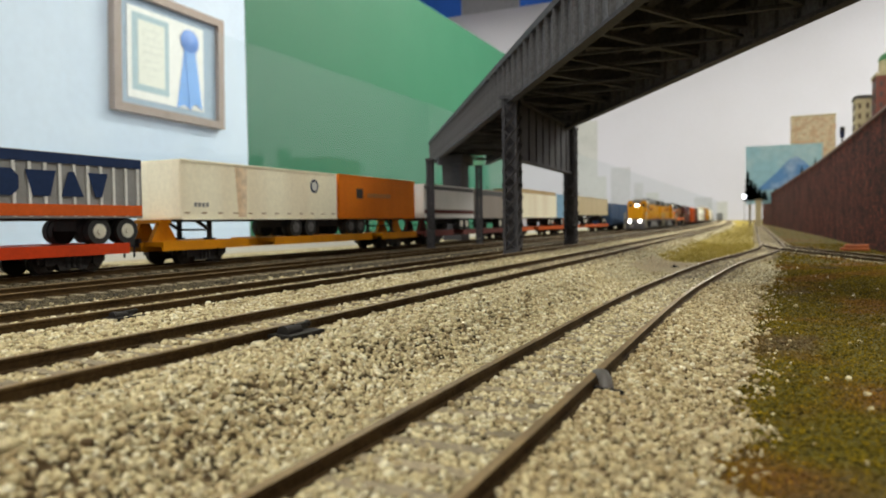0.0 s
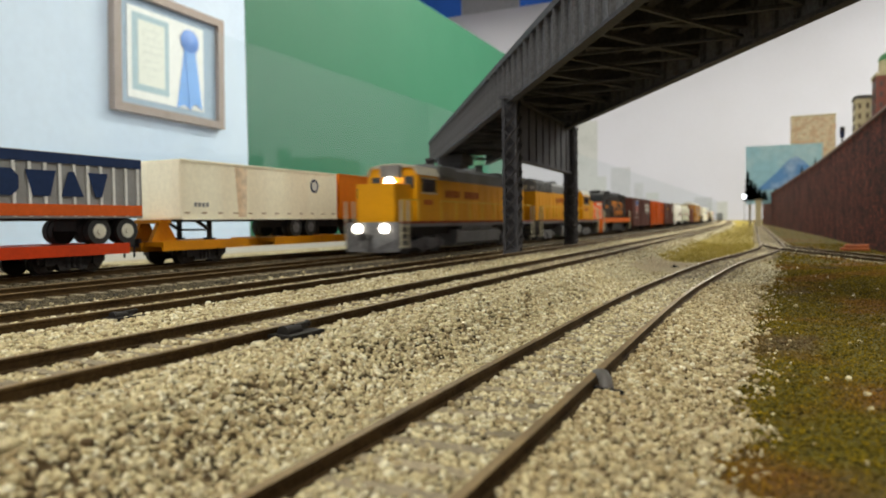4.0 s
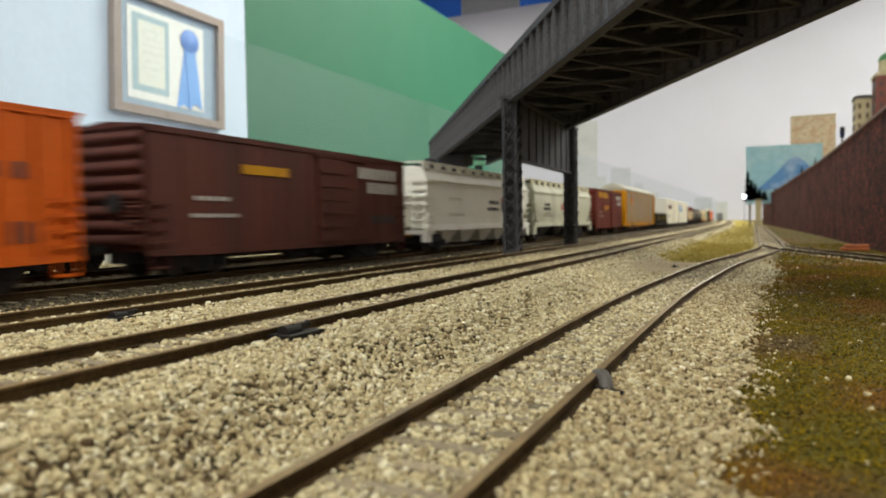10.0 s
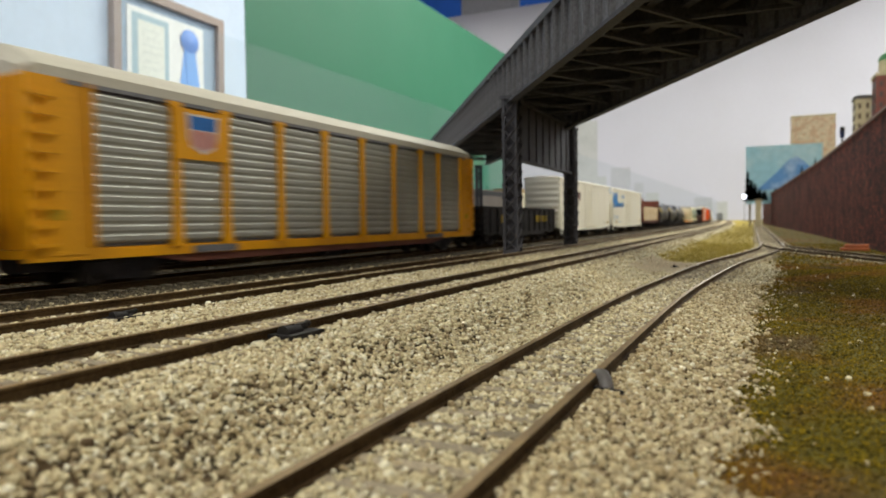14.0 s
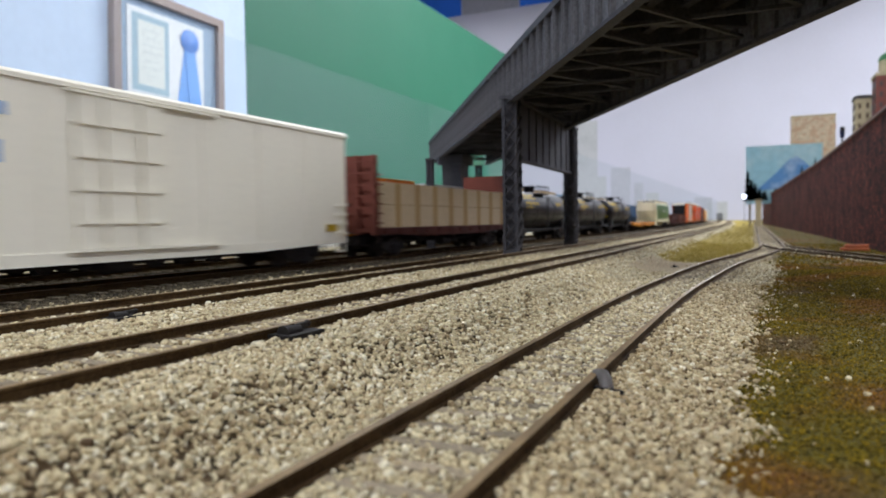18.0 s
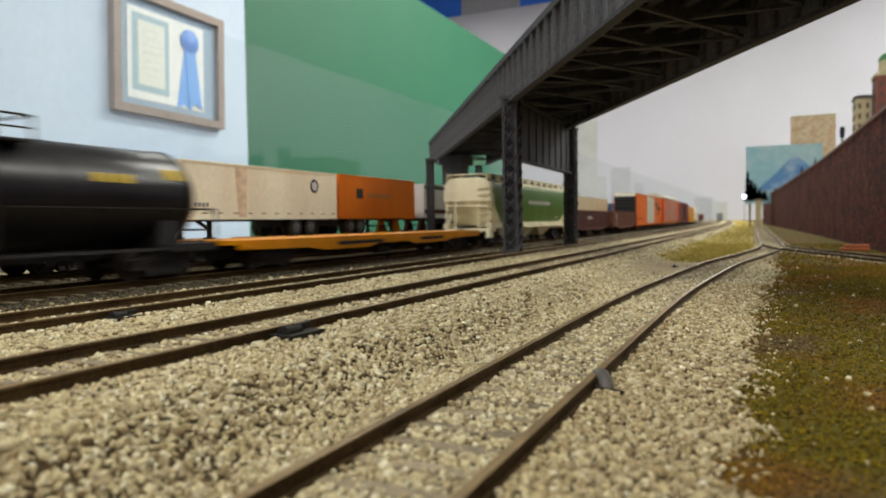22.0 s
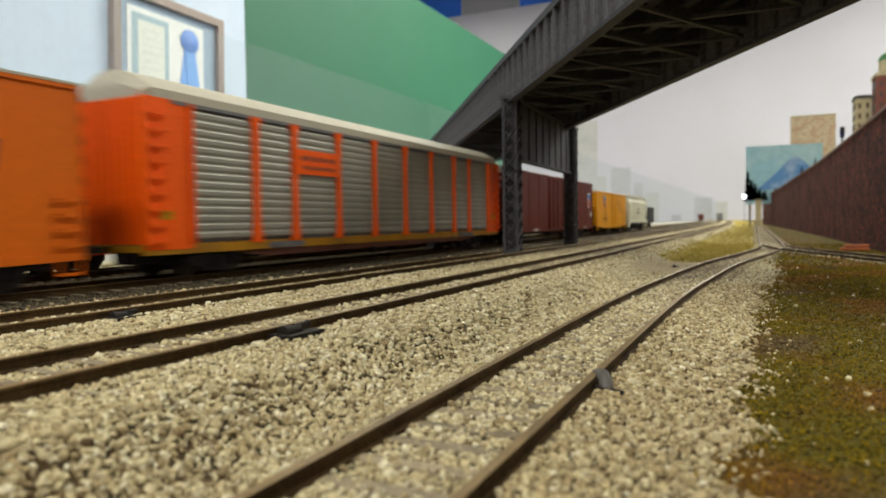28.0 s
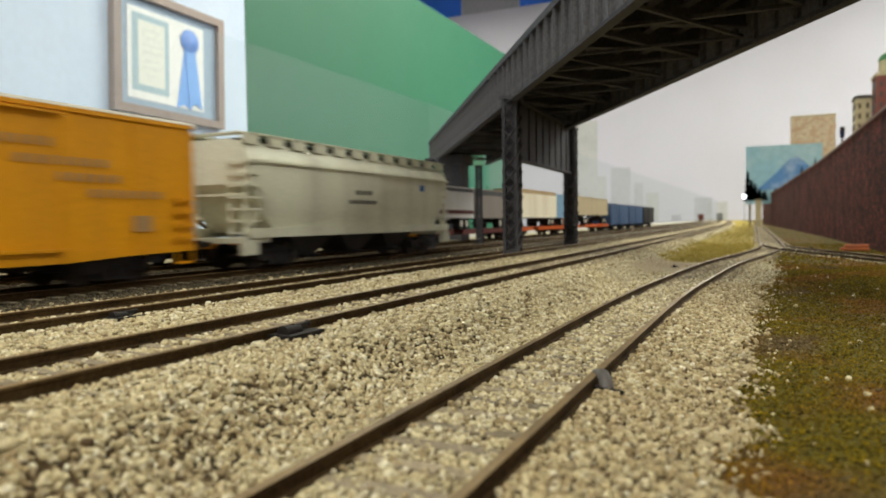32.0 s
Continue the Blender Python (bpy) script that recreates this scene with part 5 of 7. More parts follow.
    part("brake_wheel", bm, M_TRUCK, t)
    underframe(t, Lb, 5.5, bottom + 1)
    truck(t, -L + 30)
    truck(t, L - 30)
    couplers(t, L)
    return t, L


def gondola(q0, q1, label, body, top=29.0, louvred=True):
    t, L = car("gondola", label, "gondola", q0, q1)
    Lb = L - 1.5
    bm = B()
    box(bm, -W + 1, W - 1, -Lb, Lb, 9, 11)
    part("floor_plate", bm, body, t)
    for s in (-1, 1):
        bm = B()
        box(bm, s * (W - 1) - 0.5, s * (W - 1) + 0.5, -Lb, Lb, 9, top - 1)
        side = part("side", bm, body, t)
        bm = B()
        box(bm, s * (W - 0.7) - 1.1, s * (W - 0.7) + 1.1, -Lb, Lb, top - 1.4, top)
        round_edges(bm, 0.3, 1)
        part("top_rail", bm, body, side)
        bm = B()
        plate(bm, [(-Lb, 10), (-Lb, 8.6), (-Lb + 32, 8.2), (-Lb * 0.5, 6.4), (Lb * 0.5, 6.4), (Lb - 32, 8.2), (Lb, 8.6), (Lb, 10)], s * (W - 0.6) - 0.7, s * (W - 0.6) + 0.7)
        part("bottom_rail", bm, body, side)

        def post(bm):
            box(bm, -0.3, 1.1, -1.1, 1.1, 9.5, top - 1.4)
        me = cached("side_post|gon%s%.0f" % (body.name, top), post, body)

        # pressings in the pale highlight colour
        def dent(bm):
            for z in (13, 16, 19, 22, 25):
                box(bm, -0.1, 0.65, -3.2, 2.2, z - 0.3, z + 0.35)
        lv = cached("pressed_panel|" + body.name, dent, M_DENT)
        n = 13
        for k in range(n):
            y = -Lb + 1.2 + (2 * Lb - 2.4) * k / (n - 1)
            put("side_post", me, side, (s * (W - 0.7), y, 0), 0 if s > 0 else 180)
            if louvred and k < n - 1 and s > 0:
                put("pressed_panel", lv, side, (W - 0.6, y + (2 * Lb - 2.4) / (n - 1) / 2, 0))
    for s in (-1, 1):
        bm = B()
        box(bm, -W + 1, W - 1, s * (Lb - 0.6) - 0.5, s * (Lb - 0.6) + 0.5, 9, top)
        part("end_wall", bm, body, t)
    corrugated_end(t, Lb, 10, top, 4, body)
    zs = [12, 16.4, 20.8, 25.2]
    rungs(t, -Lb + 1.5, -Lb + 8, zs, W + 0.2, body)
    rungs(t, Lb - 8, Lb - 1.5, zs, W + 0.2, body)
    end_rungs(t, Lb + 1.4, W - 9, W - 2, zs, body)
    underframe(t, Lb, 5, 8)
    truck(t, -L + 30)
    truck(t, L - 30)
    couplers(t, L)
    return t, L


def covered_hopper(q0, q1, label, body, lower=None, top=51.8, bays=4, round_side=True, roof=None, eave=True, hatch=None):
    """Bulging sides over sloped bays, running board and hatches on the roof."""
    t, L = car("covered_hopper", label, "hopper car", q0, q1)
    lo = lower or body
    Lb = L - 3
    cut = 17.0
    if round_side:
        half = [(W - 1.2, 15), (W - 0.2, 21), (W + 0.3, 28), (W + 0.3, 36), (W, 42), (W - 0.5, 45.4), (W - 4.2, top - 0.9), (W - 9, top)]
    else:
        half = [(W - 0.4, 15), (W - 0.1, 22), (W - 0.1, 33), (W - 0.1, 42), (W - 0.3, top - 3), (W - 1.4, top - 1.0), (W - 5, top)]
    prof = half + [(-x, z) for x, z in reversed(half)]
    bm = B()
    # ends slope inwards towards the floor
    rows = []
    for y, f in ((-Lb, 1.0), (-Lb + cut, 0.0), (Lb - cut, 0.0), (Lb, 1.0)):
        rows.append([bm.verts.new((x, y + (cut * 0.0), z if f == 0 else max(z, 15 + (top - 15) * 0.52))) for x, z in prof])
    for a, b in zip(rows, rows[1:]):
        for k in range(len(prof)):
            try:
                bm.faces.new((a[k], a[(k + 1) % len(prof)], b[(k + 1) % len(prof)], b[k]))
            except ValueError:
                pass
    bm.faces.new(rows[0][::-1])
    bm.faces.new(rows[-1])
    bmesh.ops.remove_doubles(bm, verts=bm.verts, dist=0.01)
    part("body", bm, body, t, smooth=True)
    for s in (-1, 1):
        bm = B()
        box(bm, s * (W - 0.4) - 1.3, s * (W - 0.4) + 1.3, -L + 3, L - 3, 13.0, 16.8)
        part("side_sill", bm, body, t)
        if eave:
            bm = B()
            box(bm, s * W - 1.0, s * W + 1.0, -Lb, Lb, 42.8, 43.7)
            part("eave_rail", bm, body, t)
    # end framing: corner posts, platform, slope sheet braces and ladders
    for s in (-1, 1):
        bm = B()
        box(bm, -W + 1, W - 1, s * (L - 9) - 8, s * (L - 9) + 8, 11, 13)
        part("end_platform", bm, body, t)
        for x in (-W + 2, W - 2, -W + 9, W - 9):
            bm = B()
            bar(bm, (x, s * (L - 3), 13), (x, s * (Lb - 1), top - 3), 1.3)
            part("end_post", bm, body, t)
        bm = B()
        bar(bm, (-W + 2, s * (L - 3), 30), (W - 2, s * (L - 3), 30), 0.9)
        part("end_rail", bm, body, t)
        for sx in (-1, 1):
            bm = B()
            bar(bm, (sx * (W - 2.2), s * (L - 4), 14), (sx * (W - 3), s * (Lb - cut + 3), 32), 1.5)
            part("end_brace", bm, body, t)
        bm = B()
        box(bm, W - 2.6, W + 0.4, s * (L - 4.6) - 4, s * (L - 4.6) + 3.6, 6.4, 12.6)
        part("jacking_bracket", bm, body, t)
    zs = [15 + k * 4.6 for k in range(7)]
    rungs(t, -L + 2, -L + 9, zs, W - 0.7, body)
    rungs(t, L - 9, L - 2, zs, W - 0.7, body)
    end_rungs(t, L - 3, W - 9, W - 2, zs, body)
    # outlet bays; a dark lower colour stands for the shade under the sill
    for k in range(bays):
        y = (k - (bays - 1) / 2) * (2 * (L - 34) / bays)
        hw = (L - 34) / bays - 1
        bm = B()
        a = [bm.verts.new(p) for p in ((-W + 6.5, y - hw, 14), (W - 6.5, y - hw, 14), (W - 6.5, y + hw, 14), (-W + 6.5, y + hw, 14))]
        b = [bm.verts.new(p) for p in ((-8, y - 4.5, 4.2), (8, y - 4.5, 4.2), (8, y + 4.5, 4.2), (-8, y + 4.5, 4.2))]
        for i in range(4):
            bm.faces.new((a[i], a[(i + 1) % 4], b[(i + 1) % 4], b[i]))
        bm.faces.new(b)
        bay = part("outlet_bay", bm, lo, t)
        bm = B()
        box(bm, -11, 11, y - 5.2, y + 5.2, 3.2, 4.4)
        part("outlet_gate", bm, M_TRUCK, bay)
    # roof walk on brackets, hatches
    rm = roof or body
    bm = B()
    for s in (-1, 1):
        box(bm, s * 13 - 3.2, s * 13 + 3.2, -L + 8, L - 8, top + 2.0, top + 2.7)
    box(bm, -W + 3, W - 3, -L + 2.5, -L + 8, top + 2.0, top + 2.7)
    box(bm, -W + 3, W - 3, L - 8, L - 2.5, top + 2.0, top + 2.7)
    walkway = part("running_board", bm, rm, t, "roof running board")

    def bracket(bm):
        box(bm, -0.5, 0.3, -4.8, 4.8, -1.4, 2.45)
    me = cached("walk_bracket|" + rm.name, bracket, rm)
    n = 12
    for k in range(n):
        y = -L + 8 + (2 * L - 16) * k / (n - 1)
        for s in (-1, 1):
            put("walk_bracket", me, walkway, (s * 15.6, y, top - 0.4))
    # hatch coloured black as dark backing for the slots under the roof walk
    bm = B()
    box(bm, -9.5, 9.5, -L + 14, L - 14, top - 0.3, top + 1.9)
    round_edges(bm, 0.6, 1)
    part("trough_hatch", bm, hatch or M_TRUCK, t)
    truck(t, -L + 27)
    truck(t, L - 27)
    couplers(t, L)
    return t, L


def autorack(q0, q1, label, trim, deck, emblem):
    t, L = car("autorack", label, "autorack", q0, q1)
    Lb = L - 2
    eave, base = 60.0, 12.2
    bm = B()
    box(bm, -W + 1.4, W - 1.4, -Lb + 1, Lb - 1, base, eave)
    part("inner_deck", bm, M_TRUCKGREY, t)
    bm = B()
    n = 9
    prof = [(-W, eave)] + [(-W + 2 * W * k / n, eave + 11.6 * math.sin(math.pi * (0.12 + 0.76 * k / n)) - 0.9) for k in range(n + 1)] + [(W, eave)]
    extrude(bm, prof[::-1], -Lb + 4, Lb - 4)
    r = part("roof", bm, M_ROOF, t, "pale arched sheet roof", True)
    for s in (-1, 1):
        bm = B()
        small = [(x * 0.9, eave + (z - eave) * 0.55) for x, z in prof]
        extrude(bm, prof[::-1] if s < 0 else small[::-1], s * (Lb - 4) if s > 0 else -Lb + 0.5, Lb - 0.5 if s > 0 else -Lb + 4, small[::-1] if s < 0 else None, None)
        part("roof_hood", bm, M_ROOF, t, smooth=True)
    for s in (-1, 1):
        bm = B()
        plate(bm, [(-Lb, base - 1), (-Lb, 8.6), (Lb, 8.6), (Lb, base - 1)], s * (W - 1) - 0.8, s * (W - 1) + 0.8)
        part("side_sill", bm, deck, t)
        bm = B()
        plate(bm, [(-Lb * 0.74, 8.6), (-Lb * 0.62, 5.8), (Lb * 0.62, 5.8), (Lb * 0.74, 8.6)], s * (W - 1.8) - 0.6, s * (W - 1.8) + 0.6)
        part("fish_belly", bm, M_GONRUST, t, "rusty lower web of the sill")
    bm = B()
    box(bm, -W + 0.6, W - 0.6, -L + 1, L - 1, base - 2.6, base - 0.2)
    part("flat_deck", bm, deck, t)
    # end towers: doors, posts and ladders
    for s in (-1, 1):
        y0, y1 = sorted((s * Lb, s * (Lb - 21)))
        for sx in (-1, 1):
            bm = B()
            box(bm, *sorted((sx * (W - 1.6), sx * (W + 0.1))), y0, y1, base - 2, eave + 0.4)
            tower = part("end_tower", bm, trim, t)
        for a, b in ((-W + 1.6, -0.3), (0.3, W - 1.6)):
            bm = B()
            ys = sorted((s * (Lb - 1.2), s * (Lb - 0.2)))
            box(bm, a, b, ys[0], ys[1], base, eave)
            door = part("end_door", bm, trim, t)
            for k in range(5):
                x = a + (b - a) * (k + 0.5) / 5
                bm = B()
                bar(bm, (x, s * (Lb + 0.1), base), (x, s * (Lb + 0.1), eave), 0.7)
                part("door_rib", bm, trim, door)
        zs = [base + 1 + k * 5.2 for k in range(9)]
        ya, yb = sorted((s * (Lb - 1), s * (Lb - 8)))
        rungs(tower, ya, yb, zs, W, trim, 0.9, 1.6)
        for yp in (Lb - 20.2, Lb - 0.8):
            bm = B()
            bar(bm, (W + 0.5, s * yp, base), (W + 0.5, s * yp, eave), 1.4)
            part("tower_post", bm, trim, tower)
    # side screens of corrugated sheet between posts
    span = 2 * (Lb - 21)
    unit = span / 8.5
    widths = [unit, 0.75 * unit] + [unit] * 5 + [0.75 * unit, unit]
    edges = [-span / 2 + sum(widths[:k]) for k in range(len(widths) + 1)]

    def screen(bm, pitch):
        m = 15
        h = (eave - base - 2.6) / m
        prof = [(-0.5, base + 1)]
        for k in range(m):
            z0 = base + 1 + h * k
            prof += [(0.2, z0 + 0.1 * h), (0.4, z0 + 0.25 * h), (0.42, z0 + 0.68 * h), (0.28, z0 + 0.8 * h), (0.06, z0 + 0.86 * h), (0.06, z0 + h)]
        prof.append((-0.5, base + 1 + h * m))
        extrude(bm, prof, -pitch / 2 + 0.3, pitch / 2 - 0.3)
    screens = {w: cached("screen_panel|%.1f" % w, functools.partial(screen, pitch=w), M_SILVER) for w in set(widths)}

    def post(bm):
        plate(bm, [(-2.9, base - 0.8), (2.9, base - 0.8), (2.2, base + 5), (1.7, base + 8), (1.7, eave - 4), (3.0, eave - 1.2), (3.0, eave), (-3.0, eave), (-3.0, eave - 1.2), (-1.7, eave - 4), (-1.7, base + 8), (-2.2, base + 5)], -0.2, 0.9)
    pm = cached("rack_post|" + trim.name, post, trim)
    for k, w in enumerate(widths):
        y = edges[k] + w / 2
        put("screen_panel", screens[w], t, (W - 0.6, y, 0))
        put("screen_panel", screens[w], t, (-W + 0.6, y, 0), 180)
        if k:
            put("rack_post", pm, t, (W - 0.3, edges[k], 0))
    bm = B()
    box(bm, W - 0.8, W + 0.3, -Lb + 12, Lb - 12, eave - 1.0, eave + 0.3)
    part("top_chord", bm, M_TRUCKGREY, t)
    for k in (1, 7):
        bm = B()
        box(bm, W - 0.3, W + 0.25, edges[k] + 7, edges[k + 1] + 5, base - 3.4, base - 0.9)
        part("sill_box", bm, M_TRUCKGREY, t)
    # emblem board
    slot = 1 if emblem == "shield" else 2
    y0, pitch = edges[slot], widths[slot]
    if emblem == "shield":
        bm = B()
        box(bm, W + 0.2, W + 0.9, y0 - 1.5, y0 + pitch + 1.5, eave - 19, eave - 1.8)
        brd = part("emblem_board", bm, trim, t)
        shield(t, y0 + pitch / 2, eave - 10, 7.4, 7.0, W + 0.9)
    else:
        bm = B()
        box(bm, W + 0.2, W + 0.9, y0 - 0.5, y0 + pitch + 0.5, eave - 20.5, eave - 10)
        brd = part("emblem_board", bm, trim, t)
        letters(brd, y0 + 3, y0 + pitch - 3, eave - 14.6, eave - 12.6, 7, M_LETD, W + 0.9, slant=1.2, gap=0.5)
        letters(brd, y0 + 5, y0 + pitch - 3, eave - 18.4, eave - 16.8, 8, M_LETD, W + 0.9, gap=0.5)
    for yc in (-Lb + 9.5, Lb - 9.5):
        letters(t, yc - 3, yc + 2, base + 8, base + 11, 5, M_TANKYEL, W + 0.15)
    underframe(t, Lb - 4, 5, 8)
    truck(t, -L + 38, wb=20.4)
    truck(t, L - 38, wb=20.4)
    couplers(t, L)
    return t, L


def tank_car(q0, q1):
    t, L = car("tank_car", "glossy black tank car with yellow stencils and roof platform", "tank car", q0, q1)
    R, z = 16.8, 27.8
    Lt = L - 6
    bm = B()
    rings = [(-Lt - 0.0, 2.0), (-Lt + 0.5, 6.5), (-Lt + 2.2, 11.5), (-Lt + 4.8, 15.4), (-Lt + 8, R)]
    rings += [(y, R) for y in (-Lt * 0.5, -0.1, Lt * 0.5)]
    lathe(bm, rings + [(-y, r) for y, r in reversed(rings[:5])], 36, z)
    part("tank", bm, M_TANK, t, smooth=True)
    for y in (-Lt + 8.5, -Lt * 0.33, Lt * 0.33, Lt - 8.5):
        bm = B()
        lathe(bm, [(y - 0.5, R + 0.02), (y - 0.4, R + 0.25), (y + 0.4, R + 0.25), (y + 0.5, R + 0.02)], 36, z)
        part("weld_band", bm, M_TANK, t)
    bm = B()
    box(bm, -W + 1, W - 1, -L + 2, -L + 24, 9.4, 12)
    box(bm, -W + 1, W - 1, L - 24, L - 2, 9.4, 12)
    box(bm, -3, 3, -L + 2, L - 2, 7.5, 11)
    for s in (-1, 1):
        box(bm, s * (W - 1.4) - 0.5, s * (W - 1.4) + 0.5, -L + 3, L - 3, 10, 11)
    part("underframe", bm, M_TRUCK, t)
    for y in (-L + 22, L - 22):
        bm = B()
        plate(bm, [(y - 5, 11), (y + 5, 11), (y + 4, 20), (y - 4, 20)], -15, 15)
        part("saddle", bm, M_TRUCK, t)
    # dome platform, valves and rails
    bm = B()
    cyl(bm, (0, 0, z + R - 1), (0, 0, z + R + 4), 5.0, 18)
    cyl(bm, (0, 0, z + R + 4), (0, 0, z + R + 5), 5.6, 18)
    part("valve_dome", bm, M_TANK, t, smooth=True)
    for s in (-1, 1):
        bm = B()
        box(bm, s * 11 - 3.5, s * 11 + 3.5, -17, 17, z + 14.2, z + 14.8)
        plat = part("platform", bm, M_BLACKMETAL, t)
    bm = B()
    for s in (-1, 1):
        for y in (-17, -6, 6, 17):
            bar(bm, (s * 14, y, z + 14.5), (s * 14, y, z + 21.5), 0.55)
        bar(bm, (s * 14, -17, z + 21.5), (s * 14, 17, z + 21.5), 0.6)
        bar(bm, (s * 14, -17, z + 18), (s * 14, 17, z + 18), 0.5)
    for y in (-17, 17):
        bar(bm, (-14, y, z + 21.5), (14, y, z + 21.5), 0.5)
    part("handrail", bm, M_BLACKMETAL, plat)
    bm = B()
    for s in (-3.2, 3.2):
        bar(bm, (W - 0.2, s, 11), (W - 0.2, s, z + 12), 0.6)
    for k in range(8):
        bar(bm, (W - 0.1, -3.2, 14 + k * 3.4), (W - 0.1, 3.2, 14 + k * 3.4), 0.55)
    part("ladder", bm, M_TRUCK, t)
    bm = B()
    for s in (-1, 1):
        pts = [(W - 0.6, s * (L - 3), 24), (W - 0.6, -s * 0 + s * 6, 24)]
        bar(bm, pts[0], pts[1], 0.45)
        for y in (L - 4, L - 24, L - 50):
            bar(bm, (W - 0.6, s * y, 24), (W - 2.6, s * y, 22.4), 0.45)
        bar(bm, (W - 0.6, s * (L - 3), 24), (-W + 0.6, s * (L - 3), 24), 0.5)
        bar(bm, (W - 0.6, s * (L - 3), 24), (W - 0.6, s * (L - 3), 11), 0.5)
    part("side_handrail", bm, M_BLACKMETAL, t)

    def stencil(ya, yb, a0, a1, n, gap):
        """Yellow stencil bars lying on the shell between two heights (degrees)."""
        bm = B()
        step = (yb - ya) / n
        for k in range(n):
            y0, y1 = ya + k * step, ya + (k + 1 - gap) * step
            prev = None
            for j in range(4):
                a = radians(a0 + (a1 - a0) * j / 3)
                row = [bm.verts.new(((R + 0.12) * math.cos(a), y, z + (R + 0.12) * math.sin(a))) for y in (y0, y1)]
                if prev:
                    bm.faces.new((prev[0], prev[1], row[1], row[0]))
                prev = row
        part("stencil", bm, M_TANKYEL, t, "yellow stencil lines")
    stencil(-Lt + 11, -Lt + 21, 36, 60, 1, 0.0)
    stencil(-Lt + 22, -Lt + 58, 43, 50, 12, 0.15)
    stencil(-Lt + 22, -Lt + 60, 32, 39, 12, 0.15)
    stencil(-Lt + 26, -Lt + 62, 15, 23, 12, 0.2)
    stencil(-Lt + 26, -Lt + 46, 8, 11, 8, 0.3)
    stencil(-Lt + 26, -Lt + 42, 3, 6, 8, 0.3)
    stencil(Lt - 46, Lt - 30, 14, 24, 4, 0.2)
    stencil(Lt - 18, Lt - 7, 20, 34, 3, 0.2)
    for zz in (22, 30, 33):
        bm = B()
        box(bm, 4, 12, -Lt + 1.9 - 0.2, -Lt + 2.6, zz, zz + 1.2)
        part("end_stencil", bm, M_TANKYEL, t)
    truck(t, -L + 23)
    truck(t, L - 23)
    couplers(t, L)


def bulkhead_flat(q0, q1):
    t, L = car("bulkhead_flatcar", "brown bulkhead flatcar with tall end walls", "flatcar", q0, q1)
    bm = B()
    box(bm, -W + 0.5, W - 0.5, -L + 2, L - 2, 13.2, 15.4)
    part("deck", bm, M_BOARD, t)
    for s in (-1, 1):
        bm = B()
        plate(bm, [(-L + 2, 15.2), (-L + 2, 12.2), (-L + 34, 11.8), (-L * 0.45, 10.4), (L * 0.45, 10.4), (L - 34, 11.8), (L - 2, 12.2), (L - 2, 15.2)], s * (W - 0.6) - 0.6, s * (W - 0.6) + 0.6)
        sill = part("side_sill", bm, M_GONBR, t)
        for k in range(12):
            y = -L + 12 + (2 * L - 24) * k / 11
            bm = B()
            box(bm, s * W - 0.8, s * W + 0.8, y - 1.2, y + 1.2, 12.4, 14.8)
            part("stake_pocket", bm, M_GONBR, sill)
    for s in (-1, 1):
        y = s * (L - 5)
        bm = B()
        box(bm, -W + 0.5, W - 0.5, y - 0.8, y + 0.8, 15.4, 53)
        wall = part("bulkhead", bm, M_BOARD, t, "tall brown end bulkhead")
        for x in (-W + 1.2, -7, 7, W - 1.2):
            bm = B()
            box(bm, x - 1.1, x + 1.1, *sorted((y, y + s * 3.4)), 12, 53)
            part("bulkhead_post", bm, M_BOARD, wall)
        for k in range(6):
            bm = B()
            bar(bm, (-W + 1, y + s * 3.5, 20 + k * 6), (W - 1, y + s * 3.5, 20 + k * 6), 0.9)
            part("bulkhead_rib", bm, M_BOARD, wall)
        rungs(t, y - 4, y + 3, [18 + k * 5 for k in range(6)], W - 0.4, M_BOARD)
    underframe(t, L - 4, 6.5, 10)
    truck(t, -L + 30)
    truck(t, L - 30)
    couplers(t, L)
    # wrapped load, carried along
    c = (q0 + q1) / 2
    load = thing("lumber_load", "cream wrapped lumber stack with brown straps on the flatcar", "lumber")
    TRAIN.append((load, c))
    span = 2 * (L - 9)
    for k in range(8):
        y0 = -L + 9 + span * k / 8
        for z0, z1 in ((15.7, 27.75), (28.1, 39.8)):
            bm = B()
            box(bm, -W + 1.4, W - 1.4, y0 + 0.06, y0 + span / 8 - 0.06, z0, z1)
            round_edges(bm, 0.25, 1)
            b = part("lumber_pack", bm, M_LUMBER, load)
            if z0 > 20:
                bm = B()
                box(bm, -W + 1.7, W - 1.9, y0 + 0.6, y0 + span / 8 - 3.4, z0 - 0.35, z0)
                part("spacer", bm, M_LUMGAP, b)
            if z0 > 20:
                continue
            for f in (0.84,):
                bm = B()
                y = y0 + span / 8 * f
                box(bm, W - 1.45, W - 1.15, y - 2.6, y + 2.6, 15.8, 39.6)
                part("strap", bm, M_LUMSTRAP, b)


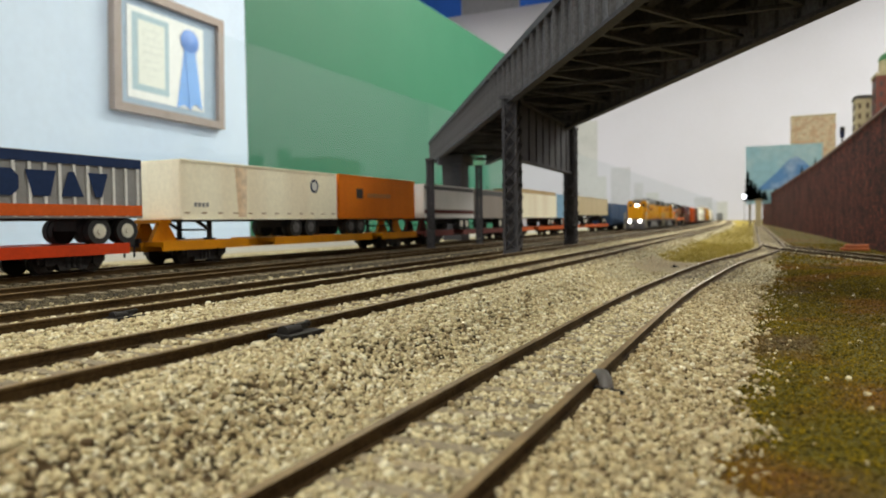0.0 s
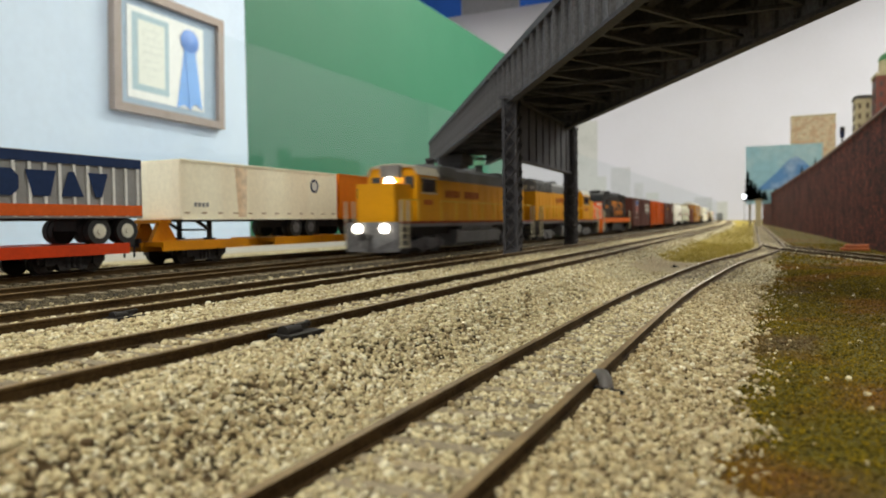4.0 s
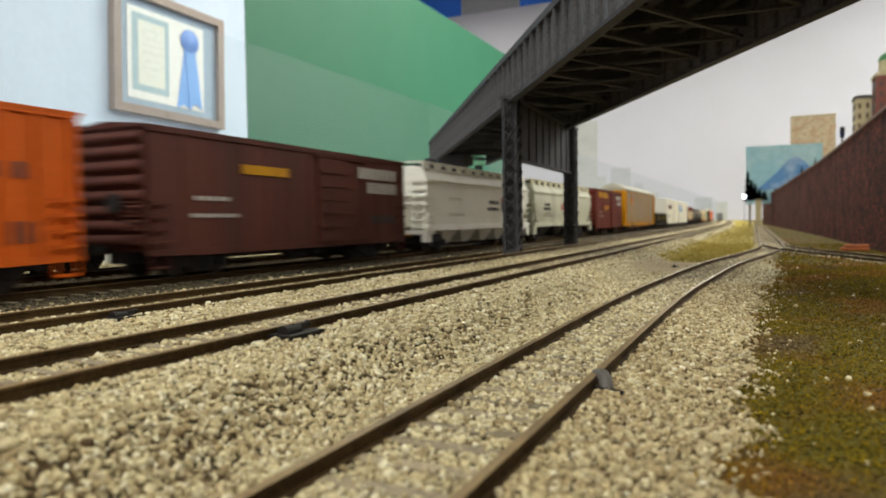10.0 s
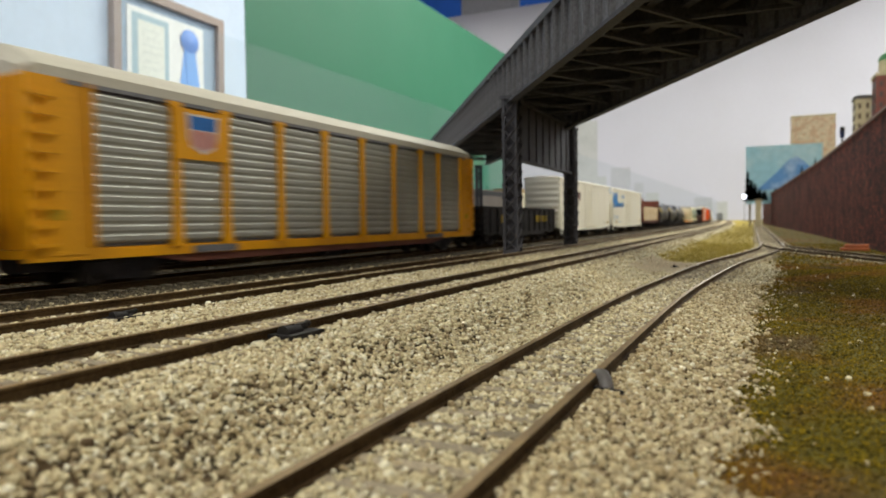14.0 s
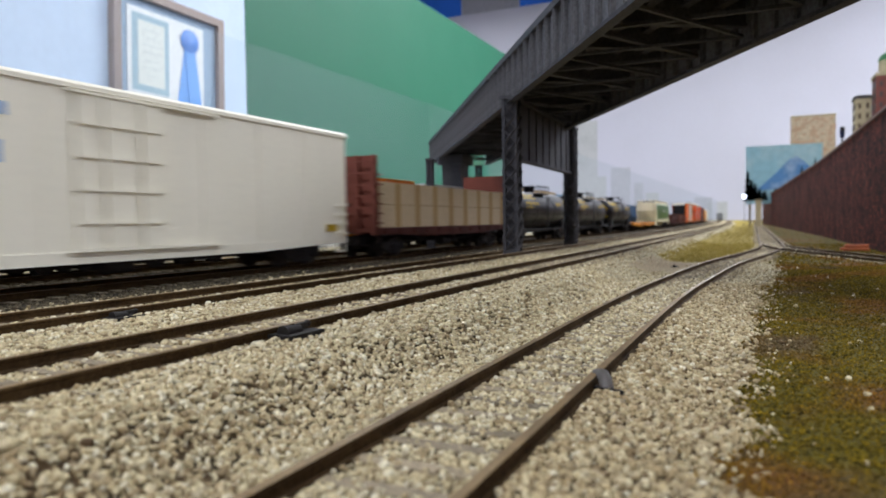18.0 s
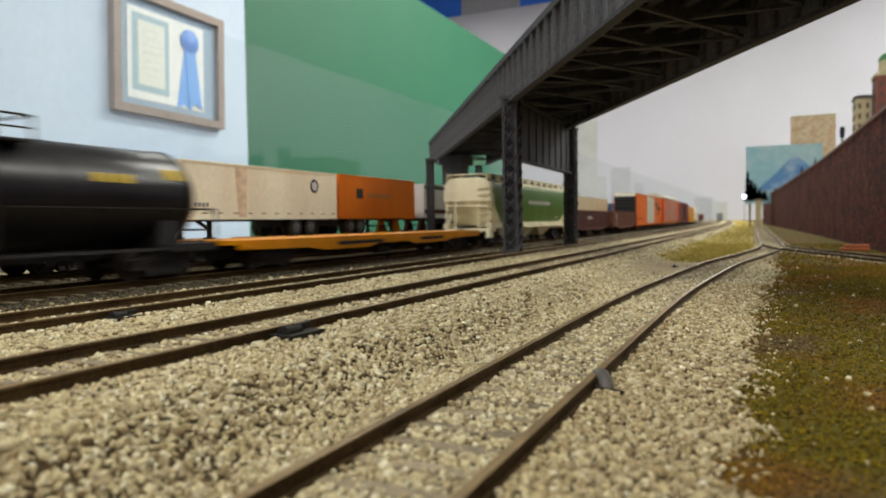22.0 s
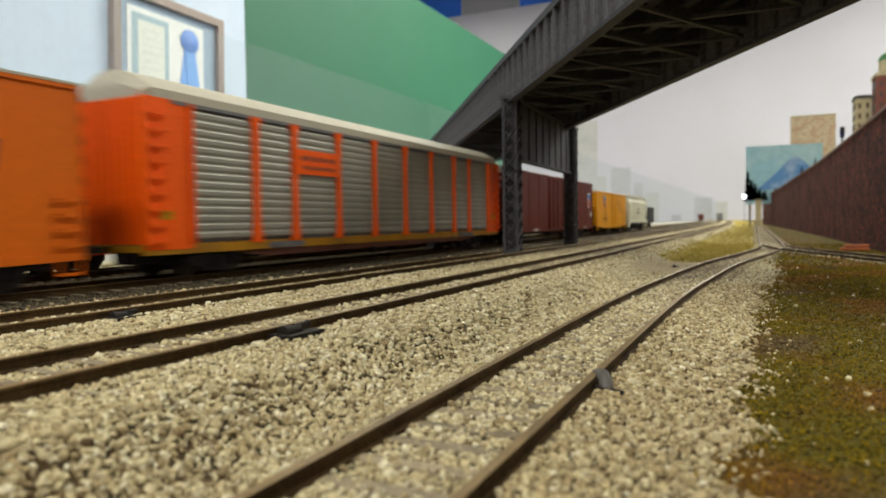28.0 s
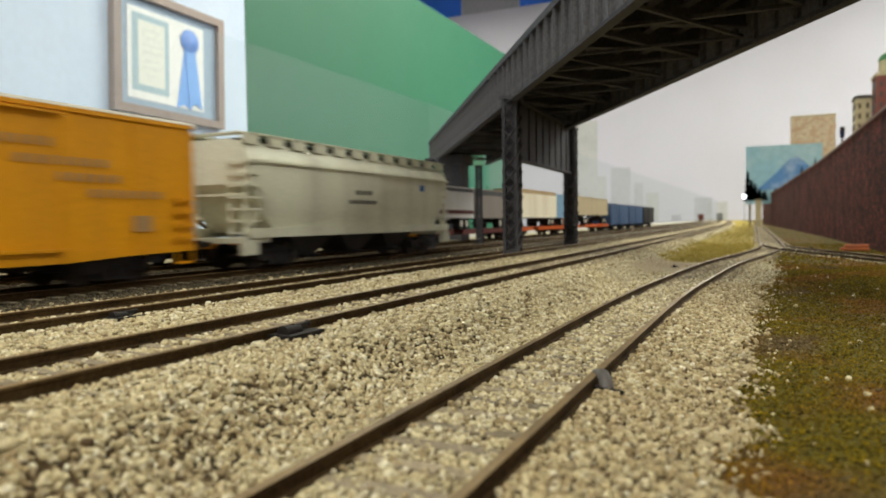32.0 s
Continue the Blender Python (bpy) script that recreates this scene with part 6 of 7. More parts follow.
def flatcar(q0, q1, label, body=None, moving=True):
    m = body or M_TTX
    t, L = car("flatcar", label, "flatcar", q0, q1, moving)
    bm = B()
    box(bm, -W + 0.4, W - 0.4, -L + 1, L - 1, 10.4, 12.2)
    part("deck", bm, m, t)
    for s in (-1, 1):
        bm = B()
        plate(bm, [(-L + 1, 12), (-L + 1, 8.6), (-L + 44, 8.0), (-L + 58, 6.4), (-L + 96, 6.4), (-L + 104, 8.0), (L - 104, 8.0), (L - 96, 6.4), (L - 58, 6.4), (L - 44, 8.0), (L - 1, 8.6), (L - 1, 12)] if L > 105 else
              [(-L + 1, 12), (-L + 1, 8.6), (-L + 40, 8.0), (-L + 52, 6.2), (L - 52, 6.2), (L - 40, 8.0), (L - 1, 8.6), (L - 1, 12)], s * (W - 0.5) - 0.7, s * (W - 0.5) + 0.7)
        part("side_sill", bm, m, t)
    for a, b in ((-0.45, -0.1), (0.25, 0.5)):
        bm = B()
        box(bm, W - 0.4, W + 0.35, L * a, L * b, 8.2, 9.9)
        part("tool_recess", bm, M_TRUCK, t)
    rungs(t, -L + 2, -L + 8, [9.4], W - 0.2, m)
    underframe(t, L - 4, 4.5, 7)
    truck(t, -L + 28)
    truck(t, L - 28)
    couplers(t, L)
    return t, L


def handrails(parent, L, x, z0, y0, y1, n, material, h=12.5):
    for k in range(n):
        y = y0 + (y1 - y0) * k / (n - 1)
        bm = B()
        bar(bm, (x, y, z0), (x, y, z0 + h), 0.5)
        part("stanchion", bm, material, parent)
    bm = B()
    bar(bm, (x, y0, z0 + h), (x, y1, z0 + h), 0.6)
    part("handrail", bm, material, parent)


def diesel(q0, q1, label, hood, roof, sill, trucks, rev=False, lit=False, black=False, flared=True, porch=7, nose_len=20, cab_len=28):
    """A six-axle road switcher: short nose, cab, long hood; rev puts the cab at the rear."""
    t, L = car("diesel_locomotive", label, "locomotive", q0, q1)
    f = 1 if not rev else -1
    deck = 18.6

    def span(a, b):
        return sorted((f * a, f * b))
    bm = B()
    box(bm, -W + 0.6, W - 0.6, -L + 4, L - 4, 15.6, deck)
    part("walkway", bm, sill, t)
    for s in (-1, 1):
        bm = B()
        box(bm, s * (W - 0.5) - 0.35, s * (W - 0.5) + 0.35, -L + 3.5, L - 3.5, 14.6 if black else 17.6, 20.6 if black else 18.9)
        part("sill_stripe", bm, M_SILLORG if black else M_WORD, t, "coloured stripe along the frame")
    nose0, nose1, cab1 = -L + porch, -L + porch + nose_len, -L + porch + nose_len + cab_len
    hood1 = L - 12
    hw = 11.2
    split = 44.8
    y0, y1 = span(cab1, hood1)
    bm = B()
    box(bm, -hw, hw, y0, y1, deck, split)
    round_edges(bm, 0.5, 1)
    lower = part("long_hood", bm, hood, t)
    bm = B()
    extrude(bm, [(-hw, split), (hw, split), (hw, 51.8), (hw - 2.2, 54.2), (-hw + 2.2, 54.2), (-hw, 51.8)], y0 + 0.05, y1 - 0.05)
    upper = part("hood_top", bm, roof, t, "grey upper hood and roof" if not black else "black upper hood and roof")
    # access doors along the hood
    n = 14
    for k in range(n):
        a = cab1 + (hood1 - cab1) * (k + 0.08) / n
        b = cab1 + (hood1 - cab1) * (k + 0.92) / n
        a, b = span(a, b)
        bm = B()
        box(bm, hw - 0.2, hw + 0.35, a, b, deck + 1.5, split - 2)
        part("hood_door", bm, hood, lower)
    # flared radiator at the far end of the hood
    a, b = span(hood1 - 52, hood1 - 1)
    if flared:
        bm = B()
        extrude(bm, [(-hw, 44.5), (hw, 44.5), (hw + 2.0, 53.4), (hw + 1.8, 54.6), (-hw - 1.8, 54.6), (-hw - 2.0, 53.4)], a, b)
        rad = part("radiator", bm, roof, t)
    else:
        bm = B()
        box(bm, -hw - 0.5, hw + 0.5, a, b, 46.4, 53.4)
        rad = part("radiator", bm, roof, t)
    for k in range(9):
        y = a + (b - a) * (k + 0.5) / 9
        bm = B()
        bar(bm, (hw + 0.8 if flared else hw + 0.7, y, 44.2), (hw + 2.1 if flared else hw + 0.7, y, 52.4), 0.5)
        part("radiator_slat", bm, M_TRUCK, rad)
    for k in range(3):
        y = f * (hood1 - 12 - k * 14)
        bm = B()
        cyl(bm, (0, y, 54), (0, y, 56.2), 6.2, 20)
        cyl(bm, (0, y, 56.2), (0, y, 56.6), 5.2, 20)
        part("roof_fan", bm, roof, t, smooth=True)
    a, b = span(hood1 - 92, hood1 - 78)
    bm = B()
    box(bm, -5, 5, a, b, 54, 57.4)
    round_edges(bm, 0.5, 1)
    part("exhaust_housing", bm, roof, t)
    a, b = span(cab1 + 6, cab1 + 34)
    bm = B()
    box(bm, -hw - 2.4, hw + 2.4, a, b, 47.4, 53)
    round_edges(bm, 0.6, 1)
    part("blower_housing", bm, roof, t)
    if black:
        # tall rounded short hood and cab in one body
        bm = B()
        e = 14.6
        pts = [(nose0, deck), (nose0, 40.5), (nose0 + 2, 44), (nose0 + 6, 48.2), (nose0 + 12, 51.8), (nose0 + 20, 53.8), (cab1, 54), (cab1, deck)]
        plate(bm, [(f * y, z) for y, z in pts], -e, e)
        round_edges(bm, 0.8, 2, 0.9)
        cab = part("cab", bm, hood, t, smooth=True)
        bm = B()
        box(bm, e - 0.2, e + 0.2, *span(nose1 + 6, cab1 - 4), 38, 45)
        part("side_window", bm, M_GLASSDK, cab)
        for x0, x1 in ((-11, -4), (4, 11)):
            bm = B()
            v = [bm.verts.new((x, f * (nose0 + yy), zz)) for x, yy, zz in ((x0, 1.5, 44), (x1, 1.5, 44), (x1, 5.4, 48.4), (x0, 5.4, 48.4))]
            bm.faces.new(v)
            bmesh.ops.solidify(bm, geom=bm.faces[:], thickness=0.3)
            part("front_window", bm, M_GLASSDK, cab)
        bm = B()
        box(bm, -6, 6, *span(nose0 + 17, nose0 + 30), 53.6, 55.9)
        round_edges(bm, 0.8, 2)
        part("roof_air_unit", bm, roof, cab)
        for x in (-3.4, 0, 3.4):
            bm = B()
            cyl(bm, (x, f * (nose0 + 35), 55), (x, f * (nose0 + 30), 55.4), 0.7, 8, 1.5)
            part("horn", bm, M_TRUCK, cab, smooth=True)
        for x0, x1 in ((-13.2, -8.0), (8.0, 13.2)):
            bm = B()
            box(bm, x0, x1, *span(nose0 - 1.2, nose0 + 0.6), 36.6, 39.2)
            part("number_board", bm, M_HUB, cab, "pale number board on the nose")
        letters(cab, *span(nose0 + 18, nose0 + 35), 33.6, 36.8, 4, M_GOLD, e, name="number_bars")
        patch(cab, [(f * (nose0 + 23), 24), (f * (nose0 + 27), 24), (f * (nose0 + 27), 27), (f * (nose0 + 23), 27)], M_LETW, e, "data_plate")
    else:
        # cab
        a, b = span(nose1, cab1)
        bm = B()
        extrude(bm, [(-W + 1.6, deck), (W - 1.6, deck), (W - 1.6, 46), (W - 4.0, 50.6), (-W + 4.0, 50.6), (-W + 1.6, 46)], a, b)
        cab = part("cab", bm, hood, t)
        bm = B()
        extrude(bm, [(-W + 1.0, 45.8), (-W + 3.6, 51), (-6, 52.6), (6, 52.6), (W - 3.6, 51), (W - 1.0, 45.8), (W - 1.8, 45.8), (W - 4.0, 50.2), (-W + 4.0, 50.2), (-W + 1.8, 45.8)], a - 1, b + 1)
        # grey roof coloured pale for the light falling on its top
        part("cab_roof", bm, M_ROOF if not black else roof, t)
        bm = B()
        c, d = span(nose1 + 5, cab1 - 4)
        box(bm, W - 1.7, W - 1.3, c, d, 36, 43.6)
        part("side_window", bm, M_GLASSDK, cab)
        bm = B()
        box(bm, W - 1.6, W - 1.1, c - 0.6, d + 0.6, 43.8, 44.6)
        box(bm, W - 1.6, W - 1.1, c - 0.6, d + 0.6, 35.0, 35.8)
        part("window_frame", bm, M_HAND if not black else hood, cab)
        for x0, x1 in ((-14, -8), (8, 14)):
            bm = B()
            c, d = span(nose1 - 0.4, nose1 + 0.2)
            box(bm, x0, x1, c, d, 38, 45)
            part("front_window", bm, M_GLASSDK, cab)
        letters(cab, *span(nose1 + 8, cab1 - 8), 28.5, 31.5, 4, M_RED if not black else M_GOLD, W - 1.6, name="number_bars")
        # short nose
        a, b = span(nose0, nose1 + 1)
        bm = B()
        box(bm, -hw - (4.4 if black else 1), hw + (4.4 if black else 1), a, b, deck, 40.2)
        round_edges(bm, 1.0, 2)
        nose = part("short_nose", bm, hood, t)
        bm = B()
        box(bm, -6.5, 6.5, *span(nose1 - 3, nose1 + 2), 44.6, 51.6)
        part("number_board_housing", bm, roof, cab)
    # pilots, steps, plow
    for s in (-1, 1):
        front = s == -f
        y = s * (L - 3)
        bm = B()
        box(bm, -W + 1, W - 1, *sorted((y - s * 1.2, y)), 5.6, deck)
        pil = part("pilot", bm, (M_SILLORG if black and front else (M_TRUCKGREY if not black else M_BLACKP)), t)
        for sx in (-1, 1):
            for k in range(4):
                bm = B()
                ys = sorted((y - s * 1.4, y - s * 9))
                box(bm, *sorted((sx * (W - 5), sx * (W - 0.2))), ys[0], ys[1], 4.4 + k * 3.8, 5.1 + k * 3.8)
                part("step", bm, M_HAND, pil)
            bm = B()
            for yy in (y - s * 1.2, y - s * 9.2):
                bar(bm, (sx * (W - 0.4), yy, 4), (sx * (W - 0.4), yy, deck + 12), 0.9)
            part("step_rail", bm, M_HAND, pil)
        if front:
            bm = B()
            v = [bm.verts.new(p) for p in ((-W + 1, y + s * 0.4, 2.0), (0, y + s * 6.0, 2.0), (W - 1, y + s * 0.4, 2.0), (W - 2, y + s * 0.4, 9.6), (0, y + s * 2.6, 10.2), (-W + 2, y + s * 0.4, 9.6))]
            bm.faces.new((v[0], v[1], v[4], v[5]))
            bm.faces.new((v[1], v[2], v[3], v[4]))
            bmesh.ops.solidify(bm, geom=bm.faces[:], thickness=0.8)
            part("snow_plow", bm, M_SILLORG if black else M_TRUCKGREY, t)
        for x in (-9, -5, 5, 9):
            bm = B()
            bar(bm, (x, y + s * 0.6, 9), (x, y + s * 1.4, 4.5), 0.8)
            part("air_hose", bm, M_COUPLER, pil)
    # end of the long hood
    a, b = span(hood1 - 0.1, hood1 + 0.4)
    bm = B()
    box(bm, -3.5, 3.5, a, b, 46.5, 50.5)
    part("headlight_housing", bm, M_HAND if not black else roof, upper)
    for x in (-8.5, 8.5):
        bm = B()
        box(bm, x - 1.8, x + 1.8, a, b, 46.6, 49.4)
        part("number_board", bm, M_LETW, upper)
    # fuel tank, air tank, trucks
    bm = B()
    extrude(bm, [(-15.5, 4.4), (-13, 2.6), (13, 2.6), (15.5, 4.4), (16.2, 11.5), (14, 13.4), (-14, 13.4), (-16.2, 11.5)], -31 if black else -40, 31 if black else 40)
    part("fuel_tank", bm, trucks if black else M_FUEL, t)
    bm = B()
    box(bm, -10, 10, -L + 5, L - 5, 10.5, 15.8)
    part("frame_beam", bm, M_TRUCK, t)
    bm = B()
    cyl(bm, (15.0, -33, 14.4), (15.0, 22, 14.4), 1.8, 12)
    part("air_tank", bm, trucks if black else M_LGREY, t, smooth=True)
    for yc in (-L + 46, L - 46):
        truck(t, yc, 3, 19.6, trucks)
        bm = B()
        box(bm, -9, 9, yc - 26, yc + 26, 9.6, 15.6)
        part("truck_bolster", bm, M_TRUCK, t)
    handrails(t, L, W - 0.8, deck, *span(cab1 + 2, L - 10), 9, M_RAILYEL if not black else hood)
    handrails(t, L, W - 0.8, deck, *span(-L + 8, nose1 - 1), 3, M_RAILYEL if not black else hood)
    couplers(t, L)
    if lit:
        y = f * (nose0 + 0.3)
        for x, z, r, yy in ((0, 41.5, 3.2, f * (nose1 - 3.4)), (-8.5, 15, 2.6, f * (-L + 1.7)), (8.5, 15, 2.6, f * (-L + 1.7))):
            bm = B()
            cyl(bm, (x, yy, z), (x, yy - f * 0.7, z), r, 14)
            part("headlight", bm, M_LIT, t, "glowing warm white headlight")
    return t, L, (hw, cab1, hood1, f, deck, nose0, nose1)


def word_on_hood(t, info, L, a, b, z0, z1, n, material, x=None):
    hw, cab1, hood1, f = info[:4]
    letters(t, a, b, z0, z1, n, material, (x or hw) + 0.36)


# --- the consist, from the head end
loco, L, info = diesel(1211, 1459, "yellow and grey diesel locomotive with lit headlights leading the train", M_YEL, M_LGREY, M_LGREY, M_TRUCKGREY, lit=True)
word_on_hood(loco, info, L, -48, -24, 33.8, 38.6, 5, M_WORD)
word_on_hood(loco, info, L, -17, 10, 33.8, 38.6, 7, M_WORD)
loco, L, info = diesel(1468, 1719, "yellow and grey diesel locomotive running long hood first", M_YEL, M_LGREY, M_LGREY, M_TRUCKGREY, rev=True, flared=False, porch=8, nose_len=38, cab_len=33)
word_on_hood(loco, info, L, -46, -15, 35.6, 40.6, 5, M_WORD)
word_on_hood(loco, info, L, -7, 28, 35.6, 40.6, 7, M_WORD)
loco, L, info = diesel(1738, 1944, "black diesel locomotive with orange striped nose and orange sill", M_BLACKP, M_BLACKP, M_SILLORG, M_TRUCK, black=True, flared=False, porch=16, nose_len=14, cab_len=28)
word_on_hood(loco, info, L, -13, 9, 38.6, 44, 3, M_GOLD)
patch(loco, [(9, 35), (12, 42), (20, 44), (26, 42), (24, 37), (16, 34)], M_GOLD, info[0] + 0.36, "swash")
patch(loco, [(37, 43.5), (65, 41.5), (65, 34.5), (60, 34.5), (57, 39), (41, 40.6)], M_GOLD, info[0] + 0.36, "swash")
patch(loco, [(-17, 37.6), (62, 32.8), (62, 33.8), (-17, 38.8)], M_GOLD, info[0] + 0.5, "swash")
word_on_hood(loco, info, L, 6, 18, 24.5, 33.4, 1, M_GOLD)
word_on_hood(loco, info, L, 19, 70, 24.8, 31.5, 6, M_GOLD)


def nose_stripes(t, L, y, x0, x1, z0, z1):
    """Slanting cream and orange warning stripes on a flat nose."""
    bm = B()
    box(bm, x0, x1, y - 0.4, y, z0, z1)
    part("nose_panel", bm, M_RACKORG, t)
    n = 5
    step = (z1 - z0) / n
    for k in range(n + 2):
        for s in (-1, 1):
            bm = B()
            drop = 2.2 * step
            z = z0 + step * (k + 0.3)
            pts = [(0, min(z, z1)), (0, min(z + 0.26 * step, z1)), (s * x1, min(max(z + 0.26 * step - drop, z0), z1)), (s * x1, min(max(z - drop, z0), z1))]
            if abs(pts[0][1] - pts[1][1]) < 0.1 and abs(pts[2][1] - pts[3][1]) < 0.1:
                bm.free()
                continue
            v = [bm.verts.new((x, y - 0.6, zz)) for x, zz in pts]
            bm.faces.new(v)
            bmesh.ops.remove_doubles(bm, verts=bm.verts, dist=0.01)
            bmesh.ops.solidify(bm, geom=bm.faces[:], thickness=0.2)
            part("nose_stripe", bm, M_HUB, t)


nose_stripes(loco, L, -L + 15.8, -14, 14, 19, 40.4)

c, L = boxcar(1962, 2147, "weathered brown boxcar with shield emblem and white lettering", M_BROWN, door=(4, 34), door_bars=15, top=51.5, bottom=7.5)
shield(c, -L + 40, 37.5, 10.5, 11)
letters(c, L - 55, L - 37, 37.8, 44.2, 3, M_LETW, gap=0.12, slant=-0.8)
letters(c, L - 33, L - 18, 37.6, 42.4, 4, M_LETW, gap=0.14)
letters(c, L - 58, L - 21, 31.0, 36.4, 8, M_LETW, gap=0.12)
letters(c, L - 17, L - 9, 31.0, 36.8, 2, M_LETW, gap=0.2)
letters(c, L - 52, L - 8, 28.3, 29.3, 1, M_LETW, gap=0)
letters(c, -L + 22, -L + 52, 20, 21.4, 8, M_LETW)
patch(c, [(L - 24, 17.5), (L - 13, 17.5), (L - 13, 24.5), (L - 24, 24.5)], M_LETD, name="data_panel")
letters(c, L - 23, L - 14, 20.6, 21.2, 1, M_LETW, W + 0.14, gap=0)
c, L = boxcar(2162, 2348, "faded orange boxcar with black ends and ribbed sides", M_ORG, end=M_ENDGREY, ribbed=True, ribs=18, door=(14, 30), door_bars=5, top=51.5, bottom=7.8)
letters(c, -L + 28, -L + 68, 30.5, 33.5, 5, M_LETD, gap=0.78)
letters(c, L - 44, L - 34, 38, 39.5, 3, M_LETD)
letters(c, L - 40, L - 14, 31.5, 36, 4, M_LETD, gap=0.6)
letters(c, L - 22, L - 12, 14, 20, 3, M_LETD, gap=0.6)
c, L = boxcar(2369, 2546, "dark brown boxcar with yellow panel and white lettering", M_BROWN, door=(18, 24), door_bars=5, top=51.5, bottom=7.8)
patch(c, [(-L + 46, 37.6), (-L + 74, 37.6), (-L + 74, 41.2), (-L + 46, 41.2)], M_PANELGOLD, name="yellow_panel")
letters(c, L - 48, L - 10, 40, 45.5, 8, M_LETW, gap=0.28)
letters(c, L - 40, L - 10, 33, 38.5, 7, M_LETW, gap=0.28)
letters(c, -L + 22, -L + 40, 27, 28.6, 5, M_LETW)
letters(c, -L + 20, -L + 44, 21, 22.4, 8, M_LETW)
letters(c, L - 36, L - 12, 18, 22, 4, M_LETD)
c, L = covered_hopper(2569, 2766, "bright white covered hopper with black and red lettering", M_WHITE, bays=4)
letters(c, 6, 26, 30.5, 33, 4, M_LETD, W + 0.4)
letters(c, 2, 26, 25.8, 28.2, 5, M_LETD, W + 0.4)
patch(c, [(30, 26), (44, 26), (44, 34), (30, 34)], M_LETD, W + 0.45, "logo_block")
patch(c, [(30, 32.5), (44, 32.5), (44, 34.6), (30, 34.6)], M_LETR, W + 0.6, "logo_bar")
patch(c, [(50, 31.5), (66, 31.5), (66, 34), (50, 34)], M_LETD, W + 0.45, "logo_bar")
patch(c, [(50, 26), (66, 26), (66, 28), (50, 28)], M_LETR, W + 0.45, "logo_bar")
letters(c, -L + 34, -L + 56, 32, 33.5, 6, M_HGREY, W + 0.4)
letters(c, -L + 34, -L + 60, 22, 23.4, 8, M_HGREY, W + 0.4)
# grey hopper's bays coloured dark for the shade below its sill
c, L = covered_hopper(2777, 2999, "light grey covered hopper with red script lettering", M_HGREY, lower=M_ENDGREY, bays=3, roof=M_HCREAM)
letters(c, -20, -13, 28.2, 33.6, 1, M_LETR, W + 0.4, gap=0.1, slant=1.0)
letters(c, -12, -8, 28.2, 31.6, 2, M_LETR, W + 0.4, gap=0.2, slant=0.8)
letters(c, -6, 1, 28.2, 34.0, 1, M_LETR, W + 0.4, gap=0.1, slant=1.0)
letters(c, 2, 34, 28.4, 31.8, 6, M_LETR, W + 0.4, gap=0.2, slant=0.8)
patch(c, [(-5, 34.8), (3, 34.8), (2, 38.4), (-3, 38.4)], M_LETD, W + 0.4, "logo_block")
letters(c, -9, 12, 25.6, 26.5, 8, M_LETD, W + 0.4)
letters(c, 4, 25, 23.2, 23.8, 8, M_LETD, W + 0.4)
letters(c, -76, -59, 31.5, 34, 4, M_LETD, W + 0.4, gap=0.25)
letters(c, -80, -56, 27.5, 30, 6, M_LETD, W + 0.4, gap=0.25)
letters(c, -79, -53, 24.4, 25, 9, M_ENDGREY, W + 0.4)
letters(c, -79, -51, 22.2, 22.8, 9, M_ENDGREY, W + 0.4)
c, L = boxcar(3023, 3195, "red-brown high boxcar with golden yellow panels and white lettering", M_BROWNR, door=(22, 30), door_bars=5, top=55.5, bottom=7.8)
patch(c, [(-L + 18, 45.5), (-L + 74, 45.0), (-L + 74, 51.5), (-L + 18, 52)], M_PANELGOLD, name="yellow_panel", label="worn golden yellow panel")
patch(c, [(-L + 52, 29.5), (-L + 58, 29.5), (-L + 60, 31.5), (-L + 74, 31.5), (-L + 80, 35.6), (-L + 52, 35.6)], M_PANELGOLD, name="yellow_panel")
letters(c, L - 46, L - 10, 44.5, 49.5, 8, M_LETW)
letters(c, L - 36, L - 12, 37.0, 41.5, 7, M_LETW)
letters(c, -L + 24, -L + 40, 27, 28.4, 4, M_LETW)
letters(c, -L + 20, -L + 46, 21.5, 23, 7, M_LETW)
letters(c, L - 30, L - 10, 20, 23, 4, M_LETD)
autorack(3212, 3527, "yellow autorack with silver corrugated screens and pale roof", M_YEL, M_YEL, "shield")
c, L = gondola(3543, 3730, "short black gondola with faint yellow lettering", M_BLACKP, top=29, louvred=False)
letters(c, -L + 40, -L + 74, 17, 23, 4, M_TANKYEL, W + 0.1, gap=0.5)
letters(c, L - 60, L - 24, 17, 23, 4, M_TANKYEL, W + 0.1, gap=0.5)


def reefer(q0, q1, label, body, **kw):
    return boxcar(q0, q1, label, body, ribs=9, category="refrigerator car", name="refrigerator_car", plug=True, low_sill=1.2, **kw)


c, L = reefer(3748, 3992, "cream white refrigerator car with maroon lettering", M_REEFER, top=60.5, bottom=8.6, door=(1, 34), door_bars=4, roof_ribs=False)
for z in (26, 48.5):
    patch(c, [(52, z), (58, z), (58, z + 2), (52, z + 2)], M_WHITE, name="latch_plate", proud=0.2)
patch(c, [(83, 13.2), (88, 13.2), (88, 16), (83, 16)], M_HGREY, name="data_panel")
patch(c, [(103, 13.2), (109, 13.2), (109, 16), (103, 16)], M_TANKYEL, name="data_panel")
letters(c, -L + 16, -L + 86, 39.5, 48.5, 7, M_MAROON, gap=0.26)
patch(c, [(-L + 36, 50), (-L + 43, 50), (-L + 46, 53), (-L + 39.5, 51.6), (-L + 33, 53)], M_MAROON, name="leaf_emblem")
letters(c, -L + 19, -L + 48, 22.8, 25.2, 9, M_MAROON)
letters(c, -L + 19, -L + 34, 18.4, 19.6, 5, M_MAROON)
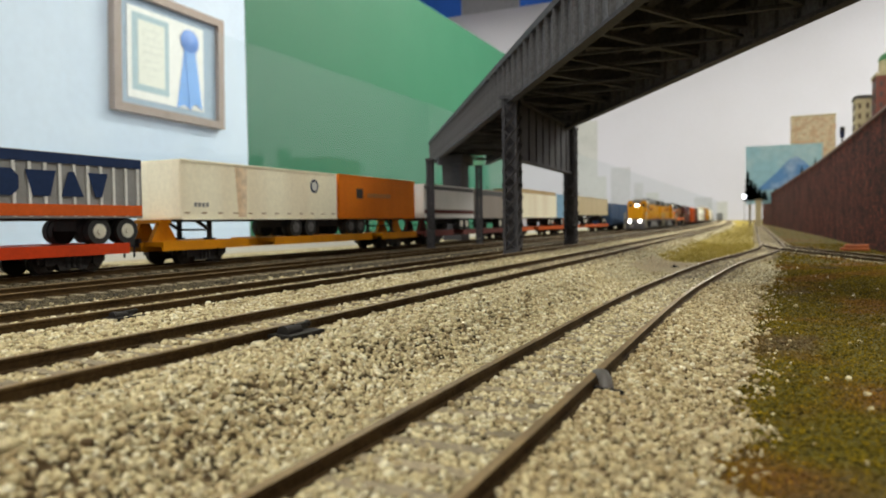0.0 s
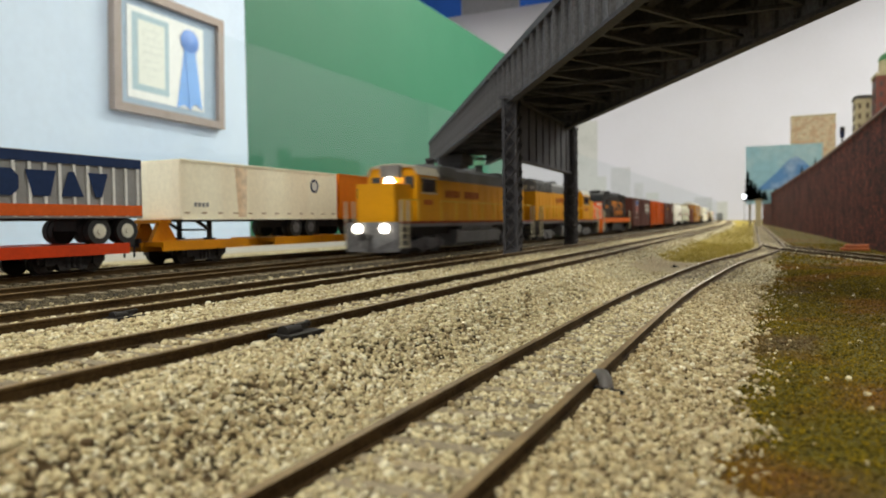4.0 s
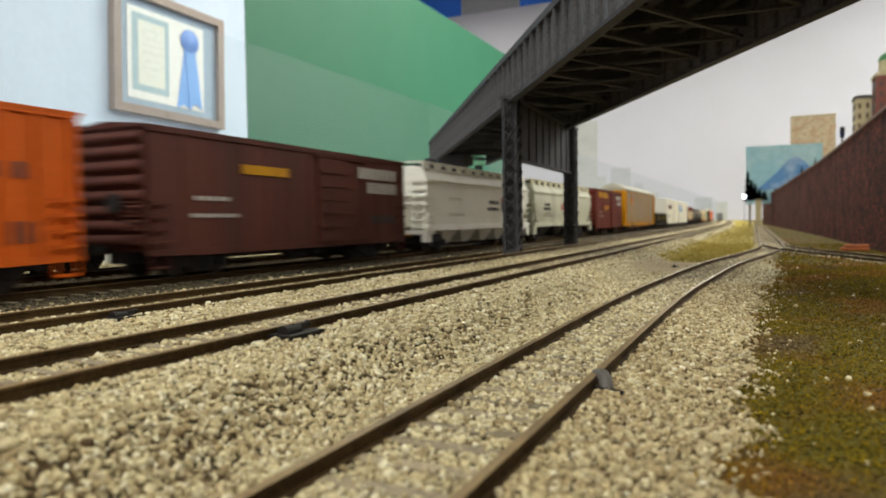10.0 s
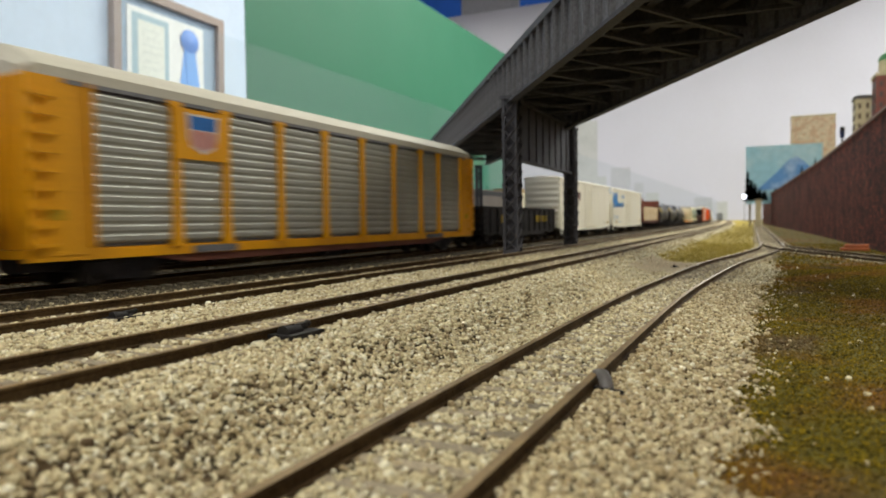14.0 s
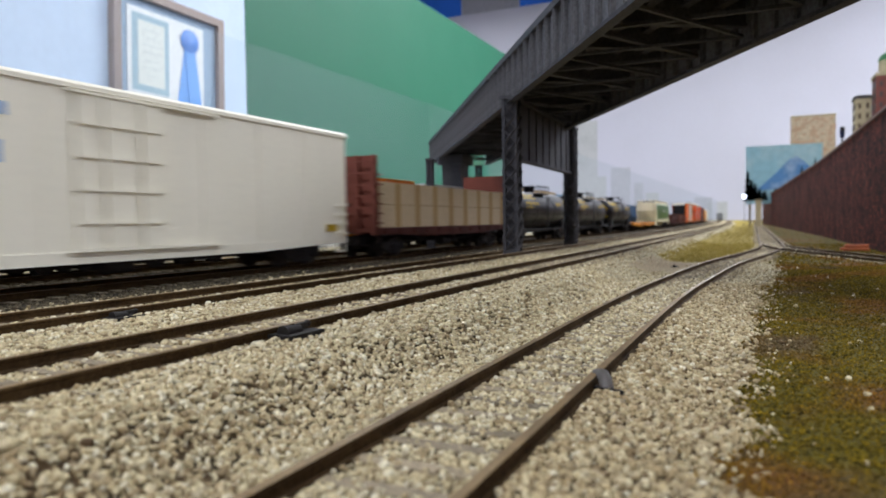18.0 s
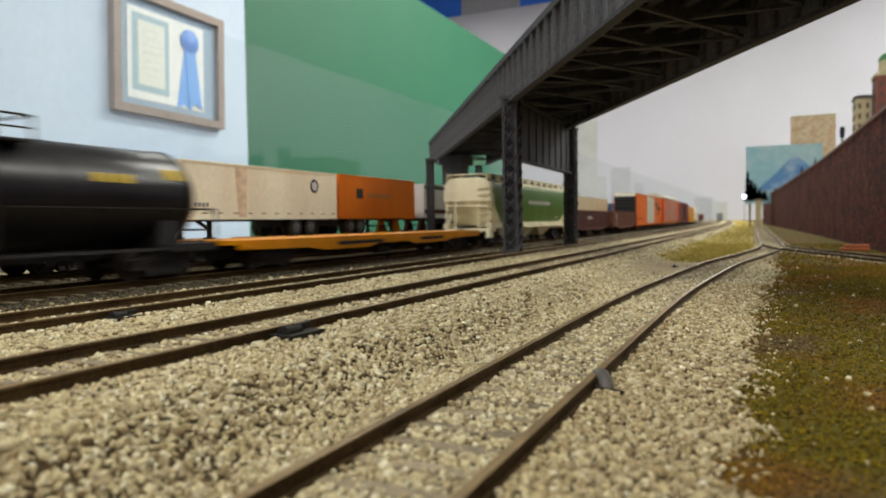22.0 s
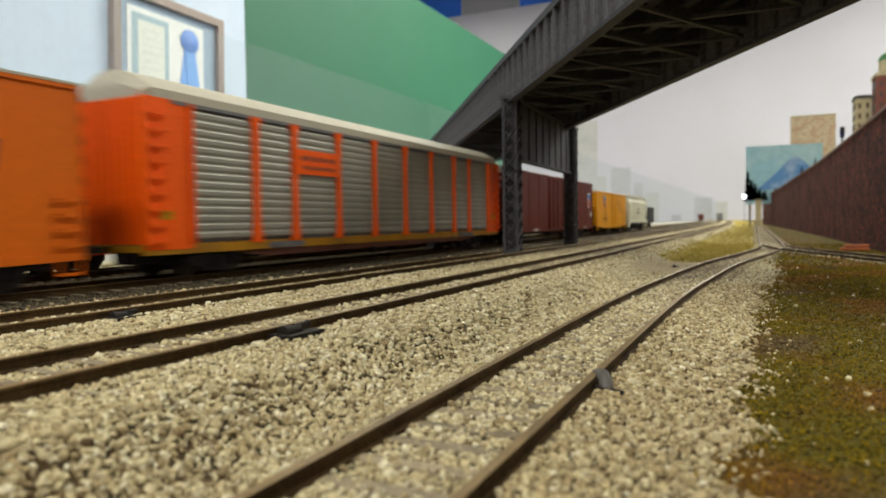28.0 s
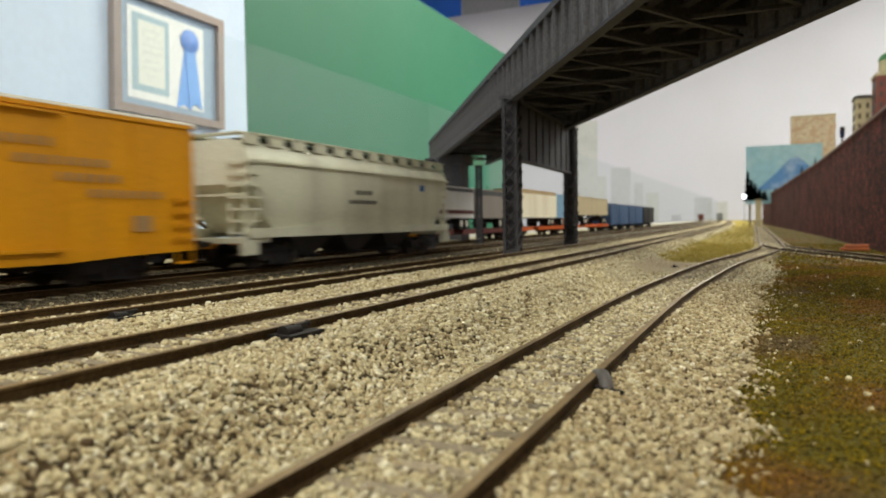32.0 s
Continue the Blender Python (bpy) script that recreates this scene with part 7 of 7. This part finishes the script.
letters(c, -L + 39, -L + 47, 18.4, 19.6, 3, M_MAROON)
c, L = reefer(4010, 4256, "cream white refrigerator car with blue emblem and blue lettering", M_REEFER, top=60.5, bottom=8.6, door=(-4, 32), door_bars=4, roof_ribs=False)
patch(c, [(-L + 4, 34), (-L + 4, 53.5), (-L + 11, 53.5), (-L + 14, 46), (-L + 9, 34)], M_SKYBLUE, name="emblem", label="blue angular emblem shape")
patch(c, [(-L + 13, 40), (-L + 19, 54), (-L + 22, 54), (-L + 20, 44), (-L + 16, 38)], M_SKYBLUE, name="emblem")
patch(c, [(-L + 20, 34), (-L + 24, 54), (-L + 34, 54), (-L + 35, 34), (-L + 29, 37), (-L + 25, 34)], M_SKYBLUE, name="emblem")
letters(c, -L + 36, -L + 84, 35.4, 41.4, 8, M_SKYBLUE, gap=0.5)
letters(c, -L + 69, -L + 84, 48, 51.5, 4, M_SKYBLUE)
letters(c, -L + 10, -L + 18, 20.4, 22.2, 3, M_SKYBLUE)
letters(c, -L + 26, -L + 42, 20.4, 22.2, 5, M_SKYBLUE)
letters(c, -L + 10, -L + 18, 16.6, 18, 3, M_SKYBLUE)
letters(c, -L + 50, -L + 56, 14.6, 16.4, 2, M_SKYBLUE)
patch(c, [(-L + 24, 13.5), (-L + 30, 13.5), (-L + 30, 17), (-L + 24, 17)], M_TANKYEL, name="data_panel")
patch(c, [(L - 18, 14.5), (L - 10, 14.5), (L - 10, 17.8), (L - 18, 17.8)], M_TANKYEL, name="data_panel")
bm = B()
box(bm, -W + 2, W - 2, -L + 0.2, -L + 1.2, 53, 59)
part("end_band", bm, M_SKYBLUE, c, "blue band on the end")
bulkhead_flat(4279, 4484)
tank_car(4502, 4679)
tank_car(4696, 4869)
tank_car(4885, 5056)
flatcar(5064, 5306, "bright yellow empty flatcar with black recesses in its sills")
c, L = covered_hopper(5324, 5545, "cream covered hopper with a weathered green side panel", M_HCREAM, top=50.4, bays=3, eave=False, hatch=M_TRUCK)


def curved_panel(t, levels, material):
    """A painted field on a bulged side: levels of (x, z, y0, y1)."""
    bm = B()
    prev = None
    for x, z, y0, y1 in levels:
        row = [bm.verts.new((x + 0.18, y0 + (y1 - y0) * k / 6, z)) for k in range(7)]
        if prev:
            for k in range(6):
                bm.faces.new((prev[k], prev[k + 1], row[k + 1], row[k]))
        prev = row
    return part("green_panel", bm, material, t, "weathered dark green side panel", True)


curved_panel(c, [(W - 0.75, 17.4, -L + 27, L - 30), (W + 0.1, 21, -L + 22, L - 24), (W + 0.3, 24.5, -L + 17, L - 19), (W + 0.5, 28, -L + 13, L - 15), (W + 0.45, 32, -L + 10, L - 12.5),
                 (W + 0.4, 36, -L + 9, L - 11.5), (W + 0.15, 39.6, -L + 8, L - 11), (W + 0.02, 42.4, -L + 8, L - 11), (W - 0.36, 44.8, -L + 8.5, L - 11.5), (W - 1.65, 46.9, -L + 10, L - 13)], M_GREEN)
letters(c, -18, 46, 32, 35, 18, M_LETW, W + 0.6, gap=0.35)
letters(c, L - 48, L - 40, 20.5, 22, 4, M_LETW, W + 0.35)
c, L = gondola(5566, 5757, "rusty brown gondola with pressed side panels", M_GONBR, top=29)
letters(c, -L + 68, -L + 90, 19, 22, 5, M_LETW, W + 0.3)
c, L = gondola(5776, 5968, "lighter rust brown gondola with tall ribs and white lettering", M_GONRUST, top=29)
letters(c, -L + 24, -L + 34, 22.7, 25.2, 4, M_LETW, W + 0.3, gap=0.42)
letters(c, -L + 23, -L + 37, 18.2, 20.7, 6, M_LETW, W + 0.3, gap=0.42)
letters(c, -L + 22, -L + 38, 13.2, 13.9, 8, M_LETW, W + 0.3)
letters(c, -L + 22, -L + 36, 11.4, 12.1, 7, M_LETW, W + 0.3)
patch(c, [(L - 30, 12), (L - 20, 12), (L - 20, 25), (L - 30, 25)], M_LETD, W + 0.3, "emblem")
c, L = boxcar(5975, 6297, "bright orange high-cube boxcar with silver doors and black lettering", M_RGORG, roof=M_ROOF, end=M_BLACKP, top=60.0, bottom=8.0, ribs=13, door=(0, 88), door_bars=4, double=True)
for o in c.children:
    if o.name.startswith("door") and "track" not in o.name:
        o.data.materials[0] = M_DOORSILVER
        for r in o.children:
            r.data.materials[0] = M_DOORSILVER
bm = B()
box(bm, -W + 2, W - 2, -L - 0.3, -L + 1.2, 54.6, 60.2)
part("end_band", bm, M_REEFER, c, "white band at the top of the black end")
letters(c, 64, 81, 44.5, 50.5, 3, M_LETD, slant=1.2, gap=0.25)
patch(c, [(83, 36), (86, 33.5), (93, 33.5), (95, 37), (92, 48), (88, 49.5), (84, 45)], M_LETD, name="swash")
letters(c, 97, 136, 33.5, 41.5, 5, M_LETD, slant=1.2, gap=0.3)
patch(c, [(60, 45.2), (98, 39.4), (98, 40.6), (62, 46.2)], M_LETD, W, "swash")
patch(c, [(104, 50), (128, 47.2), (124, 45.4), (110, 48)], M_LETD, name="swash")
letters(c, 88, 117, 27, 30, 8, M_LETD, gap=0.25)
letters(c, 81, 85, 28, 29.4, 1, M_LETD, gap=0)
letters(c, 120, 124, 28, 29.4, 1, M_LETD, gap=0)
letters(c, -L + 24, -L + 60, 18, 20, 8, M_LETD)
autorack(6315, 6640, "orange autorack with silver corrugated screens and pale roof", M_RACKORG, M_RACKSILL, "words")
c, L = boxcar(6653, 6956, "long dark red high-cube boxcar with shield emblem", M_DKRED, top=60.0, bottom=8.5, ribs=11, door=(4, 66), door_bars=6, double=True, roof_ribs=False, plug=True)
shield(c, L - 21, 39.6, 7.6, 8.8)
letters(c, -L + 30, -L + 41, 28, 30.6, 3, M_LETW)
letters(c, -L + 26, -L + 43, 22, 25.4, 6, M_LETW)
letters(c, -L + 20, -L + 42, 13, 14, 10, M_LETW)
patch(c, [(L - 14, 22), (L - 7, 22), (L - 7, 28), (L - 14, 28)], M_LETW, name="data_panel")
patch(c, [(-L + 76, 9.2), (-L + 86, 9.2), (-L + 86, 11.4), (-L + 76, 11.4)], M_LETW, name="data_panel")
patch(c, [(L - 44, 9.2), (L - 36, 9.2), (L - 36, 11.4), (L - 44, 11.4)], M_LETW, name="data_panel")
bm = B()
box(bm, -W + 2, W - 2, -L - 0.1, -L + 1.2, 55.5, 60.4)
part("end_band", bm, M_ROOF, c, "pale band at the top of the end")
c, L = reefer(6977, 7176, "golden yellow refrigerator car with shield emblem and pale roof edge", M_RYEL, top=53.5, bottom=9.0, roof=M_ROOF, door=(10, 30), door_bars=3, roof_ribs=False)
shield(c, -L + 45, 39.8, 6.2, 8.6)
letters(c, -L + 44, -L + 66, 24.5, 26.5, 5, M_STRAP, gap=0.55)
letters(c, -L + 36, -L + 70, 19, 20.4, 8, M_LETD)
letters(c, -L + 40, -L + 60, 15.2, 16.2, 6, M_LETD)
letters(c, L - 72, L - 52, 41, 43.4, 5, M_STRAP, gap=0.55)
letters(c, L - 64, L - 34, 36, 38.4, 7, M_STRAP, gap=0.55)
letters(c, L - 52, L - 30, 31.5, 33.9, 6, M_STRAP, gap=0.55)
letters(c, L - 42, L - 14, 27, 29.4, 7, M_STRAP, gap=0.55)
patch(c, [(L - 27, 16.5), (L - 20, 16.5), (L - 20, 21.5), (L - 27, 21.5)], M_STRAP, name="data_panel")
# bays again darkened by colour, as shaded by the body above
c, L = covered_hopper(7199, 7387, "light grey covered hopper closing the train", M_HGREY, lower=M_ENDGREY, bays=3)
letters(c, -14, 2, 32, 34.2, 3, M_LETD, W + 0.4)
letters(c, -20, 6, 27.5, 29.5, 6, M_LETD, W + 0.4)
patch(c, [(L - 40, 36), (L - 35, 36), (L - 35, 39.5), (L - 40, 39.5)], M_BLUE, W + 0.4, "emblem")

# ---------------------------------------------------------------- the parked trailer train on the storage track
TW = 14.6


def on_e(t, y):
    t.location = ((YARD["e"] + bend(y)) * MM, y * MM, 0)


def spine_car(y0, y1, label, colour, decks, hitches, trucks):
    """A low car: a central beam, wide wheel decks, hitch stands."""
    c = (y0 + y1) / 2
    t = thing("spine_car", label, "flatcar", "cars of the parked trailer train")
    on_e(t, c)
    bm = B()
    box(bm, -4, 4, y0 - c, y1 - c, 6.5, 10.6)
    part("spine_beam", bm, colour, t)
    for a, b in decks:
        bm = B()
        box(bm, -TW - 0.6, TW + 0.6, a - c, b - c, 8.8, 11)
        d = part("wheel_deck", bm, colour, t)
        for s in (-1, 1):
            bm = B()
            box(bm, s * (TW + 0.6) - 0.5, s * (TW + 0.6) + 0.5, a - c, b - c, 6.9, 11.3)
            part("deck_edge", bm, colour, d)
    for y in hitches:
        bm = B()
        for s in (-1, 1):
            plate(bm, [(y - c - 7, 11), (y - c + 8, 11), (y - c + 3, 19.4), (y - c - 2, 19.4)], s * 6 - 1.2, s * 6 + 1.2)
        box(bm, -8, 8, y - c - 3, y - c + 4, 19.2, 21)
        part("hitch_stand", bm, colour, t)
    for y in trucks:
        truck(t, y - c)
    for y, s in ((y0, -1), (y1, 1)):
        put("coupler", cached("coupler", coupler_shape, M_COUPLER), t, (0, y - c - s, 0), 0 if s > 0 else 180)
    return t


def tyre_pair(bm):
    for s in (-1, 1):
        for x in (9.0, 12.6):
            cyl(bm, (s * (x - 1.5), 0, 0), (s * (x + 1.4), 0, 0), 5.3, 22)


def hub_pair(bm):
    for s in (-1, 1):
        cyl(bm, (s * 13.9, 0, 0), (s * 14.25, 0, 0), 3.0, 16)
        cyl(bm, (s * 14.2, 0, 0), (s * 14.9, 0, 0), 1.2, 10)


def trailer(y0, y1, z0, z1, label, side, end=None, top=None, posts=0, post_m=None, axles=(), legs=None, bands=(), rivets=False, dull=False):
    c = (y0 + y1) / 2
    t = thing("semi_trailer", label, "trailer", "trailers on the parked train")
    on_e(t, c)
    L = (y1 - y0) / 2
    bm = B()
    box(bm, -TW, TW, -L, L, z0, z1)
    round_edges(bm, 0.35, 1)
    part("box_body", bm, side, t)
    for s, za, zb in ((1, z0 - 0.3, z0 + 0.9), (1, z1 - 1.0, z1 + 0.1), (-1, z0 - 0.3, z0 + 0.9), (-1, z1 - 1.0, z1 + 0.1)):
        bm = B()
        box(bm, s * TW - 0.35, s * TW + 0.35, -L + 0.4, L - 0.4, za, zb)
        part("edge_rail", bm, top or side, t)
    bm = B()
    box(bm, -TW + 0.6, TW - 0.6, -L - 0.25, -L + 0.3, z0 + 0.8, z1 - 0.8)
    part("front_wall", bm, end or side, t)
    for b0, b1, m in bands:
        bm = B()
        box(bm, TW - 0.2, TW + (0.63 if posts else 0.1), -L + 0.6, L - 0.6, b0, b1)
        part("colour_band", bm, m, t)
    if posts:
        def make(bm):
            box(bm, -0.1, 0.55, -0.6, 0.6, z0 + 0.2, z1 - 0.2)
        me = cached("side_post|trailer%.0f" % (z1 * 10), make, post_m or side)
        for k in range(posts):
            put("side_post", me, t, (TW, -L + 2.4 + (2 * L - 4.8) * k / (posts - 1), 0))
    if rivets:
        bm = B()
        box(bm, TW, TW + 0.12, -2.2, 1.2, z0 + 2.6, z0 + 3.2)
        me = mesh_of("marker", bm, M_STRAP)
        for k in range(12):
            put("marker", me, t, (0, -L + 4 + (2 * L - 8) * k / 11, 0))
    bm = B()
    box(bm, -9, 9, -L + 6, L - 3, z0 - 1.2, z0)
    part("chassis", bm, M_TRUCK, t)
    for y in axles:
        o = put("wheels_pair", cached("tyre", tyre_pair, M_TYRE, True), t, (0, y - c, 16.4))
        o.name = "axle_tyre"
        put("hub", cached("hub|dull" if dull else "hub", hub_pair, M_TRUCKGREY if dull else M_HUB, True), o)
    if axles:
        bm = B()
        box(bm, -7, 7, min(axles) - c - 5, max(axles) - c + 5, 16.5, z0 - 1)
        part("bogie", bm, M_TRUCK, t)
    if legs is not None:
        for s in (-1, 1):
            bm = B()
            bar(bm, (s * 10, legs - c, z0 - 1), (s * 10, legs - c, 12), 1.8)
            bar(bm, (s * 10, legs - c - 8, z0 - 1), (s * 10, legs - c, 16), 1.3)
            box(bm, s * 10 - 2, s * 10 + 2, legs - c - 2, legs - c + 2, 11.2, 12.2)
            part("landing_leg", bm, M_TRUCK, t)
        bm = B()
        bar(bm, (-10, legs - c, 16), (10, legs - c, 16), 0.9)
        part("leg_brace", bm, M_TRUCK, t)
    return t, L


M_RIBGREY = paint("trailer_grey", (0.27, 0.265, 0.26), 0.45, (0.18, 0.17, 0.16), 0.4)
M_RIBPOST = paint("trailer_post", (0.66, 0.65, 0.62), 0.4)
M_TRNAVY = paint("trailer_navy", (0.012, 0.028, 0.085), 0.4)
M_TRORG = paint("trailer_orange", (0.72, 0.19, 0.007), 0.45, (0.5, 0.1, 0.01), 0.4)
M_TRBAND = paint("band_orange", (0.60, 0.10, 0.012), 0.45)
M_TRWHITE = mat("trailer_white", (0.94, 0.88, 0.68), 0.45, 0, 0.05, 500, 38, 0.05, True, (0.66, 0.50, 0.32), 0.5)
M_TAN = paint("tan_roof", (0.42, 0.30, 0.15), 0.6)
M_GREYBR = paint("grey_brown", (0.30, 0.26, 0.23), 0.5)
M_DKGREY = paint("dark_grey_roof", (0.10, 0.10, 0.105), 0.6)
M_CARBLUE = paint("dull_blue", (0.05, 0.10, 0.20), 0.5)
M_CREAMBOX = paint("cream_box", (0.55, 0.46, 0.29), 0.5)
M_SPINEDK = paint("spine_brown", (0.12, 0.03, 0.025), 0.6)
M_SPINEOR = paint("spine_orange", (0.55, 0.10, 0.012), 0.5)

spine_car(-60, 216, "bright red spine car carrying ribbed trailers", M_SPINERED, ((-40, 40), (60, 206)), (-20,), (-20, 182))
spine_car(222, 472, "orange-yellow spine car carrying a white and an orange trailer", M_TTX, ((224, 280), (301, 403), (418, 469)), (232, 452), (252, 440))
spine_car(480, 702, "dark brown spine car under the bridge", M_SPINEDK, ((485, 540), (560, 698)), (498,), (510, 675))
spine_car(712, 910, "orange spine car carrying a pale trailer", M_SPINEOR, ((716, 770), (790, 905)), (730,), (740, 880))
spine_car(920, 1206, "orange spine car carrying cream boxes", M_SPINEOR, ((924, 1000), (1030, 1200)), (940,), (950, 1180))

t, L = trailer(72, 214, 22.0, 46.6, "ribbed grey trailer with navy top band and orange base", M_RIBGREY, posts=24, post_m=M_RIBPOST, axles=(193, 206.5), legs=100, bands=((42.6, 46.4, M_TRNAVY), (22.6, 27.0, M_TRBAND)))
# four large navy blocks
x = TW + 0.55
yy = [y - 143 for y in (150.5, 162.5, 176, 187.5, 199)]
patch(t, [(yy[0], 30), (yy[0] + 6.5, 30), (yy[0] + 9, 32.5), (yy[0] + 9, 37), (yy[0] + 6.5, 39.6), (yy[0], 39.6)], M_TRNAVY, x, "navy_block")
patch(t, [(yy[1] + 2.2, 30), (yy[1] + 9, 30), (yy[1] + 11.5, 39.6), (yy[1] - 0.4, 39.6)], M_TRNAVY, x, "navy_block")
patch(t, [(yy[2], 30), (yy[2] + 9.6, 30), (yy[2] + 5.6, 39.6), (yy[2] + 3.4, 39.6)], M_TRNAVY, x, "navy_block")
patch(t, [(yy[3] + 3.2, 30), (yy[3] + 6.2, 30), (yy[3] + 9.2, 39.6), (yy[3] + 0.2, 39.6)], M_TRNAVY, x, "navy_block")
t, L = trailer(236, 363, 21.2, 49.0, "weathered cream white trailer with rust streaks and a round emblem", M_TRWHITE, axles=(322, 336), legs=258, rivets=True, dull=True)
bm = B()
cyl(bm, (TW - 0.1, 40, 40.5), (TW + 0.15, 40, 40.5), 4.0, 22)
e = part("round_emblem", bm, M_TRNAVY, t)
bm = B()
cyl(bm, (TW + 0.1, 40, 40.5), (TW + 0.25, 40, 40.5), 2.7, 18)
part("emblem_centre", bm, M_RIBPOST, e)
letters(t, -L + 8, -L + 18, 27, 29, 4, M_RIBGREY, TW)
patch(t, [(-L + 38, 22), (-L + 44, 22), (-L + 45, 47.5), (-L + 36, 47.5)], mat("rust_streak", (0.68, 0.50, 0.32), 0.7, 0, 0.2, 300, 60, 0.0, True, (0.88, 0.80, 0.62), 0.95), TW, "rust_streak", 0.06)
t, L = trailer(366.5, 469, 21.4, 49.4, "plain orange short trailer with a dark emblem", M_TRORG, axles=(380, 392), legs=440, dull=True)
patch(t, [(-L + 20, 34.5), (-L + 28, 34.5), (-L + 28, 41), (-L + 20, 41)], M_LETD, TW, "emblem")
letters(t, -L + 34, -L + 66, 35.5, 38.2, 9, M_STRAP, TW)
trailer(486, 588, 21.6, 48.6, "white trailer with maroon band", M_RIBPOST, axles=(560, 572), legs=505, bands=((25, 28.4, M_MAROON), (44.6, 48.4, M_DKGREY)))
trailer(593, 690, 21.6, 48.6, "grey-brown trailer with dark roof band", M_GREYBR, axles=(660, 672), legs=612, bands=((43, 48.4, M_DKGREY),))
t, L = trailer(715, 871, 22, 49.5, "cream white trailer with tan roof load", M_TRWHITE, end=M_TRBAND, axles=(838, 852), legs=740)
bm = B()
box(bm, -TW + 0.5, TW - 0.5, -L + 2, L - 2, 49.6, 54)
part("roof_load", bm, M_TAN, t)
trailer(876, 914, 22, 52, "short blue container box", mat("box_pale_blue", (0.20, 0.38, 0.55), 0.5), axles=(900,), legs=882)
trailer(918, 1050, 26, 53, "plain cream coloured box trailer", M_CREAMBOX, axles=(1030, 1042), legs=940)
trailer(1056, 1203, 26, 53, "plain tan coloured box trailer", M_CREAMBOX, axles=(1170, 1184), legs=1080)


def parked_box(y0, y1, label, m):
    t, L = car("boxcar", label, "boxcar", y0, y1, False)
    bm = B()
    box(bm, -W, W, -L + 1, L - 1, 9, 46)
    part("body", bm, m, t)
    bm = B()
    extrude(bm, [(-W - 0.3, 46), (W + 0.3, 46), (W + 0.3, 46.6), (0, 48), (-W - 0.3, 46.6)], -L + 0.5, L - 0.5)
    part("roof", bm, M_DKGREY, t)
    bm = B()
    box(bm, W - 0.2, W + 0.6, -14, 14, 11, 44)
    part("door", bm, m, t)
    rungs(t, -L + 2, -L + 8, [13, 18, 23, 28], W, m)
    truck(t, -L + 30)
    truck(t, L - 30)
    couplers(t, L)
    return t


parked_box(1215, 1400, "dull blue boxcar parked at the end of the trailer train", M_CARBLUE)
parked_box(1412, 1600, "dull blue boxcar parked at the end of the trailer train", M_CARBLUE)
parked_box(1612, 1795, "black boxcar parked at the end of the trailer train", M_BLACKP)
parked_box(5000, 5190, "dark brown boxcar standing far down the storage track", M_BROWN)
t = parked_box(4600, 4790, "grey boxcar standing far down the second yard track", M_LGREY)
t.location.x += (YARD["c"] - YARD["e"]) * MM


def motions():
    steps = list(range(0, 25)) + [24.5, 25, 25.25, 25.5, 25.75, 26, 26.5] + list(range(27, 33))
    for ob, q in TRAIN:
        rows = []
        for t in steps:
            y = q - travelled(t)
            slope = (bend(y + 5) - bend(y - 5)) / 10
            rows.append((t, pose((YARD["d"] + bend(y)) * MM, y * MM, 0, 0, 0, -math.degrees(math.atan(slope)))))
        walk(ob, rows)
    # the wheels roll while they pass the yard before the camera
    for ob, y0, q in WHEELS:
        rows, turn = [(0, pose(0, y0 * MM, 5.2 * MM))], 0
        t = max((q - 850) / 221, 0)
        last = min((q + 60) / 215, 31.97)
        start = travelled(t)
        while t < last:
            turn = math.degrees((travelled(t) - start) / 5.15)
            if t > 0:
                rows.append((t, pose(0, y0 * MM, 5.2 * MM, turn)))
            t += 0.031
        rows.append((32, pose(0, y0 * MM, 5.2 * MM, turn)))
        walk(ob, rows)


loose()
motions()
